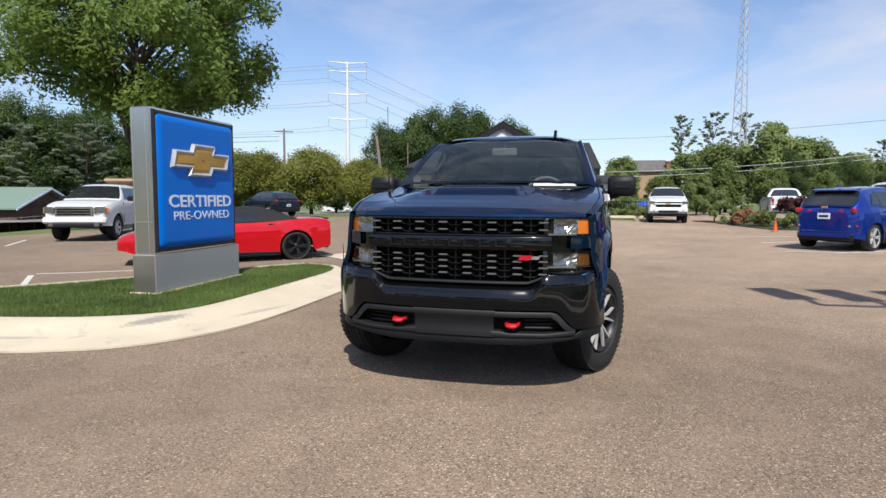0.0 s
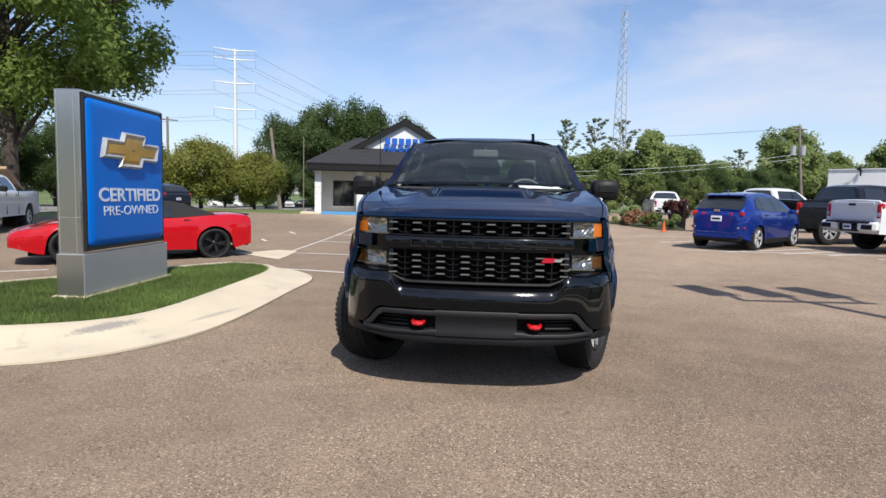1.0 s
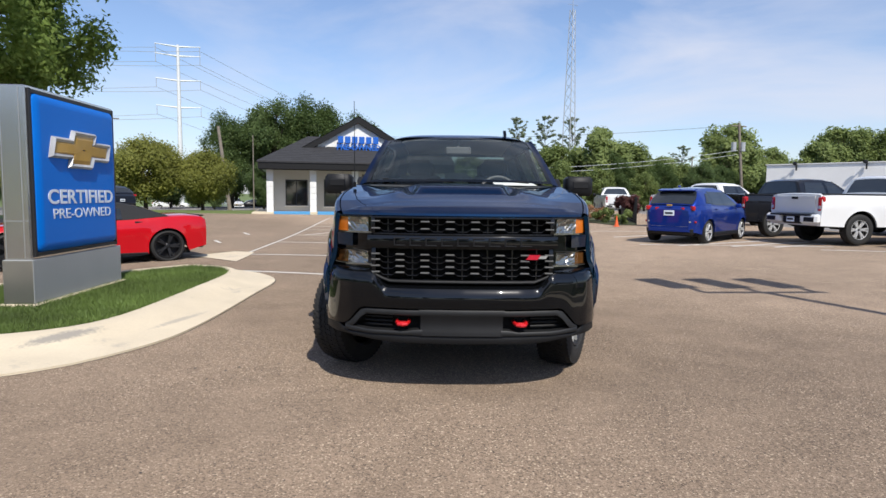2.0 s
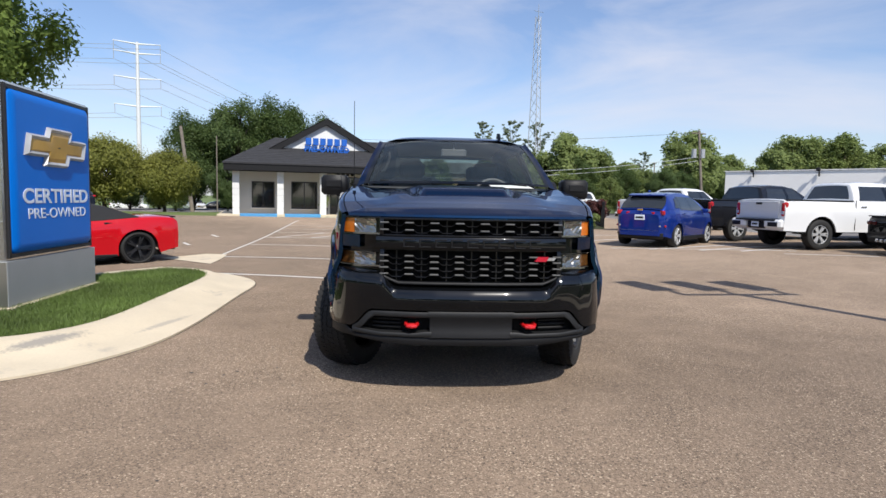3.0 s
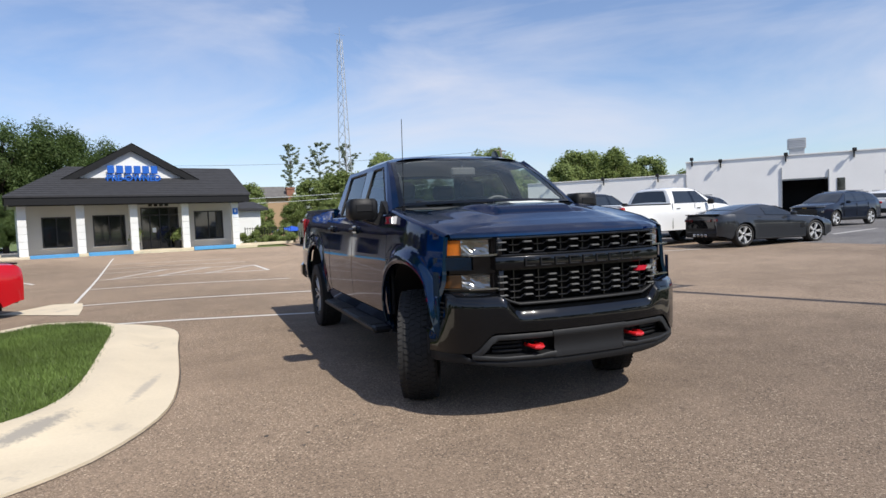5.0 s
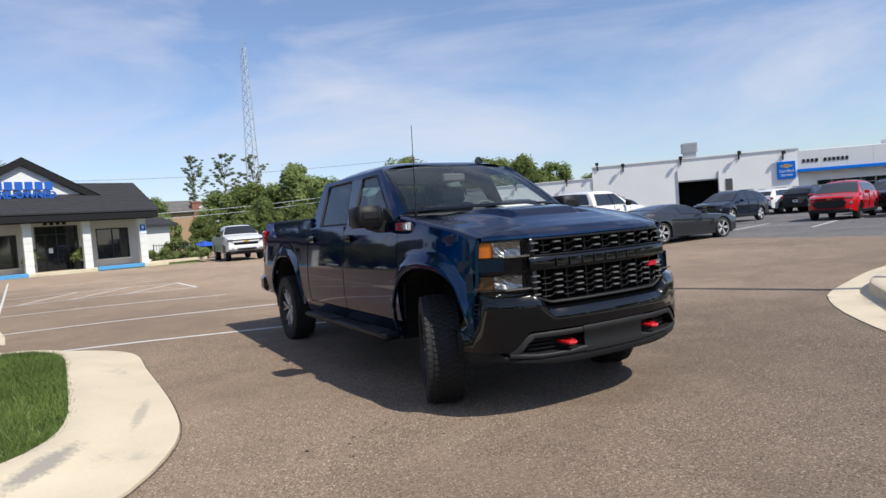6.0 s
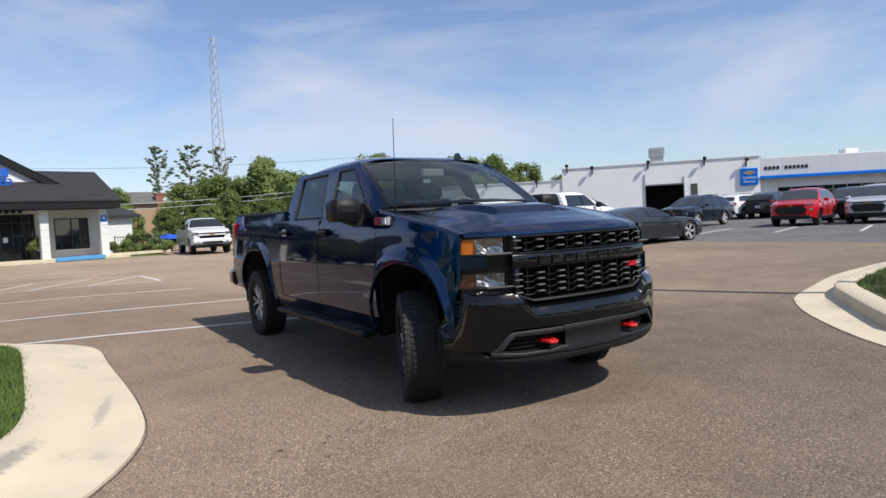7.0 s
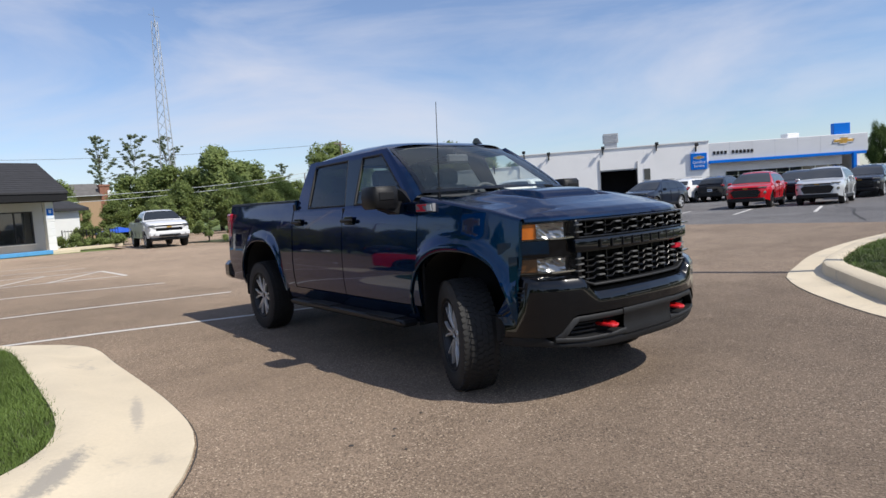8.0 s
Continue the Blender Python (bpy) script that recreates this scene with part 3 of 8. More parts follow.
seam_ = [Vector((p[0], p[1])) for p in resample(smooth_line(OUT_W, 6), 90)]
smear("tar_seam", [(v.x * 1.0 + 0.012, v.y - 0.012, ground_z(v.x, v.y) + 0.003) for v in seam_], 0.004, TAR, "dark seam along the kerb edge", 0.0)
rnd_s = random.Random(12)
for k, (x_, y_) in enumerate([(-2.01, 0.66), (-1.75, 0.6), (-1.68, 0.7), (-1.4, 0.81), (-1.81, 0.38), (-1.19, 0.35), (-1.54, -1.13)]):
    # oil drips on the asphalt
    r_ = 0.016 - 0.0012 * k
    s_ = Shape()
    m_ = 9
    ring_ = [(x_ + r_ * rnd_s.uniform(0.7, 1.25) * math.cos(6.283 * j / m_), y_ + r_ * rnd_s.uniform(0.7, 1.25) * math.sin(6.283 * j / m_)) for j in range(m_)]
    s_.add([(a, b, ground_z(a, b) + 0.003) for a, b in ring_], [tuple(range(m_))])
    solo("oil_spot", s_, TAR, "small dark oil spot on the asphalt", "stain", "oil spots", "structure", smooth=0)

crack_ = [Vector(p) for p in resample(smooth_line([(31.0, 9.8), (27.0, 8.1), (24.5, 7.7), (22.0, 6.2), (18.5, 5.0), (15.2, 3.6)], 6), 40)]
smear("tar_seam", [(v.x, v.y, ground_z(v.x, v.y) + 0.004) for v in crack_], 0.045, TAR, "dark crack across the sealed asphalt", 0.0)

# the concrete sliver past the tip of the island
sl = Shape()
sl.grid([[(x, y, ground_z(x, y) + 0.012) for x, y in r] for r in (((-5.9, 9.75), (-5.1, 9.05), (-4.35, 8.35)), ((-5.55, 10.15), (-4.95, 9.75), (-4.45, 9.35)), ((-5.2, 10.7), (-4.85, 10.55), (-4.62, 10.4)))])
solo("gutter", sl, CONCRETE, "pale concrete gutter wedge flush with the asphalt", "gutter", kind="structure", smooth=0)

# east island
OUT_E = [(1.5, -16.0), (1.4, -8.0), (1.5, -4.2), (2.2, -2.2), (2.68, -1.25), (3.17, -0.45), (3.67, 0.12), (4.29, 0.71), (4.85, 1.12), (5.38, 1.40), (6.35, 1.66), (7.45, 1.92), (8.6, 2.05), (11.0, 2.1), (15.0, 1.9)]
IN_E = [(2.5, -16.2), (2.4, -8.2), (2.5, -4.4), (3.0, -2.4), (3.35, -1.2), (3.68, -0.45), (4.11, -0.06), (4.70, 0.38), (5.28, 0.80), (5.62, 1.02), (6.3, 1.22), (7.8, 1.45), (9.2, 1.48), (11.0, 1.45), (15.0, 1.25)]
PAN_E = [(0.0, 0.05), (0.02, 0.03), (0.5, 0.02), (1.0, 0.012), (1.0, -0.06)]
solo("gutter_pan", kerb_loft(IN_E, OUT_E, PAN_E), CONCRETE, "pale concrete gutter pan", "gutter", kind="structure", smooth=60)
IN_E2 = [(p[0] + 0.16, p[1] - 0.19) for p in IN_E]
solo("kerb_east", kerb_loft(IN_E2, IN_E, [(0, 0.08), (0, 0.175), (0.85, 0.18), (1.0, 0.16), (1.12, 0.0)]), CONCRETE, "pale concrete kerb with a shaded upright face", "kerb", kind="structure", smooth=40)
POLY_E = [tuple(p) for p in resample(smooth_line(IN_E2, 6), 60)] + [(15, -16.4)]
solo("turf_bed_east", fan(POLY_E, 0.15), SOIL, "dark soil under the mown grass", "soil", kind="structure", smooth=0)
turf("turf_grass_east", [p for p in POLY_E if p[0] > 3.4 and p[1] > -1.6] + [(12.0, -1.6), (4.0, -1.6)], 0.15, 60000, 4, "short mown green grass on the east island")


# ---- painted lines ----
def stripe(name, a, b, w=0.10, label="worn white parking line"):
    a, b = Vector(a), Vector(b)
    d = (b - a).normalized()
    nrm = Vector((-d.y, d.x)) * w / 2
    n = max(2, int((b - a).length / 0.6))
    s = Shape()
    s.grid([[(*(a.lerp(b, k / n) + sg * nrm), ground_z(*(a.lerp(b, k / n))) + 0.005) for sg in (-1, 1)] for k in range(n + 1)])
    return solo(name, s, LINE, label, "parking line", group="painted lines", kind="structure", smooth=0)


LINES = [((-3.75, 6.82), (1.1, 5.35)), ((-4.75, 10.02), (0.0, 8.9)), ((-5.0, 13.75), (-0.37, 12.3)), ((-5.3, 16.75), (-0.55, 15.75)),
         ((-0.55, 15.75), (-0.78, 18.3)), ((-0.78, 18.3), (-5.6, 19.4)), ((-0.78, 18.3), (-2.37, 16.1)), ((-2.2, 18.6), (-3.7, 16.4)), ((-3.6, 18.9), (-4.9, 16.7)),
         ((-0.95, 20.3), (-5.7, 21.4)), ((-1.25, 22.6), (-5.9, 23.6)), ((-4.75, 10.2), (-6.25, 28.2)),
         ((-7.2, 14.7), (-6.7, 13.8)), ((-7.45, 18.1), (-6.95, 17.2)), ((-9.5, 5.2), (-7.9, 6.3)), ((-7.3, 2.9), (-9.4, 5.0)), ((-16.4, 10.2), (-18.2, 12.4)),
         ((5.4, 13.25), (10.2, 12.2)), ((6.3, 12.75), (9.6, 14.4)), ((7.6, 12.4), (10.6, 14.0)), ((8.6, 12.1), (11.0, 13.4)), ((5.5, 16.3), (9.0, 18.0)), ((5.4, 19.5), (8.6, 19.2)),
         ((9.3, 11.3), (11.4, 10.7))]
LINES += [((18.2 + 0.62 * k, 14.6 - 2.62 * k), (23.0 + 0.62 * k, 16.2 - 2.62 * k)) for k in range(6)]
for k, (a, b) in enumerate(LINES):
    stripe("parking_line", a, b, 0.06 if k == 11 else 0.10 if k < 17 else 0.12)


# ---- writing ----
def letters(name, text, size, depth, material, parent, m, width=None, bold=0.0):
    cu = bpy.data.curves.new(name, 'FONT')
    cu.body, cu.size, cu.extrude, cu.align_x, cu.align_y, cu.offset = text, size, depth / 2, 'CENTER', 'CENTER', size * bold
    tmp = new(name + "_tmp", cu)
    bpy.context.view_layer.update()
    me = bpy.data.meshes.new_from_object(tmp.evaluated_get(bpy.context.evaluated_depsgraph_get()))
    bpy.data.objects.remove(tmp)
    xs_ = [v.co.x for v in me.vertices]
    if width:
        k = width / (max(xs_) - min(xs_))
        me.transform(Matrix.Diagonal((k, 1, 1, 1)))
    me.materials.clear()
    me.materials.append(material)
    ob = new(name, me)
    ob.parent = parent
    ob.matrix_basis = m
    return ob


def bowtie(w, h, inset=0.0):
    """Outline of a slanted cross."""
    k, a = 0.14 * w, inset
    b = 0.27 * h
    return [(-w / 2 + a * 1.6, -b + a), (-0.20 * w + a, -b + a), (-0.235 * w + a * 1.2, -h / 2 + a), (0.15 * w - a, -h / 2 + a), (0.185 * w - a, -b + a), (w / 2 - k * 0.35 - a * 1.2, -b + a),
            (w / 2 - a * 1.6, b - a), (0.20 * w - a, b - a), (0.235 * w - a * 1.2, h / 2 - a), (-0.15 * w + a, h / 2 - a), (-0.185 * w + a, b - a), (-w / 2 + k * 0.35 + a * 1.2, b - a)]


# ---- pylon sign on the island ----
GZ = ground_z(-4.95, 3.9) + 0.115
sign = thing("pylon_sign", "blue dealership pylon sign on a grey aluminium base in the grass", "sign")
SX0, SX1, SY0, SY1 = -4.97, -4.66, 2.72, 4.68
SZ0, SZ1 = 0.600, 2.515
sign.matrix_basis = Matrix.Translation((SX1, SY0, 0)) @ Matrix.Rotation(radians(3.0), 4, 'Z') @ Matrix.Translation((-SX1, -SY0, 0))
SMX, SMY, SMZ = (SX0 + SX1) / 2, (SY0 + SY1) / 2, (SZ0 + SZ1) / 2
part("foundation", Shape().box((SMX, SMY + 0.02, GZ + 0.005), (SX1 - SX0 + 0.12, SY1 - SY0 + 0.14, 0.06), bev=0.01), CONCRETE, sign, "pale concrete footing")
part("base", Shape().box((SMX, SMY + 0.02, (GZ + SZ0) / 2), (SX1 - SX0 + 0.02, SY1 - SY0 + 0.06, SZ0 - GZ - 0.004), bev=0.006), ALU_GREY, sign, "grey metal plinth cladding")
part("end_cladding", Shape().box((SMX, SY0 - 0.014, (GZ + SZ0) / 2), (SX1 - SX0 + 0.010, 0.01, SZ0 - GZ - 0.02)), ALU_DULL, sign, "dull aluminium end panel of the plinth")
part("cabinet", Shape().box((SMX - 0.04, SMY - 0.01, SMZ), (0.14, SY1 - SY0 - 0.08, SZ1 - SZ0 - 0.06)), ALU, sign, "brushed aluminium sign cabinet")
# rounded end panels, top and bottom skins of the cabinet
for yy, wx in ((SY0 + 0.022, SX1 - SX0 - 0.012), (SY1 - 0.022, SX1 - SX0 - 0.03)):
    part("cabinet_panel", Shape().box((SMX, yy, SMZ), (wx, 0.044, SZ1 - SZ0), bev=0.014), ALU, sign, "bright brushed aluminium")
for zz in (SZ1 - 0.016, SZ0 + 0.016):
    part("cabinet_panel", Shape().box((SMX, SMY, zz), (SX1 - SX0 - 0.02, SY1 - SY0 - 0.09, 0.032), bev=0.006), ALU, sign, "bright brushed aluminium")
for zz in (SZ0 + 0.43,):
    part("end_seam", Shape().box((SMX, SY0 - 0.001, zz), (SX1 - SX0 - 0.03, 0.004, 0.005)), ALU_GREY, sign)
for xx in (SX0 + 0.035, SX1 - 0.075):
    part("end_seam", Shape().box((xx, SY0 - 0.001, SMZ), (0.004, 0.004, SZ1 - SZ0 - 0.04)), ALU_GREY, sign)
# black bars paint the shadow line round the blue panel
fr = Shape()
for yy, zz, sy, sz in ((SY0 + 0.062, SMZ, 0.036, SZ1 - SZ0 - 0.05), (SY1 - 0.062, SMZ, 0.036, SZ1 - SZ0 - 0.05), (SMY, SZ1 - 0.052, SY1 - SY0 - 0.10, 0.042), (SMY, SZ0 + 0.052, SY1 - SY0 - 0.10, 0.042)):
    fr.box((SX1 - 0.012, yy, zz), (0.05, sy, sz))
part("face_frame", fr, FRAME_BLACK, sign, "black strips drawing a shadow gap round the panel")
yc, zc, hy, hz = SMY, SMZ, (SY1 - SY0) / 2 - 0.082, (SZ1 - SZ0) / 2 - 0.072


def round_rect(hw, hh, r, n=6):
    """Outline of a rectangle with rounded corners."""
    out = []
    for sx_, sz_, a0 in ((1, 1, 0), (-1, 1, 90), (-1, -1, 180), (1, -1, 270)):
        for k in range(n + 1):
            a_ = radians(a0 + 90 * k / n)
            out.append((sx_ * (hw - r) + r * math.cos(a_), sz_ * (hh - r) + r * math.sin(a_)))
    return out


pan = Shape()
rows = []
for ins, dx in ((0.0, -0.02), (0.0, 0.012), (0.012, 0.030), (0.035, 0.046), (0.075, 0.058), (0.10, 0.060)):
    rows.append([(SX1 - 0.01 + dx, yc + p[0], zc + p[1]) for p in round_rect(hy - ins, hz - ins, 0.075 - ins * 0.35)])
pan.grid(rows, close=True)
pan.add(rows[-1], [tuple(range(len(rows[-1])))])
part("panel", pan, SIGN_BLUE, sign, "glossy blue moulded panel", smooth=20)
FACE = SX1 + 0.051
def on_face(y, z, d=0.0):
    return Matrix.Translation((FACE + d, y, z)) @ Matrix(((0, 0, 1, 0), (1, 0, 0, 0), (0, 1, 0, 0), (0, 0, 0, 1)))


def bezel(parent, w, h, m, rim=0.055, thick=0.045):
    """Cross emblem: a chamfered bright rim round a domed gold field."""
    o0, o1, o2 = bowtie(w, h), bowtie(w, h, rim * 0.45), bowtie(w, h, rim)
    em_ = part("emblem", Shape().grid([[(x, y, z) for x, y in o] for o, z in ((o0, 0.0), (o0, thick * 0.25), (o1, thick), (o2, thick * 0.5))], close=True), CHROME_SIGN, parent, "bright rimmed gold cross emblem", smooth=15)
    em_.matrix_basis = m
    g_ = Shape().grid([[(x, y, thick * 0.5) for x, y in o2], [(x * 0.86, y * 0.74, thick * 0.78) for x, y in o2], [(x * 0.05, y * 0.05, thick * 0.80) for x, y in o2]], close=True)
    part("emblem_fill", g_, GOLD, em_, "gold centre", smooth=12)
    return em_


bezel(sign, 1.40, 0.46, on_face(yc + 0.01, 1.875))
letters("lettering", "CERTIFIED", 0.232, 0.004, SIGN_WHITE, sign, on_face(yc + 0.02, 1.292, 0.002), 1.49, 0.020)["label"] = "bold white block letters"
letters("lettering", "PRE-OWNED", 0.168, 0.004, SIGN_WHITE, sign, on_face(yc + 0.03, 1.095, 0.002), 1.33, 0.004)["label"] = "thin white letters"


# ---- the shop ----
shop = thing("shop_building", "white showroom with a charcoal hipped roof, columns and a pediment", "building", pose(-11.11, 33.47, 0, 0, 0, 14.4))
part("slab", Shape().box((5.6, 3.2, 0.05), (13.0, 7.5, 0.35), bev=0.02), CONCRETE, shop, "pale concrete porch slab")
for cx in (0.17, 2.77, 5.37, 8.10, 11.0):
    c = Shape()
    for k in range(7):
        c.box((cx, 0.18, 0.22 + 0.385 * (k + 0.5)), (0.40, 0.36, 0.365), bev=0.012)
    c.box((cx, 0.18, 1.55), (0.36, 0.32, 2.68))
    part("column", c, STUCCO, shop, "white block column")
for a, b in ((0.4, 2.55), (3.0, 5.15), (8.35, 10.75)):
    part("kerb_block", Shape().box(((a + b) / 2, -0.55, 0.18), (b - a, 0.16, 0.22), bev=0.02), BLUE_KERB, shop, "light blue painted kerb")
WV = 1.75
WINS = [(1.08, 2.48, 0.60, 2.28), (3.52, 5.18, 0.55, 2.32), (6.0, 8.1, 0.22, 2.70), (9.0, 10.75, 0.65, 2.42)]
edge = 0.0
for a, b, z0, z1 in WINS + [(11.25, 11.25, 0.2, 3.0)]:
    part("wall", Shape().box(((edge + a) / 2, WV + 0.1, 1.6), (a - edge, 0.2, 2.8)), STUCCO_SHADE, shop, "white porch wall, its shade in the colour")
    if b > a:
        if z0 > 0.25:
            part("wall", Shape().box(((a + b) / 2, WV + 0.1, (0.2 + z0) / 2), (b - a, 0.2, z0 - 0.2)), STUCCO_SHADE, shop)
        part("wall", Shape().box(((a + b) / 2, WV + 0.1, (z1 + 3.0) / 2), (b - a, 0.2, 3.0 - z1)), STUCCO_SHADE, shop)
    edge = b
for c_, d_ in (((11.15, 4.6, 1.6), (0.2, 5.5, 2.8)), ((0.1, 4.6, 1.6), (0.2, 5.5, 2.8)), ((5.6, 7.4, 1.6), (11.2, 0.2, 2.8))):
    part("side_wall", Shape().box(c_, d_), STUCCO, shop, "white outer wall")
part("interior_wall", Shape().box((5.6, 4.6, 1.5), (10.6, 0.1, 2.6)), ROOM_SHADE, shop, "near-black back wall for the dim interior")
for i, (a, b, z0, z1) in enumerate(WINS):
    w = Shape()
    t = 0.07
    for cx, cz, sx, sz in ((a + t / 2, (z0 + z1) / 2, t, z1 - z0), (b - t / 2, (z0 + z1) / 2, t, z1 - z0), ((a + b) / 2, z0 + t / 2, b - a, t), ((a + b) / 2, z1 - t / 2, b - a, t)):
        w.box((cx, WV + 0.08, cz), (sx, 0.12, sz))
    w.box(((a + b) / 2, WV + 0.08, (z0 + z1) / 2), (0.05, 0.10, z1 - z0))
    if i == 2:
        w.box(((a + b) / 2, WV + 0.08, 2.25), (b - a, 0.10, 0.07)).box((a + 0.5, WV + 0.08, 1.25), (0.05, 0.1, 2.1)).box((b - 0.5, WV + 0.08, 1.25), (0.05, 0.1, 2.1))
    wf = part("window_frame" if i != 2 else "door_frame", w, FRAME_BLACK, shop, "black aluminium frame")
    part("pane", Shape().box(((a + b) / 2, WV + 0.10, (z0 + z1) / 2), (b - a - 0.08, 0.02, z1 - z0 - 0.08)), DARK_GLASS, wf, "dark reflective glazing")
    if i != 2:
        part("window_sill", Shape().box(((a + b) / 2, WV - 0.03, z0 - 0.03), (b - a + 0.12, 0.10, 0.06), bev=0.01), STUCCO, wf)
part("door_notice", Shape().box((6.72, WV + 0.07, 1.35), (0.20, 0.01, 0.28)), SIGN_WHITE, shop, "white paper notices on the door")
part("number_bars", Shape().box((6.55, WV - 0.02, 2.86), (0.20, 0.03, 0.20)).box((6.85, WV - 0.02, 2.86), (0.20, 0.03, 0.20)).box((7.15, WV - 0.02, 2.86), (0.20, 0.03, 0.20)).box((7.45, WV - 0.02, 2.86), (0.20, 0.03, 0.20)), FASCIA, shop, "dark bars above the door")
part("soffit", Shape().box((5.60, 3.4, 2.97), (12.0, 8.0, 0.08)), STUCCO_SHADE, shop, "porch soffit in the shaded stucco colour")
for c_, d_ in (((5.60, -0.60, 3.10), (12.2, 0.10, 0.48)), ((-0.45, 3.4, 3.10), (0.10, 8.0, 0.48)), ((11.65, 3.4, 3.10), (0.10, 8.0, 0.48)), ((5.60, 0.10, 2.96), (11.9, 0.25, 0.26))):
    part("fascia", Shape().box(c_, d_), FASCIA, shop, "black eaves fascia")
rf = Shape()
R0, R1, RZ, RV = 2.6, 12.1, 5.30, 4.3
ev = [(-0.55, -0.70, 3.34), (11.75, -0.70, 3.34), (11.75, 9.3, 3.34), (-0.55, 9.3, 3.34)]
rf.add([*ev, (R0, RV, RZ), (R1, RV, RZ)], [(0, 1, 5, 4), (1, 2, 5), (2, 3, 4, 5), (3, 0, 4)])
rf.add([(x, y, z - 0.10) for x, y, z in ev], [(3, 2, 1, 0)])
rf.add([*ev, *[(x, y, z - 0.10) for x, y, z in ev]], [(0, 4, 5, 1), (1, 5, 6, 2), (2, 6, 7, 3), (3, 7, 4, 0)])
part("roof", rf, SHINGLE, shop, "charcoal shingle hip roof", smooth=10)
for k in range(1, 16):
    v = -0.70 + (RV + 0.70) * k / 16
    z = 3.34 + (RZ - 3.34) * k / 16
    x0, x1 = -0.55 + (R0 + 0.55) * k / 16, 11.75 + (R1 - 11.75) * k / 16
    part("shingle_course", Shape().box(((x0 + x1) / 2, v, z + 0.008), (x1 - x0 - 0.02, 0.04, 0.012), m=Matrix.Rotation(radians(21), 3, 'X')), SHINGLE, shop)
PV = 2.2
part("pediment", Shape().prism([(2.75, 4.30), (8.95, 4.30), (5.80, 6.20)], "y", PV, PV + 0.15), STUCCO, shop, "white triangular pediment", smooth=10)
rk = Shape()
for sx in (-1, 1):
    a, b = Vector((5.80, 0, 6.46)), Vector((5.80 + sx * 3.75, 0, 4.30))
    d = (b - a).normalized()
    nn = Vector((d.z, 0, -d.x)) * (1 if sx > 0 else -1)
    if nn.z > 0:
        nn = -nn
    q = [a, b, b + nn * 0.34, a + Vector((0, 0, -0.40))]
    rk.add([(p.x, PV - 0.30, p.z) for p in q] + [(p.x, PV + 0.18, p.z) for p in q], [(0, 1, 2, 3), (7, 6, 5, 4), (0, 4, 5, 1), (1, 5, 6, 2), (2, 6, 7, 3), (3, 7, 4, 0)])
part("rake_board", rk, FASCIA, shop, "black rake boards", smooth=10)
gr = Shape().add([(5.80, PV - 0.34, 6.50), (9.62, PV - 0.34, 4.30), (2.0, PV - 0.34, 4.30), (5.80, 7.5, 6.50), (9.62, 4.6, 4.30), (2.0, 4.6, 4.30)], [(0, 1, 4, 3), (0, 3, 5, 2)])
part("gable_roof", gr, SHINGLE, shop, "charcoal shingle gable roof", smooth=10)
for k in range(6):
    part("sign_block", Shape().box((4.62 + 0.46 * k, PV - 0.35, 4.93), (0.36, 0.10, 0.46), bev=0.02), BLUE_SIGN_LET, shop, "blue letter-like block")
part("sign_rail", Shape().box((5.78, PV - 0.42, 4.42), (2.95, 0.12, 0.10)), BLUE_SIGN_LET, shop, "blue sign raceway")
letters("lettering", "PRE-OWNED", 0.50, 0.10, BLUE_SIGN_LET, shop, pose(5.78, PV - 0.55, 4.42, 90), 2.85, 0.03)["label"] = "blue raised letters"
part("access_sign", Shape().box((11.0, -0.02, 2.30), (0.30, 0.02, 0.36)), SIGN_BLUE, shop, "small blue and white access sign")
part("access_plate", Shape().box((11.0, -0.02, 2.02), (0.30, 0.02, 0.14)).box((11.0, -0.03, 2.32), (0.12, 0.02, 0.18)), SIGN_WHITE, shop)
# low annex on the east side
part("annex_wall", Shape().box((12.9, 6.2, 1.35), (1.9, 5.0, 2.3)), STUCCO, shop, "white annex wall")
part("annex_roof", Shape().prism([(3.3, 2.40), (3.3, 2.55), (6.2, 3.10), (9.1, 2.55), (9.1, 2.40)], "x", 11.9, 14.3), SHINGLE, shop, "charcoal annex roof", smooth=10)

# ---- service building and showroom on the east side ----
ang = math.degrees(math.atan2(26.9 - 39.5, 49.2 - 38.0))
serv = thing("service_building", "long white metal-clad service building with an open bay door", "building", pose(38, 39.5, 0, 0, 0, ang))
SB0, SB1, SBZ, SBT = 7.45, 10.80, 3.42, 5.36
for c_, d_ in (((SB0 / 2, 0.15, (0.3 + SBT) / 2), (SB0, 0.3, SBT - 0.3)), (((SB1 + 17.0) / 2, 0.15, (0.3 + SBT) / 2), (17.0 - SB1, 0.3, SBT - 0.3)), (((SB0 + SB1) / 2, 0.15, (SBZ + SBT) / 2), (SB1 - SB0, 0.3, SBT - SBZ)), ((0.15, 7, (0.3 + SBT) / 2), (0.3, 13.4, SBT - 0.3)), ((8.5, 14, (0.3 + SBT) / 2), (17, 0.3, SBT - 0.3)), ((16.85, 7, (0.3 + SBT) / 2), (0.3, 13.4, SBT - 0.3))):
    part("wall", Shape().box(c_, d_), METAL_WALL, serv, "white painted metal wall")
for k in range(14):
    part("wall_rib", Shape().box((0.6 + 1.2 * k, -0.002, 4.4), (0.012, 0.006, 1.8)), METAL_WALL, serv)
part("wing_wall", Shape().box((-7.45, 0.25, 2.35), (14.8, 0.3, 4.0)), METAL_WALL, serv, "lower white wing wall")
part("wing_wall", Shape().box((-14.7, 6, 2.35), (0.3, 11.2, 4.0)), METAL_WALL, serv)
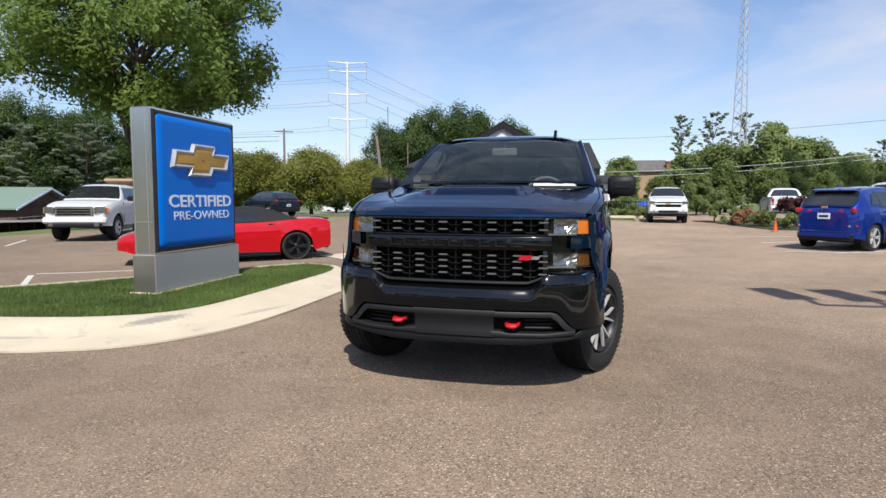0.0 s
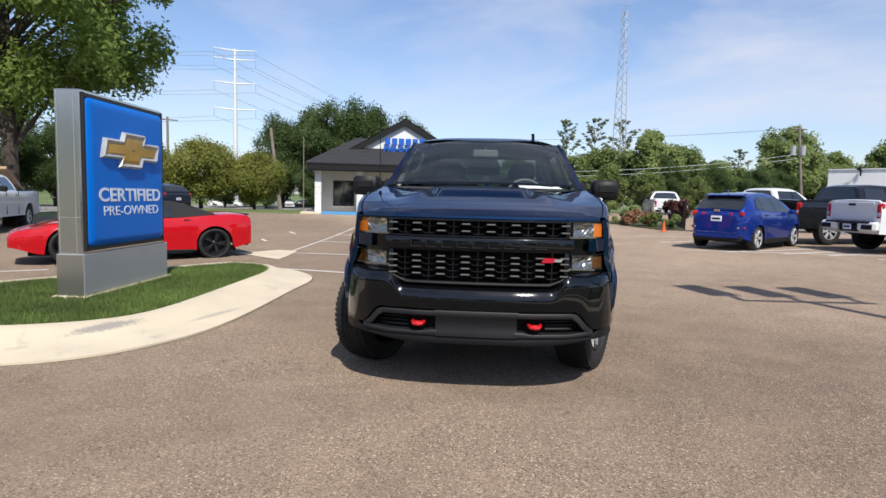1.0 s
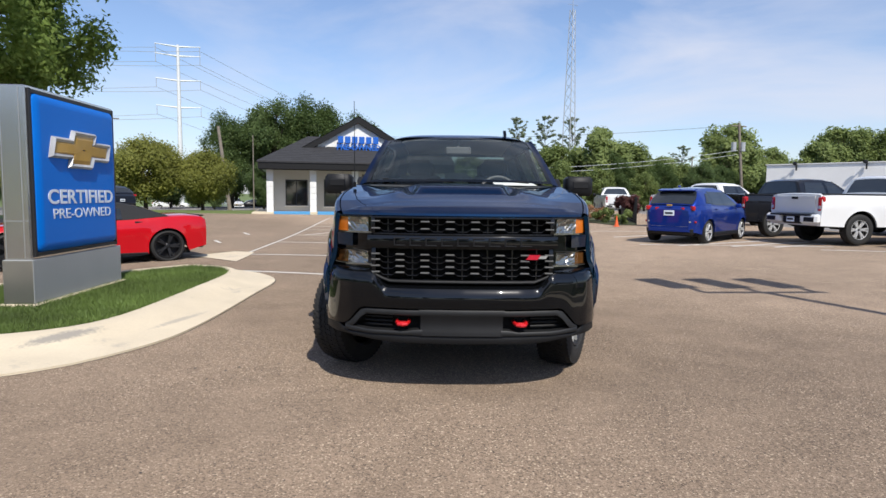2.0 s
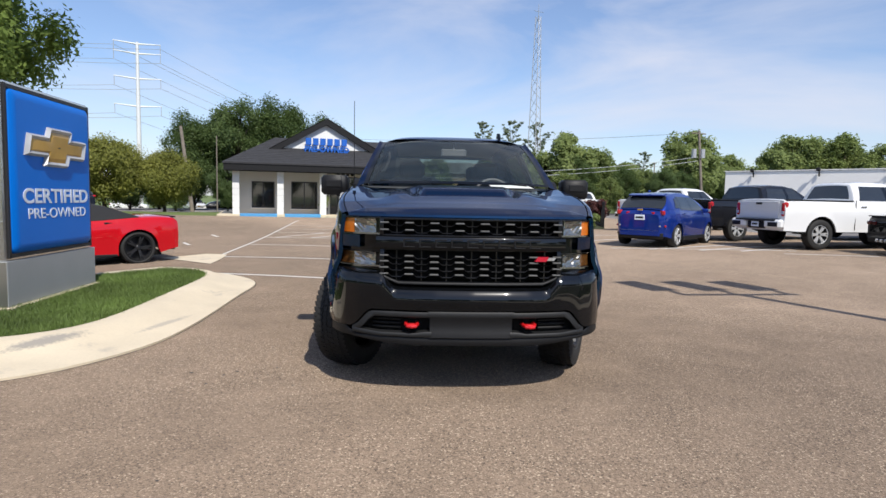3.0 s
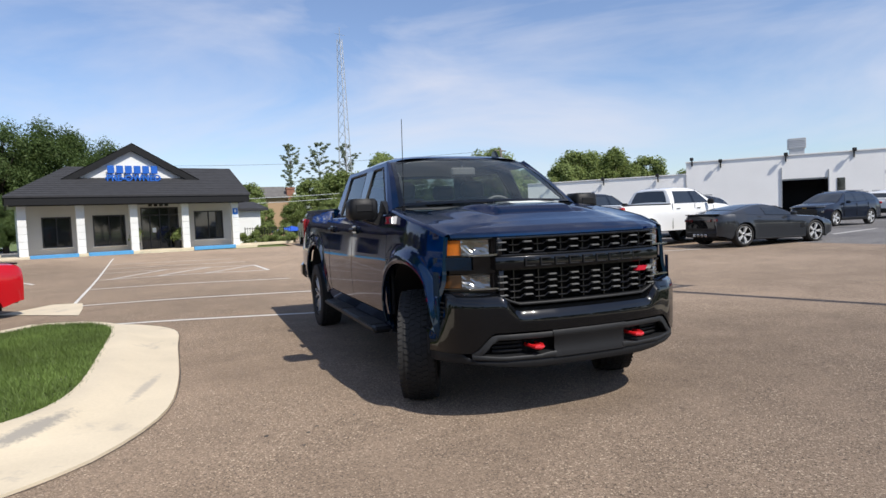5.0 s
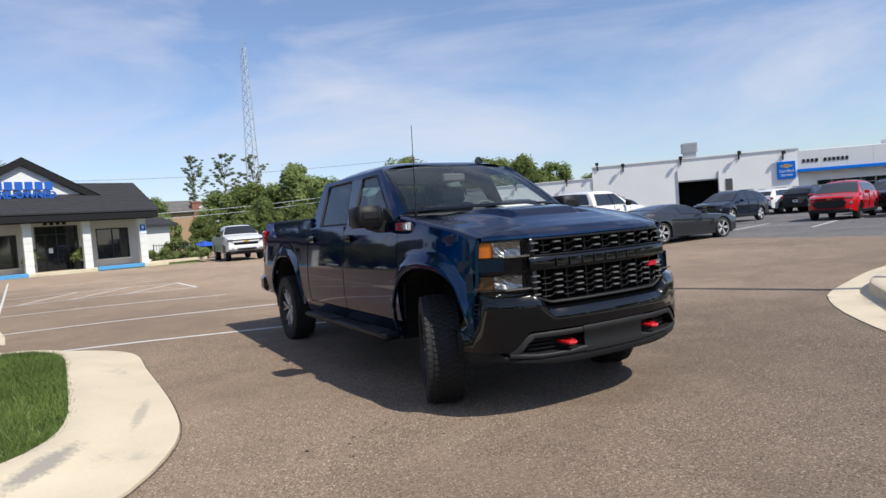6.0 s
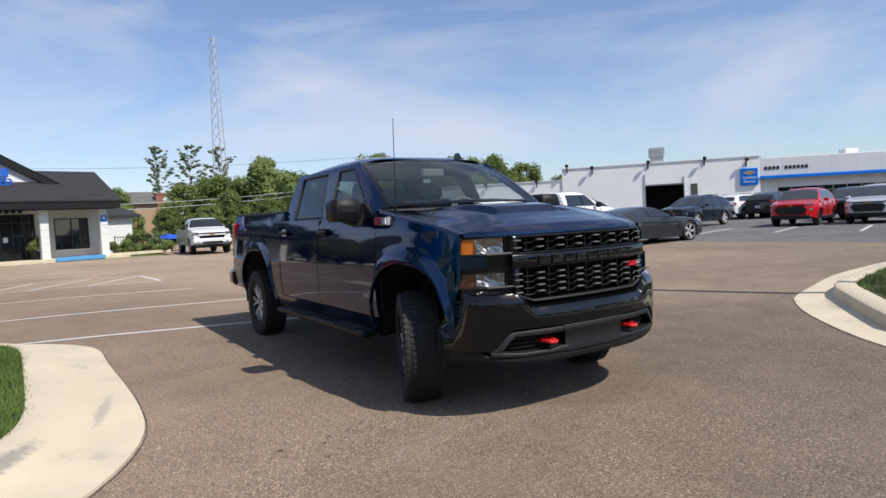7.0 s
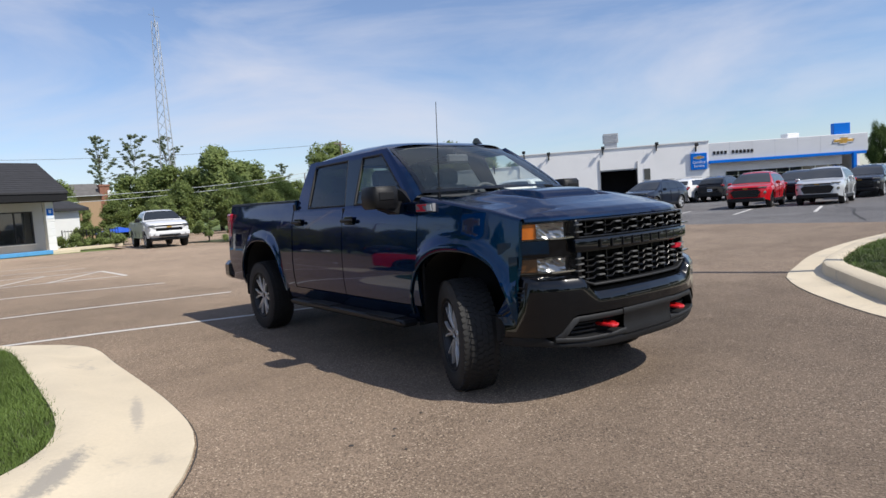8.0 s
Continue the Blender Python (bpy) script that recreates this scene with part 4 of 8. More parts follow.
part("roof", Shape().box((8.5, 7, SBT - 0.04), (16.6, 13.6, 0.12)).box((-7.45, 6, 4.28), (14.5, 11.4, 0.12)), GREY_BAND, serv, "flat roof")
part("coping", Shape().box((8.5, 0.12, SBT + 0.03), (17.1, 0.42, 0.08)).box((-7.45, 0.22, 4.38), (14.9, 0.42, 0.07)), METAL_WALL, serv)
bc = (SB0 + SB1) / 2
part("bay_interior", Shape().box((bc, 3.5, 1.9), (3.7, 0.1, 3.2)).box((SB0 - 0.1, 1.9, 1.9), (0.1, 3.2, 3.2)).box((SB1 + 0.1, 1.9, 1.9), (0.1, 3.2, 3.2)).box((bc, 1.9, SBZ + 0.08), (3.7, 3.2, 0.1)), ROOM_SHADE, serv, "bay interior with its shade painted near-black")
part("bay_door", Shape().box((bc, 0.2, SBZ - 0.05), (SB1 - SB0, 0.08, 0.14)), STEEL, serv, "rolled-up bay door edge")
part("window", Shape().box((11.63, -0.01, 2.80), (0.55, 0.06, 1.0)), DARK_GLASS, serv, "small dark window")
for c_, s_ in (((SB0 - 0.02, -0.05, 2.7), (0.07, 0.08, 3.4)), ((SB1 - 0.02, -0.05, 2.6), (0.07, 0.08, 2.9))):
    part("downpipe", Shape().box(c_, s_), STEEL, serv)
hv = part("roof_unit", Shape().box((8.65, 2.0, 6.45), (1.35, 1.4, 0.85), bev=0.03).box((8.65, 2.0, 5.75), (1.1, 1.2, 0.6)), STEEL, serv, "grey rooftop ventilation unit")
for k in range(5):
    part("louvre", Shape().box((8.65, 1.28, 6.15 + 0.14 * k), (1.2, 0.03, 0.03)), GREY_BAND, hv)
for ux, zt in ((0.5, 5.25), (2.8, 4.95), (7.75, 5.10), (12.5, 5.10), (15.9, 4.75), (-12.4, 4.05), (-7.3, 4.05), (-2.4, 4.05)):
    wl_ = Shape().box((ux, -0.20, zt + 0.22), (0.08, 0.40, 0.05)).box((ux, -0.40, zt + 0.36), (0.30, 0.20, 0.26), m=Matrix.Rotation(radians(-20), 3, 'X'), bev=0.04).box((ux, -0.05, zt), (0.10, 0.10, 0.45))
    part("wall_light", wl_, FASCIA, serv, "dark wall floodlight on a bracket")
bs = part("blue_sign", Shape().box((16.10, -0.10, 3.60), (1.38, 0.18, 1.48), bev=0.03), SIGN_BLUE, serv, "blue service sign on the white wall")
bezel(bs, 0.95, 0.32, pose(16.10, -0.195, 3.95, 90), 0.03, 0.03)
letters("lettering", "Certified", 0.33, 0.02, SIGN_WHITE, bs, pose(16.10, -0.205, 3.52, 90), 1.08)
letters("lettering", "Service", 0.33, 0.02, SIGN_WHITE, bs, pose(16.10, -0.205, 3.18, 90), 0.88)
ang2 = math.degrees(math.atan2(18 - 26.9, 60 - 49.2))
show = thing("showroom_building", "low showroom with a grey fascia, blue stripe and glass front", "building", pose(49.2, 26.9, 0, 0, 0, ang2))
part("fascia_band", Shape().box((7.1, 0.3, 4.37), (14.1, 0.6, 1.58), bev=0.03), GREY_BAND, show, "light grey metal fascia band")
for k in range(1, 7):
    part("panel_joint", Shape().box((2.0 * k, -0.004, 4.37), (0.012, 0.006, 1.54)), STEEL, show)
part("stripe", Shape().box((7.0, -0.04, 3.46), (13.8, 0.3, 0.25), bev=0.02), SIGN_BLUE, show, "blue stripe under the fascia")
part("wall", Shape().box((1.0, 1.2, 1.9), (2.0, 0.3, 3.4)).box((7.2, 1.2, 2.98), (10.6, 0.3, 0.84)).box((7.2, 1.2, 0.55), (10.6, 0.3, 0.6)).box((0.1, 6, 1.9), (0.3, 10, 3.4)).box((13.9, 6, 1.9), (0.3, 10, 3.4)).box((7, 11, 1.9), (14, 0.3, 3.4)), METAL_WALL, show, "white walls")
part("roof", Shape().box((7, 6, 5.0), (14, 11, 0.1)), GREY_BAND, show)
part("roof_box", Shape().box((8.9, 3.0, 5.45), (1.1, 1.2, 0.55), bev=0.03), METAL_WALL, show, "white rooftop box")
for k in range(9):
    u = 2.0 + k * 1.15
    wf = part("window_frame", Shape().box((u + 0.03, 1.1, 1.70), (0.08, 0.10, 1.75)).box((u + 0.58, 1.1, 2.15), (1.10, 0.10, 0.06)), ALU, show)
    part("pane", Shape().box((u + 0.60, 1.16, 1.70), (1.10, 0.02, 1.72)), DARK_GLASS, wf, "dark showroom glass")
part("interior_wall", Shape().box((7, 4, 1.9), (13, 0.1, 3.2)), ROOM_SHADE, show)
part("entry_portal", Shape().box((12.3, 0.9, 5.68), (1.45, 0.5, 1.06), bev=0.02), SIGN_BLUE, show, "blue entry portal top")
part("portal_post", Shape().box((12.75, -0.3, 2.5), (0.28, 0.3, 1.9)), SIGN_BLUE, show, "blue portal post")
for k in range(11):
    if k != 4:
        part("sign_block", Shape().box((0.62 + 0.335 * k, -0.03, 4.26), (0.20, 0.06, 0.28), bev=0.01), FASCIA, show, "dark letter-like block")
bezel(show, 1.95, 0.60, pose(12.0, -0.02, 4.58, 90), 0.05, 0.06)


# ---- wheels ----
def lerp_table(tab, v):
    if v <= tab[0][0]:
        return tab[0][1]
    for (a, fa_), (b, fb) in zip(tab, tab[1:]):
        if v <= b:
            return fa_ + (fb - fa_) * (v - a) / (b - a)
    return tab[-1][1]


def tyre_shape(R, W, rim, lugs=0):
    h = W / 2
    prof = [(-h * 0.72, rim), (-h * 0.96, rim + 0.02), (-h, rim + (R - rim) * 0.45), (-h * 0.97, R - 0.045), (-h * 0.86, R - 0.016), (-h * 0.6, R - 0.006), (0, R - 0.004),
            (h * 0.6, R - 0.006), (h * 0.86, R - 0.016), (h * 0.97, R - 0.045), (h, rim + (R - rim) * 0.45), (h * 0.96, rim + 0.02), (h * 0.72, rim)]
    s = Shape().lathe(prof, 48)
    return s


def tread_shape(R, W, lugs):
    s = Shape()
    h = W / 2
    for k in range(lugs):
        for j, (cx, wx, off) in enumerate(((-0.80, 0.20, 0.0), (-0.46, 0.24, 0.5), (-0.15, 0.20, 0.2), (0.15, 0.20, 0.7), (0.46, 0.24, 0.1), (0.80, 0.20, 0.6))):
            a = 2 * math.pi * (k + off) / lugs
            drop = 0.011 if j in (0, 5) else 0.0
            m = Matrix.Rotation(a, 3, 'X') @ Matrix.Rotation(0.3 * (1 if j % 2 else -1), 3, 'Z')
            c = Matrix.Rotation(a, 3, 'X') @ Vector((cx * h, 0, R - drop - 0.004))
            s.box(c, (wx * h * 1.15, 2 * math.pi * R / lugs * 0.72, 0.010), m=m)
    return s


def rim_shapes(R, W, spokes, split=0.0, wide=0.05, deep=0.035):
    """Barrel, face spokes and hub; the outer face looks along +x."""
    h = W / 2
    barrel = Shape().lathe([(h * 0.80, R), (h * 0.86, R * 0.985), (h * 0.80, R * 0.95), (h * 0.55, R * 0.90), (-h * 0.6, R * 0.88)], 40)
    back = Shape().lathe([(-0.01, R * 0.90), (-0.012, R * 0.3), (-0.012, 0.001)], 32)
    face = Shape()
    for k in range(spokes):
        for sg in ((-1, 1) if split else (0,)):
            a = 2 * math.pi * k / spokes
            r0, r1 = R * 0.20, R * 0.965
            p = []
            for t in (0.0, 0.45, 1.0):
                r = r0 + (r1 - r0) * t
                da = sg * split * (0.35 + 0.65 * t)
                w = wide * (1.15 - 0.35 * t) * (0.55 if split else 1.0)
                x = h * (0.60 + 0.12 * math.sin(t * 2.2))
                p.append((r, a + da, w, x))
            vs, fs = [], []
            for r, aa, w, x in p:
                c, s_ = math.cos(aa), math.sin(aa)
                for side, dx in ((-1, 0), (-0.7, 0.012), (0.7, 0.012), (1, 0), (1, -deep), (-1, -deep)):
                    vs.append((x + dx, r * c - side * w * s_, r * s_ + side * w * c))
            for i in range(2):
                for j in range(6):
                    q = (j + 1) % 6
                    fs.append((i * 6 + j, i * 6 + q, i * 6 + 6 + q, i * 6 + 6 + j))
            face.add(vs, fs)
    face.lathe([(h * 0.55, R * 0.24), (h * 0.62, R * 0.21), (h * 0.66, R * 0.14), (h * 0.62, R * 0.13)], 24)
    barrel.lathe([(h * 0.62, R * 0.13), (h * 0.64, R * 0.11), (h * 0.64, 0.001)], 20)
    lip = Shape().lathe([(h * 0.80, R * 0.998), (h * 0.90, R * 0.99), (h * 0.90, R * 0.965), (h * 0.78, R * 0.945)], 40)
    return barrel, back, face, lip


def wheel(parent, m, R, W, rimR, spokes, split, wide, face_mat, lugs=0, cache={}):
    """A wheel under a vehicle: tyre, rim and spokes."""
    key = (R, W, rimR, spokes, split, wide, face_mat.name, lugs)
    if key not in cache:
        b, k, f, l = rim_shapes(rimR, W, spokes, split, wide, 0.010 if lugs else 0.035)
        cache[key] = (tyre_shape(R, W, rimR).mesh("tyre", RUBBER, 30), b.mesh("rim_barrel", RIM_DARK, 40), k.mesh("brake_disc", RIM_DARK, 40), f.mesh("spokes", face_mat, 40), l.mesh("rim_lip", RIM_DARK if lugs else face_mat, 40), tread_shape(R, W, lugs).mesh("tread", RUBBER, 0) if lugs else None)
    hub = new("wheel", cache[key][1])
    hub.parent = parent
    hub.matrix_basis = m
    for nm, me in zip(("tyre", "brake_disc", "spokes", "rim_lip"), (cache[key][0], cache[key][2], cache[key][3], cache[key][4])):
        o = new(nm, me)
        o.parent = hub
    if lugs:
        # dark pockets between the split spokes, and the lug nuts
        if "pocket" not in cache:
            h, q = W / 2, rimR
            pk_ = Shape()
            prof = [(0.36, 0.05), (0.62, 0.115), (0.90, 0.125)]
            pk_.grid([[(h * (0.60 + 0.10 * math.sin((r - 0.2) * 2.8)) - 0.004, q * r * math.cos(w_ * sg_), q * r * math.sin(w_ * sg_)) for sg_ in (-1, -0.4, 0.4, 1)] for r, w_ in prof])
            cache["pocket"] = pk_.mesh("pocket", RIM_DARK, 30)
            cache["nut"] = Shape().tube([(h * 0.60, 0, 0), (h * 0.69, 0, 0)], q * 0.030, 6).mesh("lug_nut", RIM, 30)
        for k in range(6):
            o = new("spoke_pocket", cache["pocket"])
            o.parent, o.matrix_basis = hub, Matrix.Rotation(1.0472 * k, 4, 'X')
            o = new("lug_nut", cache["nut"])
            a_ = 1.0472 * k + 0.5236
            o.parent, o.matrix_basis = hub, Matrix.Translation((0, rimR * 0.185 * math.cos(a_), rimR * 0.185 * math.sin(a_)))
    if cache[key][5]:
        o = new("tread", cache[key][5])
        o.parent = hub
        tagged(o, "blocky off-road tread", kind="stuff")
    return hub


# ---- the blue crew-cab pickup ----
truck = thing("pickup_truck", "dark blue crew cab off-road pickup parked with wheels turned", "pickup truck", m=pose(0.046, 0, 0, 0, 0, 0.13))
FRONT = [(0, 0.035), (0.25, 0.042), (0.4, 0.058), (0.6, 0.098), (0.75, 0.155), (0.87, 0.245), (0.94, 0.345), (0.985, 0.48)]


def F(x):
    return lerp_table(FRONT, abs(x))


SIDE = [(0.44, 0.940), (0.54, 0.972), (0.60, 0.988), (0.66, 0.999), (0.72, 1.005), (0.79, 1.008), (0.86, 1.009), (0.93, 1.008), (1.00, 1.005), (1.07, 1.000), (1.14, 0.994), (1.21, 0.987), (1.28, 0.979), (1.36, 0.964), (1.46, 0.930), (1.55, 0.915)]


def W(z, y):
    return lerp_table(SIDE, z) - (0.045 + 0.050 * ss(0.80, 0.96, z)) * max(0.0, (0.95 - y) / 0.62) ** 2 - 0.02 * max(0.0, (y - 5.0) / 0.8) ** 2


def arch(y, yc, a, b, z0):
    t = abs(y - yc) / a
    return z0 + b * (1 - t ** 2.5) ** (1 / 2.5) if t < 1 else None


def side_panel(y0, y1, zb, zt, ny, nz, flare=None):
    """Body side between two heights on both flanks."""
    s = Shape()
    rows = []
    for i in range(ny + 1):
        y = y0 + (y1 - y0) * i / ny
        b, t = zb(y), zt(y)
        r = [(W(b, y) - 0.035, y, b + 0.004)]
        for j in range(nz + 1):
            z = b + (t - b) * (j / nz)
            x = W(z, y)
            if flare:
                fz = flare(y)
                if fz is not None:
                    x += 0.030 * math.exp(-((z - fz - 0.02) / 0.055) ** 2)
            r.append((x, y, z))
        rows.append(r)
    s.grid(rows)
    # returns on the cut ends
    for r, sg in ((rows[0], -1), (rows[-1], 1)):
        s.grid([[(p[0], p[1], p[2]) for p in r], [(p[0] - 0.03, p[1], p[2]) for p in r]])
    return s


fz = lambda y: lerp_table([(0.3, 1.222), (0.6, 1.305), (1.0, 1.376), (1.43, 1.436)], y)
fa1 = lambda y: arch(y, 0.93, 0.575, 0.63, 0.42)
ra1 = lambda y: arch(y, 4.63, 0.66, 0.67, 0.42)
# fender with the roll towards the bonnet
fd = side_panel(0.345, 1.362, lambda y: max(fa1(y) or 0.0, 0.60 if y < 0.7 else 0.50), fz, 48, 12, fa1)
tops = Shape()
tops.grid([[(W(fz(y), y) - d, y, fz(y) + e) for d, e in ((0, 0), (0.006, 0.010), (0.018, 0.017), (0.034, 0.019), (0.036, -0.02))] for y in [0.34 + 1.022 * k / 24 for k in range(25)]])
fd.add(tops.v, tops.f)
pair("fender", fd, BLUE_PAINT, truck, "dark blue metallic fenders")
for nm, yc, a, b, fn in (("front_arch_lip", 0.93, 0.575, 0.63, fa1), ("rear_arch_lip", 4.63, 0.66, 0.67, ra1)):
    s = Shape()
    pts = []
    for k in range(31):
        th = math.pi * k / 30
        c, sn = math.cos(th), math.sin(th)
        y, z = yc - a * (1 if c > 0 else -1) * abs(c) ** 0.8, 0.42 + b * abs(sn) ** 0.8
        if z > 0.5:
            pts.append((W(z, y) + 0.008, y, z))
    s.tube(pts, 0.012, 6)
    pair(nm, s, BLUE_PAINT, truck)
    s = Shape()
    s.grid([[(x, yc - (a - 0.005) * (1 if math.cos(t) > 0 else -1) * abs(math.cos(t)) ** 0.8, 0.42 + (b + 0.0) * abs(math.sin(t)) ** 0.8) for x in (0.45, 0.96 if nm[0] == "r" else 0.93)] for t in [math.pi * k / 24 for k in range(25)]])
    s.grid([[(0.45, yc - a * math.cos(t) * q, 0.42 + b * math.sin(t) * q) for q in (0.02, 1.0)] for t in [math.pi * k / 24 for k in range(25)]])
    pair("wheel_liner", s, UNDER, truck, "black wheel well liner")

belt = lambda y: 1.402
sill = lambda y: 0.60
dx0 = [(1.372, 2.575, "front_door"), (2.587, 3.688, "rear_door")]
for y0, y1, nm in dx0:
    def zb_door(y, nm=nm):
        r = ra1(y)
        return max(0.60, r + 0.02) if r else 0.60
    pair(nm, side_panel(y0, y1, zb_door, belt, 22, 10), BLUE_PAINT, truck, "dark blue door")
pair("rocker", side_panel(1.44, 3.93, lambda y: 0.46, lambda y: 0.592, 12, 3), BLUE_PAINT, truck)
bedz = lambda y: 1.506 + 0.012 * (y - 3.6)
pair("bed_side", side_panel(3.712, 5.80, lambda y: (ra1(y) if ra1(y) and ra1(y) > 0.50 else 0.56), bedz, 56, 10, ra1), BLUE_PAINT, truck, "dark blue bed sides")
s = Shape()
s.grid([[(W(bedz(y), y) - d, y, bedz(y) + e) for d, e in ((-0.004, -0.01), (0.0, 0.012), (0.05, 0.018), (0.09, 0.0), (0.09, -0.10))] for y in [3.712 + 2.088 * k / 10 for k in range(11)]])
pair("bed_rail", s, BLACK_TRIM, truck, "black bed rail caps")
# flat near-black lid closes the bed; its depth and shade are only colour
part("bed_cap", Shape().box((0, 4.7, 1.38), (1.66, 2.15, 0.04)), UNDER, truck, "near-black cap plate in place of the shaded load bed")
part("tailgate", Shape().box((0, 5.80, 1.13), (1.62, 0.07, 0.74), bev=0.02), BLUE_PAINT, truck)
pair("taillight", Shape().box((0.905, 5.735, 1.20), (0.15, 0.15, 0.46), bev=0.02), RED_LENS, truck, "red tail lamp")
part("rear_bumper", Shape().box((0, 5.90, 0.68), (2.02, 0.24, 0.24), bev=0.05).box((0, 5.86, 0.78), (1.5, 0.2, 0.06)), GLOSS_BLACK, truck, "black rear bumper")
# dark core that closes the body; near-black also stands for the underbody shadow
for c_, s_ in (((0, 1.0, 0.78), (1.10, 1.1, 0.62)), ((0, 2.55, 0.66), (1.80, 2.2, 0.44)), ((0, 4.6, 0.80), (1.10, 2.3, 0.50)), ((0, 3.74, 1.0), (1.7, 0.06, 0.9)), ((0, 2.9, 0.42), (1.2, 4.6, 0.12)), ((0, 1.0, 0.34), (1.5, 0.10, 0.10)), ((0, 4.72, 0.38), (1.5, 0.12, 0.12))):
    part("underbody_block", Shape().box(c_, s_), UNDER, truck, "near-black underbody block, its shade in the colour")

# bonnet
HP = [(0.0, 1.228), (0.003, 1.243), (0.030, 1.258), (0.10, 1.279), (0.25, 1.312), (0.50, 1.352), (0.80, 1.381), (1.10, 1.402), (1.40, 1.414)]


def hood_half(y):
    yy = max(0.34, y)
    return W(fz(yy), yy) - 0.042


def hood_z(u, y):
    """Height at u (-1 to 1 across) and y."""
    ax = abs(u)
    x = ax * hood_half(y)
    y0 = F(0.88 * u) + 0.078
    mid = lerp_table(HP, max(0.0, y - y0))
    edge = fz(y) + 0.016 if y > 0.5 else (min(mid, fz(max(0.34, y)) + 0.016) if y > 0.34 else mid)
    xr = 0.50 + 0.10 * ss(0.4, 1.35, y)
    dome = 0.034 * (1 - ss(xr - 0.08, xr + 0.16, x)) * ss(0.34, 0.85, y) * (1 - 0.45 * ss(1.0, 1.4, y))
    xs = 0.375 + 0.05 * ss(0.6, 1.2, y)
    dome += 0.030 * ss(0.64, 0.74, y) * (1 - 0.5 * ss(0.95, 1.35, y)) * (1 - ss(xs - 0.075, xs - 0.035 + 0.12 * ss(0.9, 1.3, y), x))
    rec = 0.036 * ss(0.56, 0.74, y) * (1 - ss(0.84, 1.12, y)) * math.exp(-((x - xs) / 0.035) ** 2) + 0.014 * math.exp(-((y - 0.635) / 0.03) ** 2) * (1 - ss(xs - 0.03, xs + 0.02, x))
    z = mid + (edge - mid) * ss(0.55, 1.0, ax)
    return z + dome - rec + 0.012 * (1 - ax ** 2) * ss(0.0, 0.12, y - y0)


hd = Shape()
rows = []
for i in range(91):
    f = i / 90
    r = []
    for j in range(121):
        u = -1 + 2 * j / 120
        y0 = F(0.88 * u) + 0.078
        y = y0 + (1.44 - 0.10 * (1 - u ** 2) - y0) * (f ** 1.3)
        r.append((u * hood_half(y), y, hood_z(u, y)))
    rows.append(r)
hd.grid(rows)
hd.grid([[(x, y + 0.014, z - 0.014) for x, y, z in rows[0]], [(x, y, z) for x, y, z in rows[0]]])
part("bonnet", hd, BLUE_PAINT, truck, "dark blue bonnet with a shallow scoop", smooth=28)
part("cowl", Shape().grid([[(x, 1.30 + 0.13 * (x / 0.85) ** 2, 1.452) for x in [-0.85 + 1.7 * k / 12 for k in range(13)]], [(x, 1.42 + 0.16 * (x / 0.85) ** 2, 1.462) for x in [-0.85 + 1.7 * k / 12 for k in range(13)]]]), BLACK_TRIM, truck, "black cowl panel")
part("engine_cover", Shape().box((0, 0.85, 1.06), (1.5, 1.0, 0.10)), UNDER, truck)
for sx in (-0.30, 0.36):
    part("wiper", Shape().tube([(sx + 0.25, 1.40, 1.484), (sx, 1.45, 1.502), (sx - 0.38, 1.48, 1.508)], 0.009, 5), BLACK_TRIM, truck)

# front face
def band(xs_, zt, zb, dy, th, steps=2):
    s = Shape()
    rows_ = []
    for x in xs_:
        t, b, y = zt(x), zb(x), F(x) + dy
        rows_.append([(x, y + th, t), (x, y + 0.004, t), (x, y, t - min(0.006, (t - b) * 0.3)), (x, y, b + min(0.006, (t - b) * 0.3)), (x, y + 0.004, b), (x, y + th, b)])
    s.grid(rows_, close=True)
    for r in (rows_[0], rows_[-1]):
        s.add(r, [tuple(range(6))])
    return s


def span(a, b, n):
    return [a + (b - a) * k / n for k in range(n + 1)]


BZT = lambda x: 0.765 + 0.10 * ss(0.50, 0.62, abs(x)) - 0.255 * ss(0.925, 0.945, abs(x))
BZB = lambda x: 0.602 - 0.13 * ss(0.66, 0.82, abs(x))
bp = Shape()
rows = []
for x in span(-0.985, 0.985, 80):
    t, b = BZT(x), BZB(x)
    h = t - b
    rows.append([(x, F(x) + 0.13, t + 0.004), (x, F(x) + 0.03, t), (x, F(x) - 0.015, t - 0.02), (x, F(x) - 0.04, t - 0.055), (x, F(x) - 0.045, t - 0.09), (x, F(x) - 0.042, b + h * 0.35), (x, F(x) - 0.034, b + 0.012), (x, F(x) + 0.02, b)])
bp.grid(rows)
bump = part("front_bumper", bp, GLOSS_BLACK, truck, "gloss black front bumper", smooth=30)
part("bumper_filler", band(span(-0.97, 0.97, 40), lambda x: 0.62, lambda x: 0.44, 0.075, 0.03), UNDER, bump)
sk = Shape()
sk.grid([[(x, F(x) + d, z) for d, z in ((0.05, 0.604), (-0.020, 0.604), (-0.027, 0.597), (-0.027, 0.566), (-0.020, 0.55), (-0.018, 0.49), (-0.026, 0.468), (-0.030, 0.432), (-0.022, 0.425), (0.05, 0.425))] for x in span(-0.275, 0.275, 10)])
part("skid_panel", sk, BLACK_TRIM, bump, "satin black skid panel", smooth=40)
part("skid_strip", band(span(-0.285, 0.285, 12), lambda x: 0.607, lambda x: 0.566, -0.031, 0.05), GREY_TRIM, bump, "satin grey strip over the skid panel")
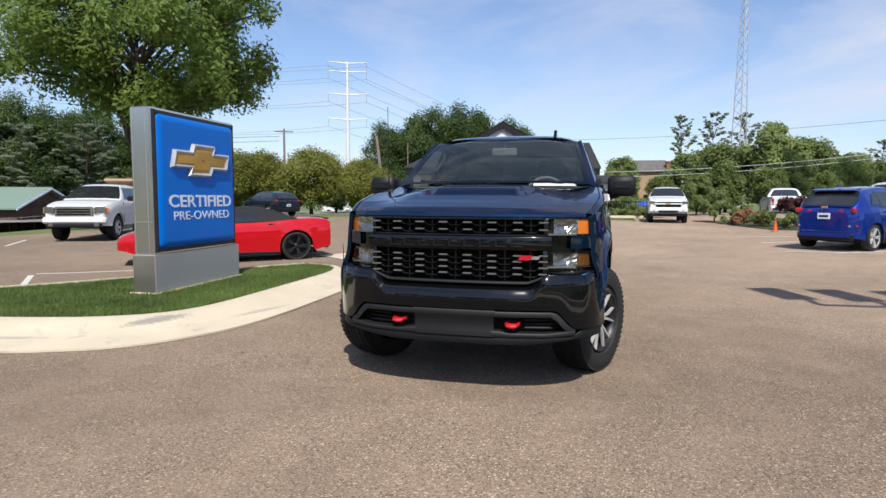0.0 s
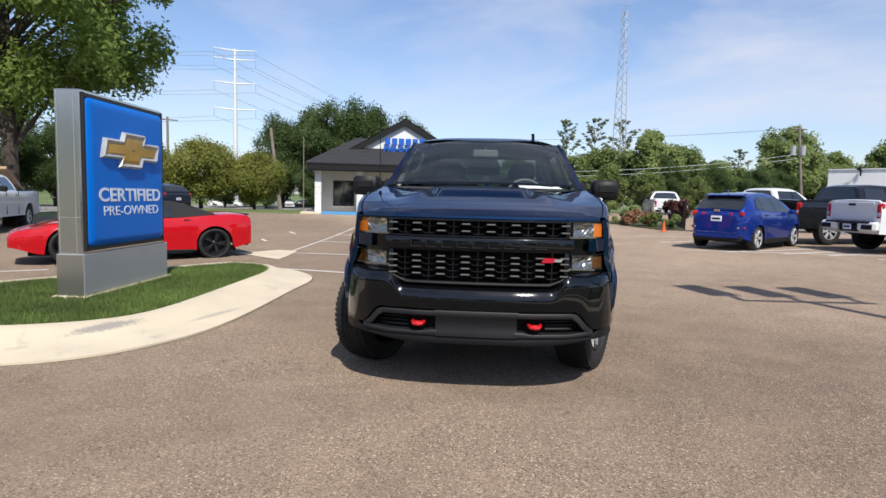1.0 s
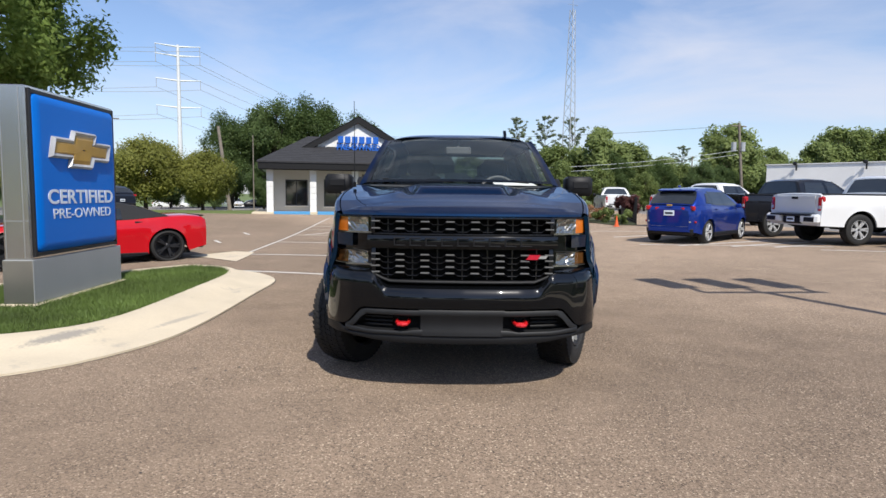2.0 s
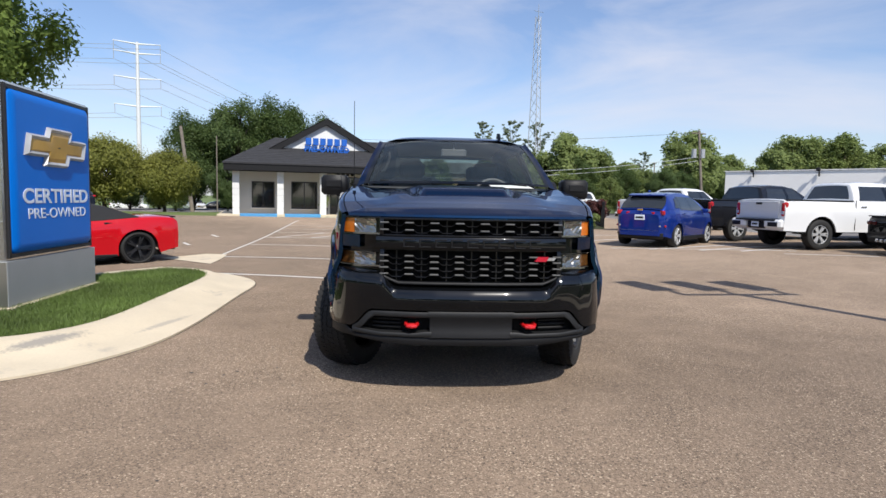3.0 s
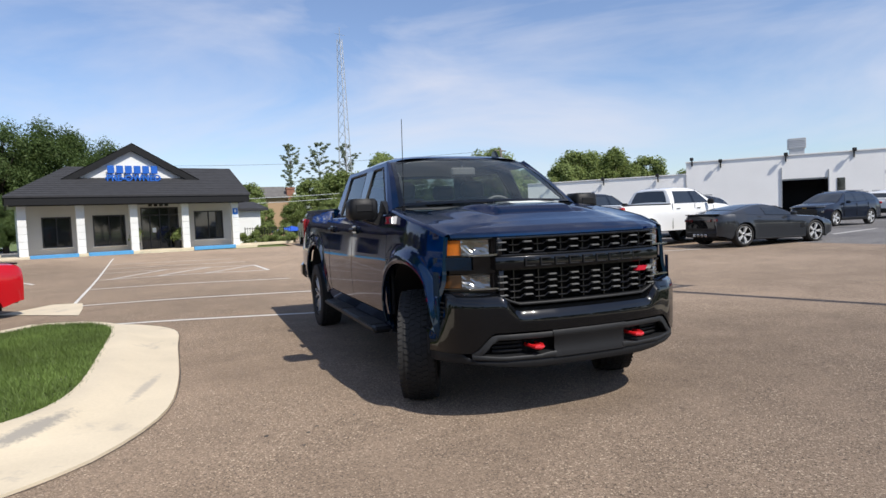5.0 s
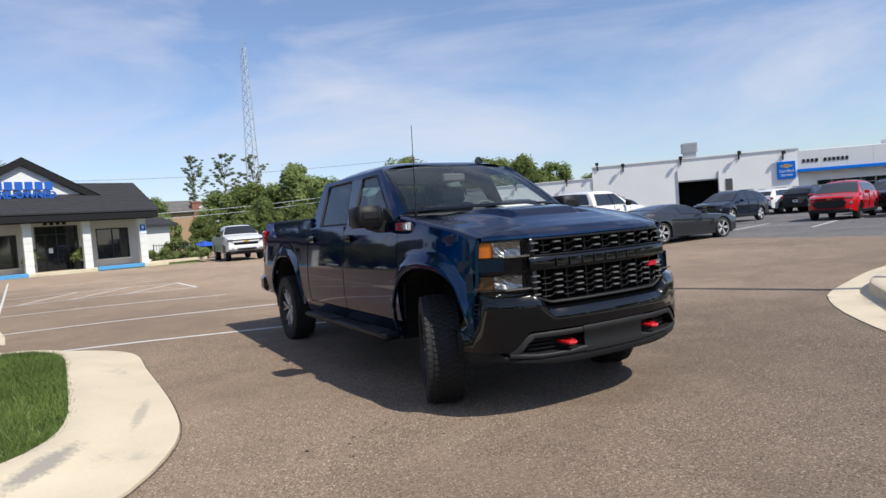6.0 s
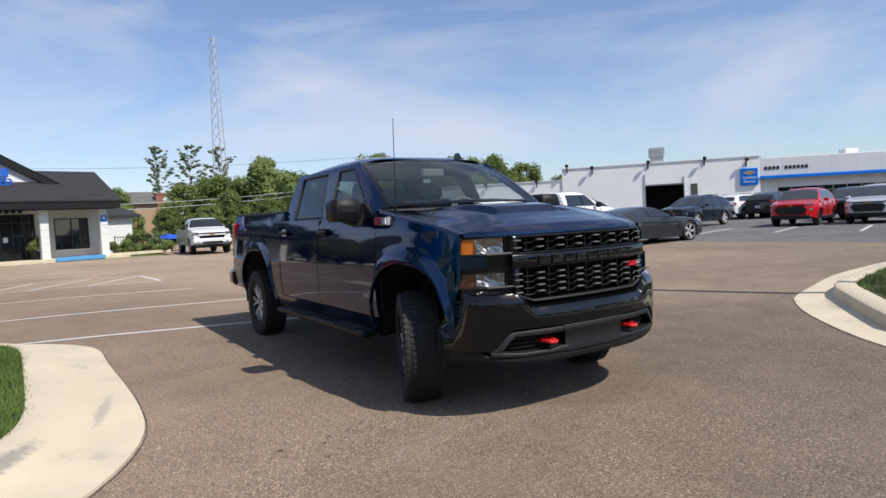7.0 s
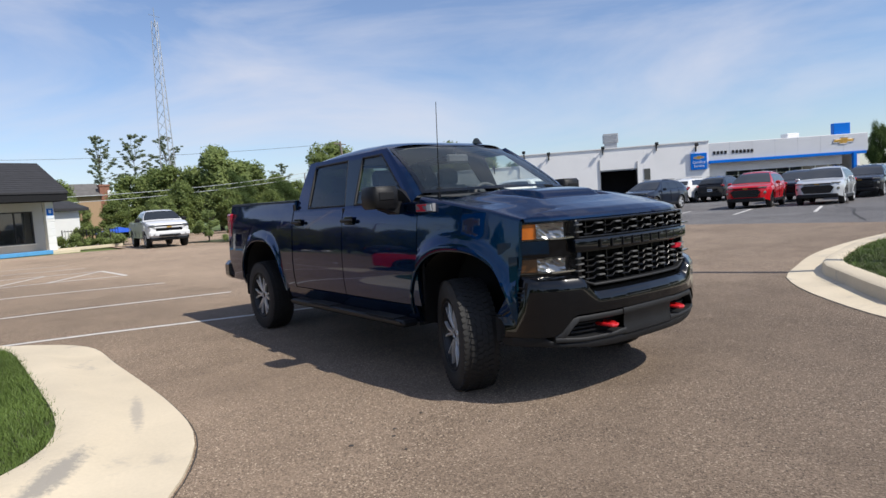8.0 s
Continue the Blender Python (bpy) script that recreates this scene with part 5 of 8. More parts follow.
for sg in (-1, 1):
    lo = Shape()
    a = band([sg * v for v in span(0.262, 0.80, 14)], lambda x: 0.600 - 0.115 * ss(0.66, 0.80, abs(x)) + 0.0, lambda x: 0.564 - 0.115 * ss(0.64, 0.78, abs(x)), -0.026, 0.06)
    lo.add(a.v, a.f)
    a = band([sg * v for v in span(0.262, 0.80, 16)], lambda x: 0.470 - 0.012 * ss(0.30, 0.38, abs(x)) + 0.015 * ss(0.6, 0.80, abs(x)), lambda x: 0.432 + 0.010 * ss(0.6, 0.80, abs(x)), -0.03, 0.08)
    lo.add(a.v, a.f)
    part("skid_frame", lo, GREY_TRIM, bump, "satin grey frame round the lower vents")
part("chin", band(span(-0.962, 0.962, 40), lambda x: 0.431 + 0.060 * ss(0.80, 0.84, abs(x)), lambda x: 0.375 + 0.045 * ss(0.4, 0.95, abs(x)), -0.016, 0.10), BLACK_TRIM, bump, "black lower valance")
for sg in (-1, 1):
    hk = Shape()
    hk.tube([(sg * 0.395 + dx * 0.85, F(0.38) + dy, 0.515 + dz) for dx, dy, dz in ((-0.045, 0.07, 0.0), (-0.045, -0.01, 0.0), (-0.03, -0.045, -0.004), (0.0, -0.055, -0.006), (0.03, -0.045, -0.004), (0.045, -0.01, 0.0), (0.045, 0.07, 0.0))], 0.013, 8)
    hk.box((sg * 0.395, F(0.38) - 0.015, 0.515), (0.075, 0.045, 0.014), bev=0.006)
    part("tow_hook", hk, RED_HOOK, bump, "red tow hook")
    vt = Shape()
    for k in range(3):
        a = band([sg * v for v in span(0.47, 0.66, 4)], lambda x, k=k: 0.548 - 0.028 * k, lambda x, k=k: 0.531 - 0.028 * k, 0.03 + 0.004 * k, 0.04)
        vt.add(a.v, a.f)
    part("vent_insert", vt, BLACK_TRIM, bump, "black louvred vent insert")
    for k in range(7):
        cv = Shape().box((sg * 0.922, 0.335, 0.625 + 0.030 * k), (0.03, 0.055, 0.010), m=Matrix.Rotation(sg * radians(-24), 3, 'Z'))
        part("corner_vent_slat", cv, BLACK_TRIM, bump)
    ac = Shape()
    ac.tube([(sg * 0.912, 0.290, 0.84), (sg * 0.922, 0.300, 0.62), (sg * 0.940, 0.355, 0.600), (sg * 0.955, 0.41, 0.600)], 0.011, 6)
    part("vent_frame", ac, GLOSS_BLACK, bump)

# grille
GX = 0.588
# near-black plate paints the shade seen between the slats
part("grille_backing", band(span(-0.62, 0.62, 16), lambda x: 1.215, lambda x: 0.775, 0.13, 0.02), UNDER, truck, "near-black plate for the shaded void behind the grille")
gb = Shape()
for zt_, zb_ in ((1.222, 1.208), (1.112, 1.098), (1.022, 1.008)):
    a = band(span(-0.60, 0.60, 16), lambda x, v=zt_: v, lambda x, v=zb_: v, 0.012, 0.08)
    gb.add(a.v, a.f)
for sg in (-1, 1):
    for xa, xb, zt_, zb_ in ((0.59, 0.615, 1.22, 1.10), (0.585, 0.612, 1.02, 0.83)):
        a = band([sg * xa, sg * xb], lambda x, v=zt_: v, lambda x, v=zb_: v, 0.012, 0.08)
        gb.add(a.v, a.f)
grille = part("grille", gb, GRILLE_BLACK, truck, "black hexagon bar grille")
# bright-edged lower rim that turns up at both ends
part("grille_rim", band(span(-0.585, 0.585, 24), lambda x: 0.796 + 0.040 * ss(0.50, 0.58, abs(x)), lambda x: 0.780 + 0.040 * ss(0.50, 0.58, abs(x)), 0.004, 0.09), GREY_TRIM, grille, "dark grey lower rim of the grille")
PER = 0.1675
NUB = Shape().box((0, 0, 0), (0.060, 0.028, 0.0105), bev=0.003).mesh("nub", GRILLE_EDGE)
for zr in (1.180, 1.132, 0.960, 0.921, 0.879, 0.837):
    sl_, nb = Shape(), []
    pts = []
    x = -GX
    for k in range(-3, 5):
        c = (k - 0.5) * PER
        pts += [(c - 0.052, -0.010), (c - 0.032, 0.006), (c + 0.032, 0.006), (c + 0.052, -0.010)]
        if abs(c) < 0.60:
            nb.append((c, F(c) + 0.022, zr + 0.010))
    pts = [p for p in pts if -GX <= p[0] <= GX]
    pts = [(-GX, pts[0][1])] + pts + [(GX, pts[-1][1])]
    rows = [[(x, F(x) + 0.075, zr + dz + 0.0045), (x, F(x) + 0.032, zr + dz + 0.0045), (x, F(x) + 0.028, zr + dz), (x, F(x) + 0.032, zr + dz - 0.0045), (x, F(x) + 0.075, zr + dz - 0.0045)] for x, dz in pts]
    sl_.grid(rows, close=True)
    slat = part("slat", sl_, GRILLE_BLACK, grille, smooth=20)
    for c_ in nb:
        o = new("nub", NUB)
        o.parent = grille
        o.location = c_
for k in range(-3, 4):
    for za, zb_ in ((1.112, 1.208), (0.80, 1.01)):
        part("divider", Shape().box((k * PER, F(k * PER) + 0.060, (za + zb_) / 2), (0.010, 0.03, zb_ - za)), GRILLE_BLACK, grille)
cb = part("cross_bar", band(span(-0.64, 0.64, 20), lambda x: 1.098, lambda x: 1.018, -0.012, 0.10), GLOSS_BLACK, truck, "gloss black grille cross bar")
for k in range(9):
    lb = Shape()
    c = -0.42 + 0.105 * k
    lb.box((c, F(c) - 0.015, 1.082), (0.078, 0.010, 0.008), bev=0.002).box((c, F(c) - 0.015, 1.034), (0.078, 0.010, 0.008), bev=0.002).box((c - 0.033, F(c) - 0.015, 1.058), (0.010, 0.010, 0.05), bev=0.002)
    part("embossed_block", lb, BLACK_TRIM, cb, "raised dark letter-like block")
bd = part("badge", Shape().prism([(0.425, 0.944), (0.500, 0.944), (0.520, 0.974), (0.445, 0.974)], "y", 0.062, 0.10), RED_BADGE, grille, "small red and silver badge")
part("badge_edge", Shape().prism([(0.495, 0.950), (0.558, 0.950), (0.570, 0.968), (0.508, 0.968)], "y", 0.076, 0.11), SILVER, bd)

# lamps
LP = [(0.605, 0.155), (0.68, 0.188), (0.745, 0.236), (0.800, 0.287), (0.872, 0.350), (0.915, 0.418), (0.932, 0.475)]


def lamp_strip(i0, i1, z0, z1, inset, lean=0.0):
    s = Shape()
    pts = LP[i0:i1 + 1]
    s.grid([[(x - inset * 0.6, y + inset + lean * (z - z0), z) for z in span(z0, z1, 3)] for x, y in pts])
    return s


for sg in (1, -1):
    for z0, z1, nm, top in ((1.104, 1.218, "headlight", True), (0.886, 0.988, "fog_light", False)):
        last = 6 if top else 5
        hs = lamp_strip(0, last, z0 - 0.006, z1 + 0.006, 0.07)
        for zz in (z0, z1):
            hs.grid([[(x - d * 0.6, y + d, zz) for d in (0.0, 0.075)] for x, y in LP[:last + 1]])
        hs.grid([[(LP[0][0] - 0.004, LP[0][1] + d, z) for z in (z0, z1)] for d in (0, 0.08)])
        sx = Matrix.Diagonal((sg, 1, 1, 1))
        lamp = part(nm, hs.move(sx), LAMP_DARK, truck, "clear headlamp with an amber marker" if top else "clear lower lamp with a dim amber marker")
        rf_ = Shape()
        rng_l = random.Random(17 if top else 29)
        rf_.grid([[(x, lerp_table(LP, x) + 0.012 + 0.035 * math.sin(math.pi * (k + 0.5) / 9.0) * (0.4 + 0.6 * math.sin(math.pi * j / 6)) + rng_l.uniform(-0.004, 0.004), z0 + 0.006 + (z1 - z0 - 0.012) * j / 6)
                   for j in range(7)] for k, x in enumerate(span(0.645, 0.798, 9))])
        rf_.box((0.70, 0.165, z0 + 0.010), (0.19, 0.03, 0.010), m=Matrix.Rotation(radians(14), 3, 'Z'))
        part("reflector", rf_.move(sx), LAMP_CHROME, lamp, "bright faceted reflector", smooth=0)
        part("marker", lamp_strip(3, last, z0 + 0.008, z1 - 0.008, 0.012).move(sx), AMBER if top else AMBER_DIM, lamp, "amber marker lens")
        ln = part("lens", lamp_strip(0, last, z0, z1, 0.0).move(sx), LENS, lamp, "clear lens cover")
        ln.visible_shadow = False
    # dark surround between the lamps and the blue bracket
    sr = Shape()
    sr.grid([[(x, y + 0.012, z) for z in (0.80, 0.884)] for x, y in LP[:6]]).grid([[(x, y + 0.012, z) for z in (0.990, 1.102)] for x, y in LP[:6]]).grid([[(LP[5][0] + 0.01, LP[5][1] + d, z) for z in (0.80, 0.98)] for d in (-0.06, 0.10)])
    part("lamp_surround", sr.move(Matrix.Diagonal((sg, 1, 1, 1))), GLOSS_BLACK, truck, "gloss black lamp surround")
    br = Shape()
    br.grid([[(x + 0.012, y - 0.012, z) for z in (1.015, 1.030, 1.088, 1.100)] for x, y in LP[2:]] + [[(0.955, 0.50, z) for z in (0.98, 1.02, 1.08, 1.09)]])
    br.grid([[(LP[2][0] + 0.012, LP[2][1] - 0.012, 1.015), (LP[2][0] + 0.012, LP[2][1] - 0.012, 1.100)], [(LP[2][0], LP[2][1] + 0.05, 1.015), (LP[2][0], LP[2][1] + 0.05, 1.100)]])
    part("lamp_bracket", br.move(Matrix.Diagonal((sg, 1, 1, 1))), BLUE_PAINT, truck)
    cn = Shape()
    cn.grid([[(0.945 + 0.02 * t, 0.33 + 0.06 * t, z) for z in (0.79, 0.90, 1.01)] for t in (0.0, 0.5, 1.0)])
    part("fender_corner", cn.move(Matrix.Diagonal((sg, 1, 1, 1))), BLUE_PAINT, truck)

# cab
WSB = lambda x: (1.355 + 0.135 * (x / 0.83) ** 2, 1.486 - 0.012 * (x / 0.83) ** 2)
WST = lambda x: (2.03 + 0.11 * (x / 0.69) ** 2, 1.928 - 0.030 * (x / 0.69) ** 2)


def ws(u, s_):
    xb, xt = 0.83 * u, 0.69 * u
    (yb, zb_), (yt, zt_) = WSB(xb), WST(xt)
    bow = 0.022 * 4 * s_ * (1 - s_)
    return (xb + (xt - xb) * s_, yb + (yt - yb) * s_ - bow, zb_ + (zt_ - zb_) * s_ + bow)


g_ = part("windshield", Shape().grid([[ws(u, s_) for u in span(-1, 1, 16)] for s_ in span(0, 1, 8)]), GLASS, truck, "clear windshield")
g_.visible_shadow = False
part("windshield_band", Shape().grid([[(p[0], p[1] - 0.002, p[2] + 0.002) for p in [ws(u, s_) for u in span(-1, 1, 16)]] for s_ in (0.955, 1.0)]).grid([[(p[0], p[1] - 0.002, p[2] + 0.002) for p in [ws(u, s_) for u in span(-1, 1, 16)]] for s_ in (0.0, 0.04)]), GLOSS_BLACK, truck)
pair("windshield_edge", Shape().grid([[(p[0], p[1] - 0.003, p[2] + 0.003) for p in (ws(u, s_) for u in (0.955, 1.0))] for s_ in span(0, 1, 8)]), GLOSS_BLACK, truck)


def sd(y, s_):
    return (0.925 - 0.185 * s_ - 0.010 * s_ * s_, y, 1.405 + 0.498 * s_)


C = [lambda s_: 1.50 + 0.63 * s_, lambda s_: 1.55 + 0.69 * s_, lambda s_: 2.43 + 0.08 * s_, lambda s_: 2.60 + 0.20 * s_, lambda s_: 3.40 + 0.09 * s_, lambda s_: 3.695 - 0.05 * s_ ** 3]
S = [0.0, 0.03, 0.25, 0.5, 0.72, 0.84, 0.90, 1.0]
fr_ = Shape()
for i in range(5):
    for j in range(len(S) - 1):
        if i in (1, 3) and 1 <= j <= 5:
            continue
        fr_.add([sd(C[i](S[j]), S[j]), sd(C[i + 1](S[j]), S[j]), sd(C[i + 1](S[j + 1]), S[j + 1]), sd(C[i](S[j + 1]), S[j + 1])], [(0, 1, 2, 3)])
fr_.grid([[ws(1, s_), ((ws(1, s_)[0] + sd(C[0](s_), s_)[0]) / 2 + 0.012, (ws(1, s_)[1] + C[0](s_)) / 2 - 0.010, (ws(1, s_)[2] + sd(0, s_)[2]) / 2 + 0.012), sd(C[0](s_), s_)] for s_ in span(0, 1, 8)])
fr_.grid([[(0.953, y, 1.400), (0.946, y, 1.411), (0.923, y, 1.410)] for y in span(1.38, 3.69, 6)])
fr_.grid([[sd(C[5](s_), s_), (sd(0, s_)[0] - 0.02, C[5](s_) + 0.025, sd(0, s_)[2]), (sd(0, s_)[0] - 0.07, C[5](s_) + 0.035, sd(0, s_)[2])] for s_ in span(0, 1, 8)])
# corner fillets of the two window openings
for i in (1, 3):
    for ca, cb, s0, s1 in ((C[i], 0.10, 0.90, 0.80), (C[i + 1], -0.10, 0.90, 0.80), (C[i + 1], -0.13, 0.03, 0.15), (C[i], 0.07, 0.03, 0.11)):
        if (ca is C[2] and i == 1) or (ca is C[3] and i == 3):
            continue
        corner = sd(ca(s0), s0)
        arc = [sd(ca(s0 + (s1 - s0) * (1 - math.sin(t))) + cb * (1 - math.cos(t)), s0 + (s1 - s0) * (1 - math.sin(t))) for t in span(0, math.pi / 2, 6)]
        for q0, q1 in zip(arc, arc[1:]):
            fr_.add([corner, q0, q1], [(0, 1, 2)])
pair("cab_frame", fr_, BLUE_PAINT, truck, "dark blue pillars and window frame", smooth=30)
for i, nm, gm in ((1, "front_window", GLASS), (3, "rear_window", GLASS_TINT)):
    p = Shape().grid([[(sd(0, s_)[0] - 0.012, C[i](s_) + (C[i + 1](s_) - C[i](s_)) * t, sd(0, s_)[2]) for t in span(0, 1, 4)] for s_ in span(0.03, 0.90, 4)])
    panes = pair(nm, p, gm, truck, "side window glass")
    for o in panes:
        o.visible_shadow = False
    sea = Shape()
    loop = [(C[i](s_), s_) for s_ in span(0.03, 0.90, 5)] + [(C[i](0.90) + (C[i + 1](0.90) - C[i](0.90)) * t, 0.90) for t in span(0, 1, 4)] + [(C[i + 1](s_), s_) for s_ in span(0.90, 0.03, 5)] + [(C[i + 1](0.03) + (C[i](0.03) - C[i + 1](0.03)) * t, 0.03) for t in span(0, 1, 4)]
    sea.tube([(sd(y, s_)[0] - 0.006, y, sd(y, s_)[2]) for y, s_ in loop], 0.012, 5)
    for o, q in zip(panes, (1, -1)):
        part("window_seal", Shape().add(sea.v, sea.f).move(Matrix.Diagonal((q, 1, 1, 1))), BLACK_TRIM, o)
pair("b_pillar", Shape().grid([[(sd(y, s_)[0] + 0.004, C[2](s_) + (C[3](s_) - C[2](s_)) * t, sd(y, s_)[2]) for t in (0.0, 1.0)] for s_ in (0.03, 0.5, 0.9)]), GLOSS_BLACK, truck, "black door pillar")
RFZ = [(2.02, 1.926), (2.15, 1.962), (2.4, 1.990), (2.8, 2.002), (3.2, 1.992), (3.5, 1.958), (3.64, 1.925), (3.70, 1.88)]
rfp = Shape()
rows = []
for k in range(19):
    t = k / 18
    r = []
    for u in span(-1, 1, 32):
        y0 = WST(0.69 * u)[0]
        y = y0 + (3.665 - y0) * t
        e = abs(u)
        half = 0.733 - 0.043 * max(0, 1 - t * 6)
        zr = lerp_table(RFZ, y)
        z = zr - (zr - 1.899) * e ** 6 - 0.012 * e * e
        r.append((half * u, y, z))
    rows.append(r)
rfp.grid(rows)
part("roof", rfp, BLUE_PAINT, truck, "dark blue roof", smooth=50)
part("headliner", Shape().grid([[(x * 0.9, y, z - 0.03) for x, y, z in r[2:-2]] for r in rows]), HEADLINER, truck, "grey headliner")
bw = Shape()
for sg in (1, -1):
    bw.prism([(sg * 0.62, 1.40), (sg * 0.900, 1.40), (sg * 0.715, 1.885), (sg * 0.60, 1.905)], "y", 3.68, 3.72)
bw.box((0, 3.70, 1.455), (1.24, 0.04, 0.11)).box((0, 3.68, 1.885), (1.3, 0.04, 0.08))
part("cab_back", bw, BLUE_PAINT, truck)
o = part("back_window", Shape().box((0, 3.70, 1.68), (1.24, 0.008, 0.37)), GLASS_BACK, truck, "lightly tinted rear window")
o.visible_shadow = False
ft = Shape().prism([(2.17, 1.925), (2.36, 1.95), (2.34, 1.97), (2.30, 2.022), (2.27, 2.026), (2.23, 1.985)], "x", 0.455, 0.485)
part("roof_antenna", ft, GLOSS_BLACK, truck, "black shark fin antenna")
part("mast_antenna", Shape().tube([(-0.885, 1.19, 1.43), (-0.885, 1.185, 1.47)], 0.014, 8).tube([(-0.885, 1.185, 1.46), (-0.885, 1.155, 2.14)], [0.004, 0.0025], 6), BLACK_TRIM, truck, "thin whip antenna")

for sg in (1, -1):
    sx = Matrix.Diagonal((sg, 1, 1, 1))
    mm = Shape().box((1.100, 1.69, 1.462), (0.235, 0.225, 0.178), bev=0.026)
    mir = part("door_mirror", mm.move(sx), BLACK_TRIM, truck, "black door mirror housing", smooth=60)
    part("mirror_cap", Shape().box((1.105, 1.588, 1.472), (0.160, 0.035, 0.085), bev=0.016).move(sx), BLACK_TRIM, mir)
    part("mirror_glass", Shape().box((1.10, 1.809, 1.462), (0.19, 0.006, 0.125)).move(sx), CHROME, mir, "mirror glass")
    part("mirror_arm", Shape().prism([(0.90, 1.29), (0.90, 1.43), (0.98, 1.42), (1.08, 1.40), (1.08, 1.365), (1.00, 1.335)], "y", 1.62, 1.78).move(sx), BLACK_TRIM, mir)
    part("mirror_sail", Shape().prism([(1.50, 1.405), (1.78, 1.405), (1.78, 1.44), (1.70, 1.53), (1.62, 1.50)], "x", 0.88, 0.925).move(sx), BLACK_TRIM, truck)
    for yy in (2.43, 3.52):
        hdn = Shape().box((1.018, yy, 1.285), (0.035, 0.20, 0.036), bev=0.014)
        hdl = part("door_handle", hdn.move(sx), BLACK_TRIM, truck, "black door handle")
        part("handle_cup", Shape().box((0.994, yy, 1.285), (0.012, 0.15, 0.075), bev=0.005).move(sx), GLOSS_BLACK, hdl)
    st = Shape().box((1.015, 2.57, 0.455), (0.155, 2.16, 0.055), bev=0.02)
    step = part("side_step", st.move(sx), BLACK_TRIM, truck, "black running board")
    for yy in (1.86, 2.98):
        pd = Shape().box((1.02, yy, 0.484), (0.13, 0.44, 0.008))
        pad = part("step_pad", pd.move(sx), RUBBER, step, "ribbed rubber pad")
    part("step_trim", Shape().box((1.095, 2.57, 0.468), (0.012, 2.1, 0.016)).move(sx), GREY_TRIM, step)
    for yy in (1.75, 2.6, 3.4):
        part("step_bracket", Shape().box((0.88, yy, 0.44), (0.20, 0.05, 0.04)).move(sx), UNDER, step)
    # slanted badge: a red chevron stroke pair and a silver block
    bx = 0.998

    def stroke(y0, y1, z0, z1, d, lean=0.018):
        q = [(y0, z0), (y1, z0), (y1 + lean, z1), (y0 + lean, z1)]
        x_ = [bx + d - 0.20 * max(0.0, z - 1.30) for _, z in q]
        return Shape().add([(x, y, z) for x, (y, z) in zip(x_, q)] + [(x - 0.03, y, z) for x, (y, z) in zip(x_, q)], [(0, 1, 2, 3), (0, 4, 5, 1), (1, 5, 6, 2), (2, 6, 7, 3), (3, 7, 4, 0)])
    bdg = part("fender_badge", stroke(1.13, 1.345, 1.332, 1.392, 0.006).move(sx), BADGE_GREY, truck, "red and silver fender badge", smooth=0)
    for y0_, y1_, z0_, z1_, ln_ in ((1.22, 1.335, 1.376, 1.388, 0.004), (1.22, 1.335, 1.336, 1.348, 0.004), (1.245, 1.285, 1.346, 1.378, -0.035 * sg)):
        part("badge_stroke", stroke(y0_, y1_, z0_, z1_, 0.012, ln_).move(sx), RED_BADGE, bdg, smooth=0)
    part("badge_block", stroke(1.145, 1.200, 1.338, 1.384, 0.012).move(sx), SILVER, bdg, smooth=0)
    # wheels: front pair steered
    for yw, steer in ((0.995, -24.0), (4.775, 0.0)):
        wheel(truck, pose(sg * 0.862, yw, 0.412, 0, 0, steer + (0 if sg > 0 else 180)), 0.412, 0.275, 0.256, 6, 0.23, 0.019, RIM, 58)
    part("mud_flap", Shape().box((0.86, 5.22, 0.52), (0.26, 0.02, 0.25)).move(sx), UNDER, truck)
    for c_, s_ in (((0.955, 2.581, 1.0), (0.02, 0.012, 0.80)), ((0.94, 3.70, 1.0), (0.02, 0.024, 0.95)), ((0.95, 1.367, 1.0), (0.02, 0.012, 0.80))):
        part("door_seam", Shape().box(c_, s_).move(sx), UNDER, truck)
    part("door_inner", Shape().box((0.89, 2.5, 1.16), (0.03, 2.2, 0.47)).move(sx), DASH, truck, "dark inner door trim")
    # seats
    for yy, nm in ((2.36, "front_seat"), (3.22, "rear_seat")):
        se = Shape().box((sg * 0.40, yy, 0.98), (0.52, 0.50, 0.16), bev=0.05).box((sg * 0.40, yy + 0.27, 1.28), (0.50, 0.13, 0.60), m=Matrix.Rotation(radians(-12), 3, 'X'), bev=0.05)
        seat = part(nm, se, FABRIC, truck, "black cloth seat")
        part("headrest", Shape().box((sg * 0.40, yy + 0.35, 1.66), (0.27, 0.10, 0.18), bev=0.04), FABRIC, seat)
part("dashboard", Shape().prism([(1.50, 1.440), (1.72, 1.462), (1.92, 1.42), (1.95, 1.15), (1.80, 0.95), (1.50, 0.95)], "x", -0.84, 0.84), DASH, truck, "black dashboard")
sw_ = Shape()
ring = [(0.40 + 0.185 * math.cos(a), 2.04 + 0.075 * math.sin(a), 1.38 + 0.175 * math.sin(a)) for a in [2 * math.pi * k / 28 for k in range(29)]]
sw_.tube(ring, 0.016, 8, cap=False).box((0.40, 2.03, 1.37), (0.34, 0.03, 0.05), bev=0.01).box((0.40, 2.02, 1.36), (0.14, 0.05, 0.11), bev=0.02)
part("steering_wheel", sw_, DASH, truck, "black steering wheel")
part("paper", Shape().grid([[(0.34, 1.56, 1.458), (0.72, 1.60, 1.462)], [(0.32, 1.76, 1.492), (0.68, 1.80, 1.496)]]), PAPER, truck, "white paper on the dashboard", smooth=0)
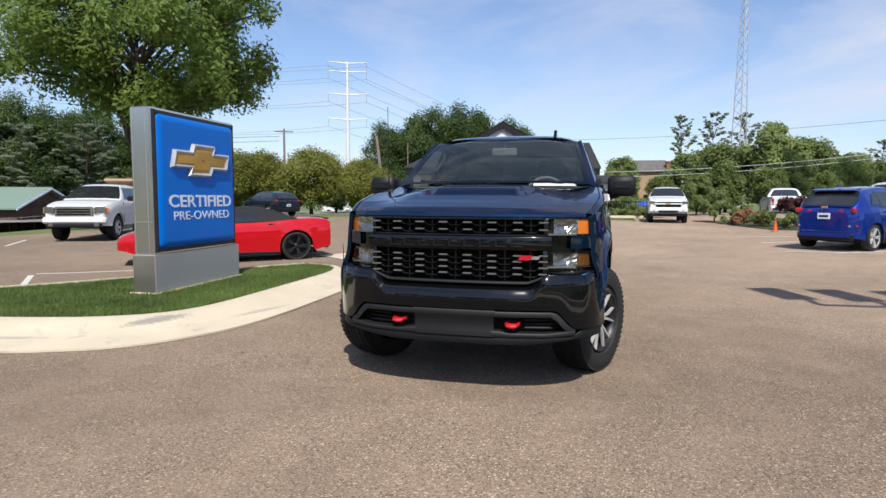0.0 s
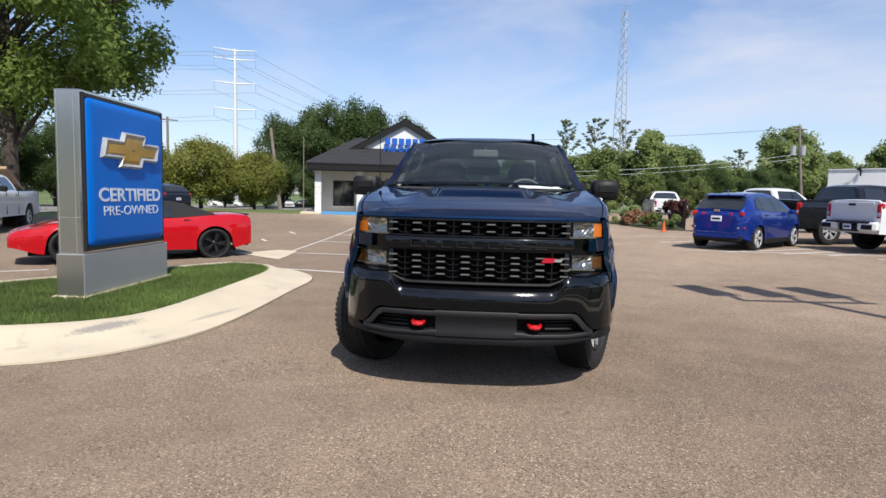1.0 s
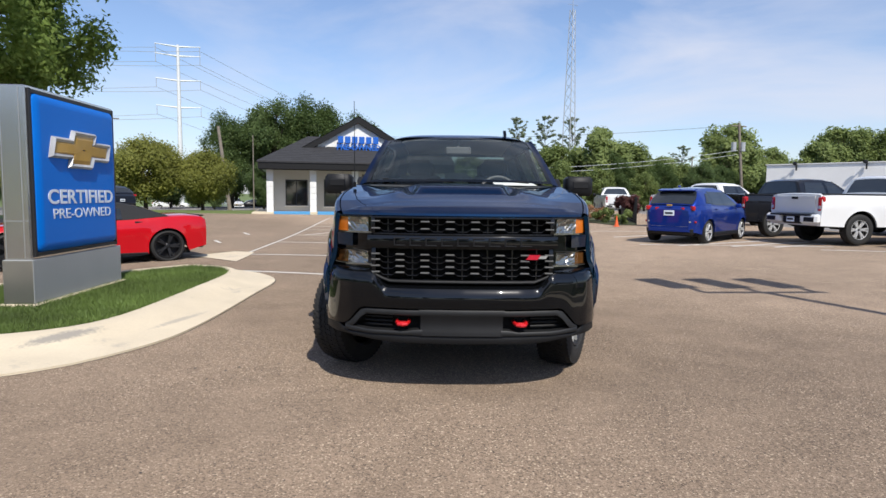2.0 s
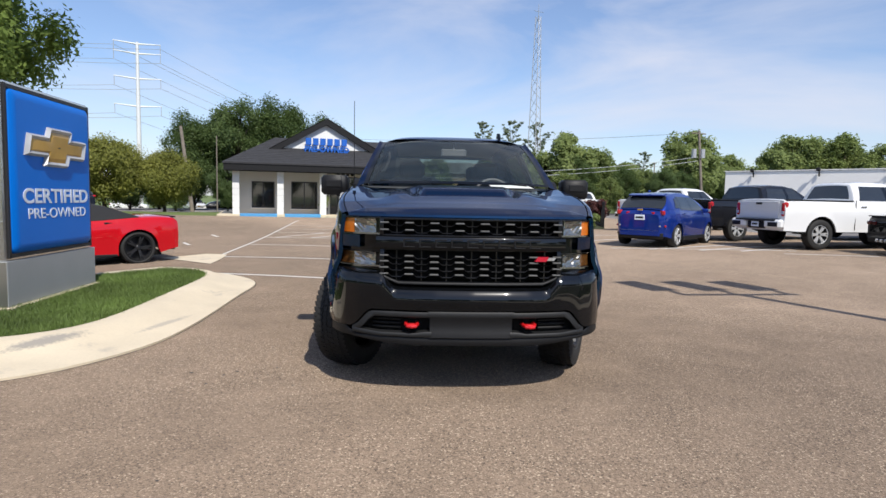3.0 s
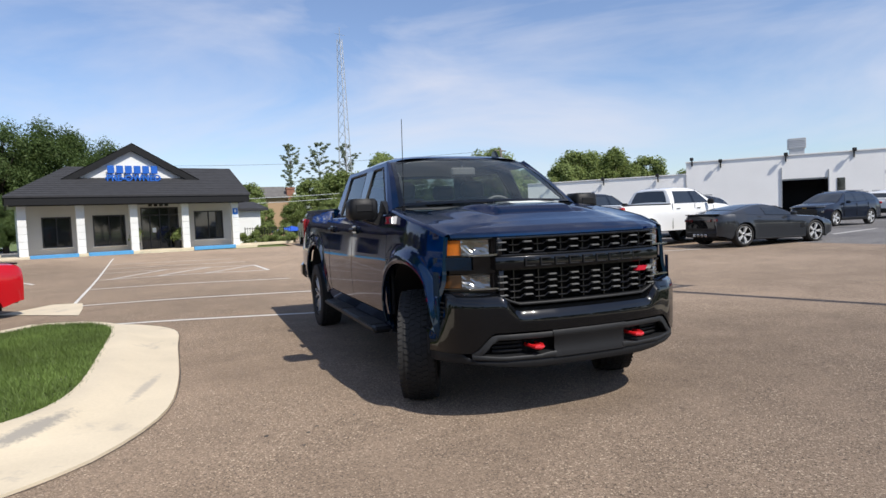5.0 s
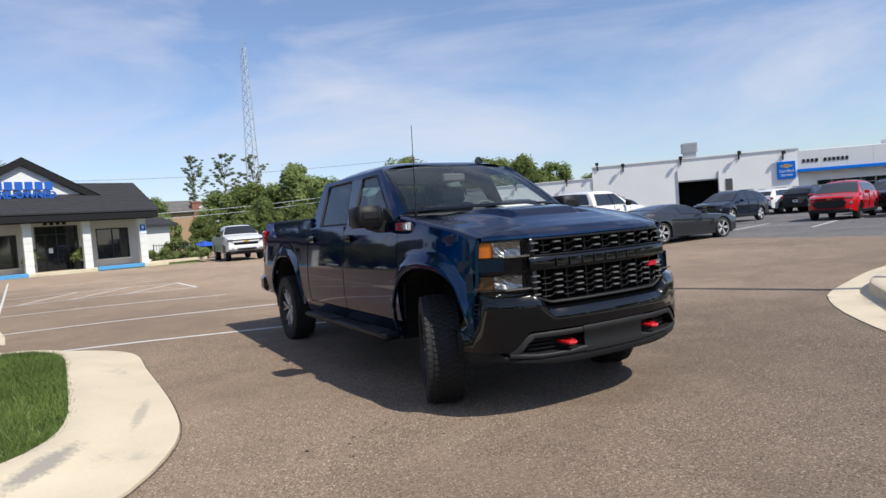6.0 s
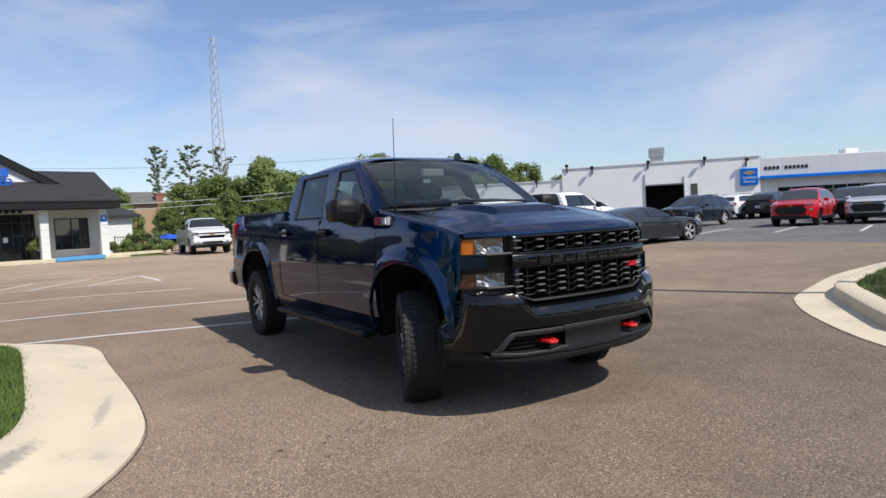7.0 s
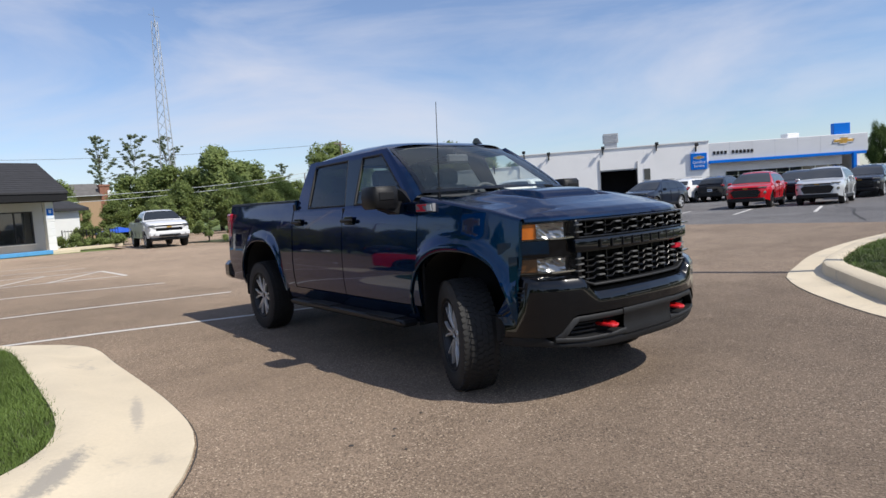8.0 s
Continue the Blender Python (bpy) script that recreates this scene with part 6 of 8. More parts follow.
part("rear_view_mirror", Shape().box((0.0, 2.03, 1.80), (0.25, 0.04, 0.08), bev=0.015).tube([(0, 2.05, 1.83), (0, 2.06, 1.90)], 0.012, 6), DASH, truck)
part("grab_handle", Shape().tube([(-0.70, 1.86, 1.60), (-0.66, 1.93, 1.62), (-0.62, 2.08, 1.75), (-0.63, 2.12, 1.80)], 0.013, 6), GREY_TRIM, truck, "grey grab handle")
part("cabin_floor", Shape().box((0, 2.5, 0.90), (1.7, 2.1, 0.04)), DASH, truck)


# ---- the other vehicles ----
def tab(t):
    return lambda v: lerp_table(t, v)


def vehicle(name, label, category, spec, m, body_mat, group="parked vehicles"):
    """A parked vehicle: lofted body with wheel arches, cabin, panes, lamps and wheels. Front at y = 0."""
    v = thing(name, label, category, m, group)
    L, Wd, sill_z, R = spec["L"], spec["W"] / 2, spec["sill"], spec["R"]
    yf, yr = spec["fo"], spec["fo"] + spec["wb"]
    top, plan = tab(spec["top"]), tab(spec["plan"])
    ar = R * spec.get("gap", 1.17)

    def low(y):
        for yc in (yf, yr):
            if abs(y - yc) < ar:
                z = R + math.sqrt(ar * ar - (y - yc) ** 2)
                if z > sill_z:
                    return z
        return sill_z + spec.get("kick", 0.12) * (ss(0.6, 0.0, y) + ss(L - 0.6, L, y))

    ys_ = sorted(set([0.0, 0.03, 0.08, 0.16, 0.28] + [L - k for k in (0.0, 0.03, 0.08, 0.16, 0.28)] + [0.28 + (L - 0.56) * k / 40 for k in range(41)]
                     + [yc + ar * math.sin(math.pi * k / 20) for yc in (yf, yr) for k in range(-10, 11)]))
    rows_ = []
    for y in ys_:
        w, t, b = Wd * plan(y), top(y), low(y)
        r = [(w - 0.10, y, b)]
        for q in (0.0, 0.12, 0.3, 0.5, 0.68, 0.82, 0.93, 1.0):
            z = b + (t - b) * q
            h = max(0.0, min(1.0, (z - sill_z) / max(0.05, t - sill_z)))
            x = w * (1 - 0.035 * (1 - h) ** 3 - 0.012 * math.sin(h * 6.0) - 0.075 * h ** 5)
            for yc in (yf, yr):
                if abs(y - yc) < ar * 1.12:
                    x += 0.018 * math.exp(-((math.hypot(y - yc, z - R) - ar) / 0.06) ** 2)
            r.append((x, y, z))
        xt = r[-1][0]
        r += [(xt * 0.93, y, t + 0.018), (xt * 0.75, y, t + 0.030), (xt * 0.4, y, t + 0.042), (0, y, t + 0.046)]
        rows_.append(r)
    b = Shape().grid(rows_)
    b.mirror()
    n = len(rows_[0])
    for r in (rows_[0], rows_[-1]):
        loop = r + [(-x, y, z) for x, y, z in reversed(r[:-1])]
        b.add(loop, [tuple(range(len(loop)))])
    part("body", b, body_mat, v, smooth=32)
    part("underbody", Shape().box((0, L / 2, sill_z + 0.02), (Wd * 1.5, L * 0.86, 0.10)).box((0, L / 2, (sill_z + 0.75) / 2 + 0.1), (Wd * 1.15, L * 0.80, 0.35)), UNDER, v)
    # cabin
    rt = spec["roof"]
    roof, ks = tab(rt), spec.get("tuck", 0.27)
    ya, yb = rt[0][0], rt[-1][0]
    zmax = max(p[1] for p in rt)

    def cab_pt(y, f):
        """A point on the cabin side: f = 0 at the belt, 1 at the roof edge."""
        bz = top(y) + 0.005
        wb_, wr = Wd * plan(y) * 0.925, Wd * plan(y) * 0.925 - ks
        z = bz + (zmax - 0.05 - bz) * f
        return (wb_ + (wr - wb_) * f + 0.03 * math.sin(math.pi * f), y, z)

    cr = []
    for y in sorted(set([ya + (yb - ya) * k / 40 for k in range(41)] + [p[0] for p in rt])):
        z, bz = roof(y), top(y)
        f = max(0.0, min(1.0, (z - 0.05 - bz) / max(0.05, zmax - 0.05 - bz)))
        r = [cab_pt(y, f * q) for q in (0, 0.25, 0.5, 0.75, 1.0)]
        xe = r[-1][0]
        zz = max(bz + 0.02, z)
        r += [(xe - 0.03, y, zz - 0.018), (xe - 0.10, y, zz), (xe * 0.5, y, zz + 0.018), (0, y, zz + 0.022)]
        cr.append(r)
    c = Shape().grid(cr).mirror()
    part("cabin", c, spec.get("cabin_mat", body_mat), v, spec.get("cabin_label", ""), smooth=35)
    for (y0a, y1a, y0b, y1b, fa_, fb) in spec["side_glass"]:
        for sg in (1, -1):
            p = Shape().grid([[(sg * (cab_pt(y0a + (y1a - y0a) * t + ((y0b - y0a) + ((y1b - y1a) - (y0b - y0a)) * t) * q, fa_ + (fb - fa_) * q)[0] + 0.010),
                                y0a + (y1a - y0a) * t + ((y0b - y0a) + ((y1b - y1a) - (y0b - y0a)) * t) * q,
                                cab_pt(y0a + (y1a - y0a) * t, fa_ + (fb - fa_) * q)[2]) for t in span(0, 1, 4)] for q in span(0, 1, 4)])
            part("side_window", p, DARK_GLASS, v)
    for ga, gb_ in zip(spec["side_glass"], spec["side_glass"][1:]):
        for sg in (1, -1):
            p = Shape().grid([[(sg * (cab_pt(y, ga[4] + (ga[5] - ga[4]) * q)[0] + 0.007), y, cab_pt(y, ga[4] + (ga[5] - ga[4]) * q)[2])
                               for y in (ga[1] + (ga[3] - ga[1]) * q - 0.01, gb_[0] + (gb_[2] - gb_[0]) * q + 0.01)] for q in span(0, 1, 4)])
            part("door_pillar", p, GLOSS_BLACK, v)
    for nm, y0, y1, mg in spec["glass"]:
        p = Shape()
        rr = []
        for y in span(y0, y1, 8):
            z, bz = roof(y), top(y)
            f = max(0.0, min(1.0, (z - 0.05 - bz) / max(0.05, zmax - 0.05 - bz)))
            xe = cab_pt(y, f)[0] - mg
            nz = 0.012
            rr.append([(xe * u, y, z + nz + 0.022 * (1 - u * u)) for u in span(-1, 1, 8)])
        part(nm, p.grid(rr), DARK_GLASS, v)
    for nm, ma, boxes, mir, lab in spec.get("extras", ()):
        for bx in boxes:
            for sg in ((1, -1) if mir else (1,)):
                cx, cy, cz, sx_, sy_, sz_ = bx[:6]
                rot = Matrix.Rotation(radians(sg * bx[6]), 3, 'Z') if len(bx) > 6 else Matrix.Identity(3)
                if len(bx) > 7:
                    rot = rot @ Matrix.Rotation(radians(bx[7]), 3, 'X')
                part(nm, Shape().box((sg * cx, cy, cz), (sx_, sy_, sz_), m=rot, bev=min(sx_, sy_, sz_) * 0.28), ma, v, lab)
    for yw in (yf, yr):
        for sg in (1, -1):
            wheel(v, pose(sg * (Wd - spec["tw"] / 2 - 0.025), yw, R, 0, 0, 0 if sg > 0 else 180), R, spec["tw"], R * spec.get("rim", 0.70), spec.get("spokes", 5), spec.get("split", 0.0), spec.get("wide", 0.055), spec.get("rim_mat", RIM))
            # arch void
            part("wheel_liner", Shape().grid([[(sg * x, yw - (ar - 0.01) * math.cos(t), R + (ar - 0.01) * math.sin(t)) for x in (Wd * 0.5, Wd * 0.955)] for t in [math.pi * k / 14 for k in range(15)]]), UNDER, v)
    return v


def at(spec, wx, wy, heading, wheel_ref):
    """Pose that sets a wheel's foot on the ground: wheel_ref is (side, axle), side -1 or 1 in the vehicle's own x, axle 'f' or 'r'."""
    sg, ax = wheel_ref
    ly = spec["fo"] + (spec["wb"] if ax == "r" else 0)
    rz = heading + 90
    off = Matrix.Rotation(radians(rz), 3, 'Z') @ Vector((sg * (spec["W"] / 2 - 0.12), ly, 0))
    ox, oy = wx - off.x, wy - off.y
    mid = Matrix.Rotation(radians(rz), 3, 'Z') @ Vector((0, spec["L"] / 2, 0))
    pts = []
    for s_ in (-1, 1):
        for l_ in (spec["fo"], spec["fo"] + spec["wb"]):
            q = Matrix.Rotation(radians(rz), 3, 'Z') @ Vector((s_ * spec["W"] * 0.42, l_, 0))
            pts.append(ground_z(ox + q.x, oy + q.y))
    return pose(ox, oy, sum(pts) / 4, 0, 0, rz)


def centred(spec, cx, cy, heading):
    rz = heading + 90
    o = Matrix.Rotation(radians(rz), 3, 'Z') @ Vector((0, spec["L"] / 2, 0))
    return pose(cx - o.x, cy - o.y, ground_z(cx, cy), 0, 0, rz)


def plate_bars(y, z):
    return [("plate", SIGN_WHITE, [(0, y, z, 0.30, 0.02, 0.15)], False, "white number plate"), ("plate_mark", FASCIA, [(0, y + (0.012 if y > 1 else -0.012), z, 0.22, 0.006, 0.05)], False, "")]


PK = dict(L=5.85, W=2.04, sill=0.50, R=0.425, fo=0.95, wb=3.72, tw=0.28, gap=1.20, kick=0.02,
          top=[(0, 1.10), (0.05, 1.16), (0.2, 1.20), (0.7, 1.30), (1.4, 1.36), (1.5, 1.37), (3.55, 1.36), (3.6, 1.34), (5.8, 1.36), (5.85, 1.34)],
          plan=[(0, 0.86), (0.05, 0.90), (0.2, 0.955), (0.5, 0.99), (1.0, 1.0), (5.3, 1.0), (5.85, 0.975)],
          roof=[(1.30, 1.35), (2.02, 1.85), (2.32, 1.91), (2.9, 1.925), (3.3, 1.90), (3.48, 1.84), (3.60, 1.36)], tuck=0.29,
          side_glass=[(1.66, 2.38, 2.06, 2.38, 0.05, 0.86), (2.50, 3.40, 2.50, 3.25, 0.05, 0.86)],
          glass=[("windshield", 1.38, 2.00, 0.05), ("back_window", 3.49, 3.585, 0.17)], split=0.15, spokes=6, wide=0.045, rim=0.62)
PK_REAR = [("tailgate", WHITE_PAINT, [(0, 5.86, 1.09, 1.52, 0.03, 0.48)], False, "tailgate panel"),
           ("tailgate_handle", BLACK_TRIM, [(0, 5.885, 1.27, 0.24, 0.02, 0.06)], False, "black tailgate handle"),
           ("taillight", RED_LENS, [(0.90, 5.79, 1.11, 0.17, 0.17, 0.42)], True, "red tail lamp"),
           ("reverse_lens", SILVER, [(0.905, 5.855, 1.02, 0.10, 0.05, 0.10)], True, "clear reversing lens"),
           ("rear_bumper", WHITE_PAINT, [(0.68, 5.93, 0.70, 0.62, 0.20, 0.26)], True, "bright rear bumper end"), ("bumper_insert", BLACK_TRIM, [(0.74, 6.03, 0.69, 0.36, 0.03, 0.12)], True, "black bumper corner insert"),
           ("bumper_step", BLACK_TRIM, [(0, 5.92, 0.80, 1.6, 0.22, 0.06), (0, 5.90, 0.66, 0.72, 0.12, 0.20)], False, "black bumper step"),
           ("bed_rail", BLACK_TRIM, [(0.92, 4.7, 1.375, 0.10, 2.2, 0.03)], True, "black bed rail cap")] + plate_bars(5.985, 0.68)
PK_MIRROR = [("door_mirror", BLACK_TRIM, [(1.13, 1.78, 1.42, 0.22, 0.14, 0.18)], True, "door mirror"), ("door_handle", CHROME, [(1.02, 2.26, 1.22, 0.03, 0.18, 0.035), (1.02, 3.30, 1.22, 0.03, 0.18, 0.035)], True, ""),
             ("door_gap", UNDER, [(1.000, 2.44, 0.98, 0.02, 0.012, 0.80), (1.000, 3.56, 0.98, 0.02, 0.016, 0.84), (1.0, 1.46, 0.95, 0.02, 0.012, 0.7)], True, "")]
PK_FRONT = [("grille", GRILLE_BLACK, [(0, 0.02, 0.98, 1.24, 0.10, 0.30)], False, "dark grille"), ("grille_bar", WHITE_PAINT, [(0, -0.035, 1.02, 1.36, 0.04, 0.07)], False, "white grille bar"),
            ("headlight", LAMP_CHROME, [(0.78, 0.06, 1.07, 0.34, 0.16, 0.17, 22)], True, "clear headlamp"), ("front_bumper", WHITE_PAINT, [(0, 0.02, 0.70, 1.92, 0.24, 0.28)], False, "painted front bumper"), ("air_dam", BLACK_TRIM, [(0, 0.10, 0.47, 1.84, 0.20, 0.22)], False, "black air dam"),
            ("lower_grille", BLACK_TRIM, [(0, -0.075, 0.62, 1.0, 0.10, 0.12)], False, ""), ("fog_light", LAMP_CHROME, [(0.72, -0.06, 0.66, 0.14, 0.08, 0.09)], True, ""), ("tow_eye", CHROME, [(0.42, -0.10, 0.60, 0.08, 0.06, 0.05)], True, ""),
            ("emblem", GOLD, [(0, -0.065, 1.03, 0.22, 0.02, 0.07)], False, "gold cross emblem")]
GMC_FRONT = [("grille", CHROME, [(0, 0.0, 0.98, 1.20, 0.12, 0.36)], False, "chrome framed grille"), ("grille_mesh", GRILLE_BLACK, [(0, -0.05, 1.06, 1.04, 0.05, 0.06), (0, -0.05, 0.98, 1.04, 0.05, 0.06), (0, -0.05, 0.90, 1.04, 0.05, 0.06)], False, "dark grille opening"),
             ("headlight", LAMP_CHROME, [(0.78, 0.05, 1.02, 0.36, 0.16, 0.26, 20)], True, "clear headlamp"), ("marker", AMBER, [(0.945, 0.16, 1.02, 0.06, 0.14, 0.20, 50)], True, "amber marker"),
             ("front_bumper", WHITE_PAINT, [(0, 0.02, 0.70, 1.96, 0.24, 0.22)], False, "painted front bumper"), ("lower_grille", BLACK_TRIM, [(0, -0.02, 0.53, 1.7, 0.18, 0.14)], False, "black lower valance"), ("fog_light", LAMP_CHROME, [(0.70, -0.10, 0.56, 0.16, 0.06, 0.12)], True, "")]


def pk(extra, **kw):
    return dict(PK, extras=PK_MIRROR + list(extra), **kw)


vehicle("white_pickup", "white crew cab pickup with red tail lamps parked in the lot", "pickup truck", pk(PK_REAR), at(PK, 11.03, 12.55, 9, (-1, "r")), WHITE_PAINT)
bl = [(n_, BLACK_PAINT if n_ == "tailgate" else CHROME if n_ == "rear_bumper" else m_, b_, i_, l_) for n_, m_, b_, i_, l_ in PK_REAR]
vehicle("black_pickup", "black crew cab pickup with a chrome bumper", "pickup truck", pk(bl), at(PK, 10.6, 16.1, 17, (-1, "r")), BLACK_PAINT)
vehicle("white_pickup", "white crew cab pickup facing the lot beside the hedge", "pickup truck", pk(PK_FRONT), centred(PK, 4.1, 33.0, -92), WHITE_PAINT)
gm = vehicle("white_pickup", "white older pickup with a chrome grille by the big tree", "pickup truck", pk(GMC_FRONT + PK_REAR, rim=0.62, split=0.0, spokes=6), at(PK, -15.4, 13.4, -67, (1, "f")), WHITE_PAINT)
for cx, cy, hd_ in ((11.2, 37.5, 84), (11.9, 23.7, 30)):
    vehicle("white_pickup", "white pickup parked behind the fence", "pickup truck", pk(PK_REAR), centred(PK, cx, cy, hd_), WHITE_PAINT, "pickups behind the fence")
vehicle("white_pickup", "white pickup far off on the street side", "pickup truck", pk(PK_FRONT), centred(PK, -29.6, 80.0, -60), WHITE_PAINT)
# tan board sticking out of the older pickup's bed
cm = gm.matrix_basis @ Matrix.Translation((0.15, 4.35, 1.75))
solo("cardboard_box", Shape().box((0, 0, 0), (1.1, 1.9, 0.10), m=Matrix.Rotation(radians(-24), 3, 'X'), bev=0.01), CARGO, "tan board leaning in the pickup bed", "board", m=cm)

VT = dict(L=4.50, W=1.88, sill=0.20, R=0.345, fo=0.98, wb=2.71, tw=0.28, gap=1.10, kick=0.13,
          top=[(0, 0.52), (0.05, 0.58), (0.3, 0.66), (0.7, 0.76), (1.0, 0.80), (1.5, 0.83), (2.0, 0.86), (3.0, 0.90), (3.6, 0.955), (4.1, 0.97), (4.40, 0.95), (4.5, 0.88)],
          plan=[(0, 0.62), (0.05, 0.72), (0.25, 0.88), (0.7, 0.965), (1.0, 0.985), (1.9, 0.955), (2.8, 0.965), (3.6, 1.0), (4.2, 0.985), (4.42, 0.93), (4.5, 0.88)],
          roof=[(1.55, 0.85), (2.25, 1.17), (2.6, 1.235), (2.95, 1.22), (3.3, 1.13), (3.75, 0.97)], tuck=0.30,
          side_glass=[(1.85, 2.85, 2.30, 2.85, 0.06, 0.80)], glass=[("windshield", 1.62, 2.22, 0.04), ("back_window", 3.20, 3.50, 0.16)], split=0.13, spokes=5, wide=0.04, rim=0.74)
VT_X = [("taillight", RED_LENS, [(0.62, 4.50, 0.80, 0.16, 0.05, 0.09), (0.40, 4.515, 0.80, 0.15, 0.05, 0.09)], True, "red tail lamp"), ("rear_panel", BLACK_TRIM, [(0, 4.47, 0.56, 1.30, 0.08, 0.20), (0, 4.44, 0.36, 1.35, 0.14, 0.18)], False, "black rear diffuser"),
        ("exhaust", CHROME, [(0.08, 4.52, 0.34, 0.11, 0.06, 0.09), (0.24, 4.52, 0.34, 0.11, 0.06, 0.09)], True, "exhaust tips"), ("door_mirror", None, [(1.0, 1.95, 0.93, 0.18, 0.12, 0.11)], True, "door mirror"),
        ("headlight", LAMP_CHROME, [(0.70, 0.42, 0.69, 0.14, 0.38, 0.03, -22, 12)], True, "clear headlamp"), ("side_vent", BLACK_TRIM, [(0.897, 1.50, 0.55, 0.03, 0.16, 0.14)], True, "black side vent"),
        ("skirt", BLACK_TRIM, [(0.90, 2.35, 0.21, 0.06, 1.9, 0.05)], True, ""), ("spoiler", BLACK_TRIM, [(0, 4.44, 0.975, 1.4, 0.10, 0.03)], False, ""), ("quarter_vent", BLACK_TRIM, [(0.868, 3.15, 0.845, 0.04, 0.16, 0.05)], True, "")]


def vt(mat_, **kw):
    return dict(VT, extras=[(n_, m_ or mat_, b_, i_, l_) for n_, m_, b_, i_, l_ in VT_X], **kw)


vehicle("red_sports_car", "bright red convertible with a black soft top and black wheels", "sports car", vt(RED_PAINT, cabin_mat=SOFT_TOP, cabin_label="black fabric soft top", rim_mat=RIM_DARK), at(VT, -5.95, 8.78, 219, (1, "r")), RED_PAINT)
gv = vt(GREY_PAINT)
gv.update(roof=[(1.55, 0.85), (2.25, 1.17), (2.6, 1.235), (2.95, 1.225), (3.4, 1.16), (3.9, 1.06), (4.3, 0.97)], glass=[("windshield", 1.62, 2.22, 0.04), ("back_window", 3.05, 3.85, 0.16)], plan=[(0, 0.62), (0.05, 0.72), (0.25, 0.88), (0.7, 0.965), (1.0, 0.985), (1.9, 0.955), (2.8, 0.965), (3.6, 1.0), (4.0, 0.985), (4.25, 0.93), (4.42, 0.84), (4.5, 0.72)])
gv["extras"] = [(n_, DARK_LENS if n_ == "taillight" else m_, b_, i_, "smoked tail lamp" if n_ == "taillight" else l_) for n_, m_, b_, i_, l_ in gv["extras"]] + [("rear_fascia", GLOSS_BLACK, [(0, 4.465, 0.69, 1.22, 0.09, 0.30)], False, "gloss black rear fascia")]
vehicle("grey_sports_car", "dark grey sports coupe with bright alloy wheels", "sports car", gv, at(VT, 12.55, 10.2, -4, (-1, "r")), GREY_PAINT)

HB = dict(L=4.17, W=1.765, sill=0.24, R=0.335, fo=0.82, wb=2.60, tw=0.22, gap=1.12, kick=0.10,
          top=[(0, 0.68), (0.05, 0.78), (0.2, 0.88), (0.6, 0.99), (0.9, 1.03), (1.1, 1.04), (2.6, 1.05), (3.4, 1.09), (3.9, 1.10), (4.08, 1.04), (4.17, 0.92)],
          plan=[(0, 0.68), (0.05, 0.77), (0.25, 0.91), (0.7, 1.0), (3.3, 1.0), (3.65, 0.97), (3.9, 0.90), (4.05, 0.82), (4.13, 0.75), (4.17, 0.66)],
          roof=[(0.75, 1.03), (1.40, 1.36), (1.85, 1.54), (2.2, 1.595), (2.6, 1.595), (3.1, 1.565), (3.5, 1.515), (3.66, 1.475), (4.09, 1.085)], tuck=0.30,
          side_glass=[(1.25, 2.26, 1.78, 2.26, 0.05, 0.86), (2.36, 3.14, 2.36, 3.04, 0.05, 0.86), (3.20, 3.55, 3.11, 3.32, 0.10, 0.72)],
          glass=[("windshield", 0.85, 1.80, 0.05), ("hatch_window", 3.68, 4.07, 0.045)], split=0.12, spokes=5, wide=0.045, rim=0.74)
HB_X = [("taillight", RED_LENS, [(0.555, 4.03, 1.00, 0.40, 0.10, 0.13, 38), (0.34, 4.115, 0.975, 0.18, 0.06, 0.09, 22)], True, "red tail lamp"), ("rear_bumper", BLACK_TRIM, [(0, 4.05, 0.36, 1.36, 0.20, 0.22)], False, "dark lower rear bumper"), ("bumper_trim", SILVER, [(0, 4.155, 0.49, 1.10, 0.03, 0.02)], False, "bright trim strip"),
        ("reflector", SILVER, [(0.52, 4.12, 0.62, 0.22, 0.05, 0.05, 24)], True, ""), ("fog_reflector", RED_LENS, [(0.68, 4.03, 0.62, 0.16, 0.06, 0.06, 40)], True, ""), ("spoiler", BOLT_PAINT, [(0, 3.68, 1.520, 1.06, 0.26, 0.035, 0, -10)], False, "roof spoiler"),
        ("emblem", GOLD, [(0, 4.165, 1.08, 0.16, 0.03, 0.05)], False, "gold cross emblem"), ("door_mirror", BOLT_PAINT, [(0.94, 1.42, 1.07, 0.16, 0.11, 0.12)], True, "door mirror"), ("door_handle", BOLT_PAINT, [(0.885, 2.15, 0.98, 0.03, 0.16, 0.03), (0.885, 3.0, 0.98, 0.03, 0.16, 0.03)], True, ""),
        ("sill", BLACK_TRIM, [(0.85, 2.12, 0.27, 0.06, 1.85, 0.12)], True, "black sill"), ("roof_fin", BOLT_PAINT, [(0, 3.55, 1.62, 0.04, 0.14, 0.06)], False, "")] + plate_bars(4.175, 0.86)
vehicle("blue_hatchback", "bright blue compact hatchback seen from behind", "hatchback", dict(HB, extras=HB_X), at(HB, 7.3, 13.38, 46, (-1, "r")), BOLT_PAINT)

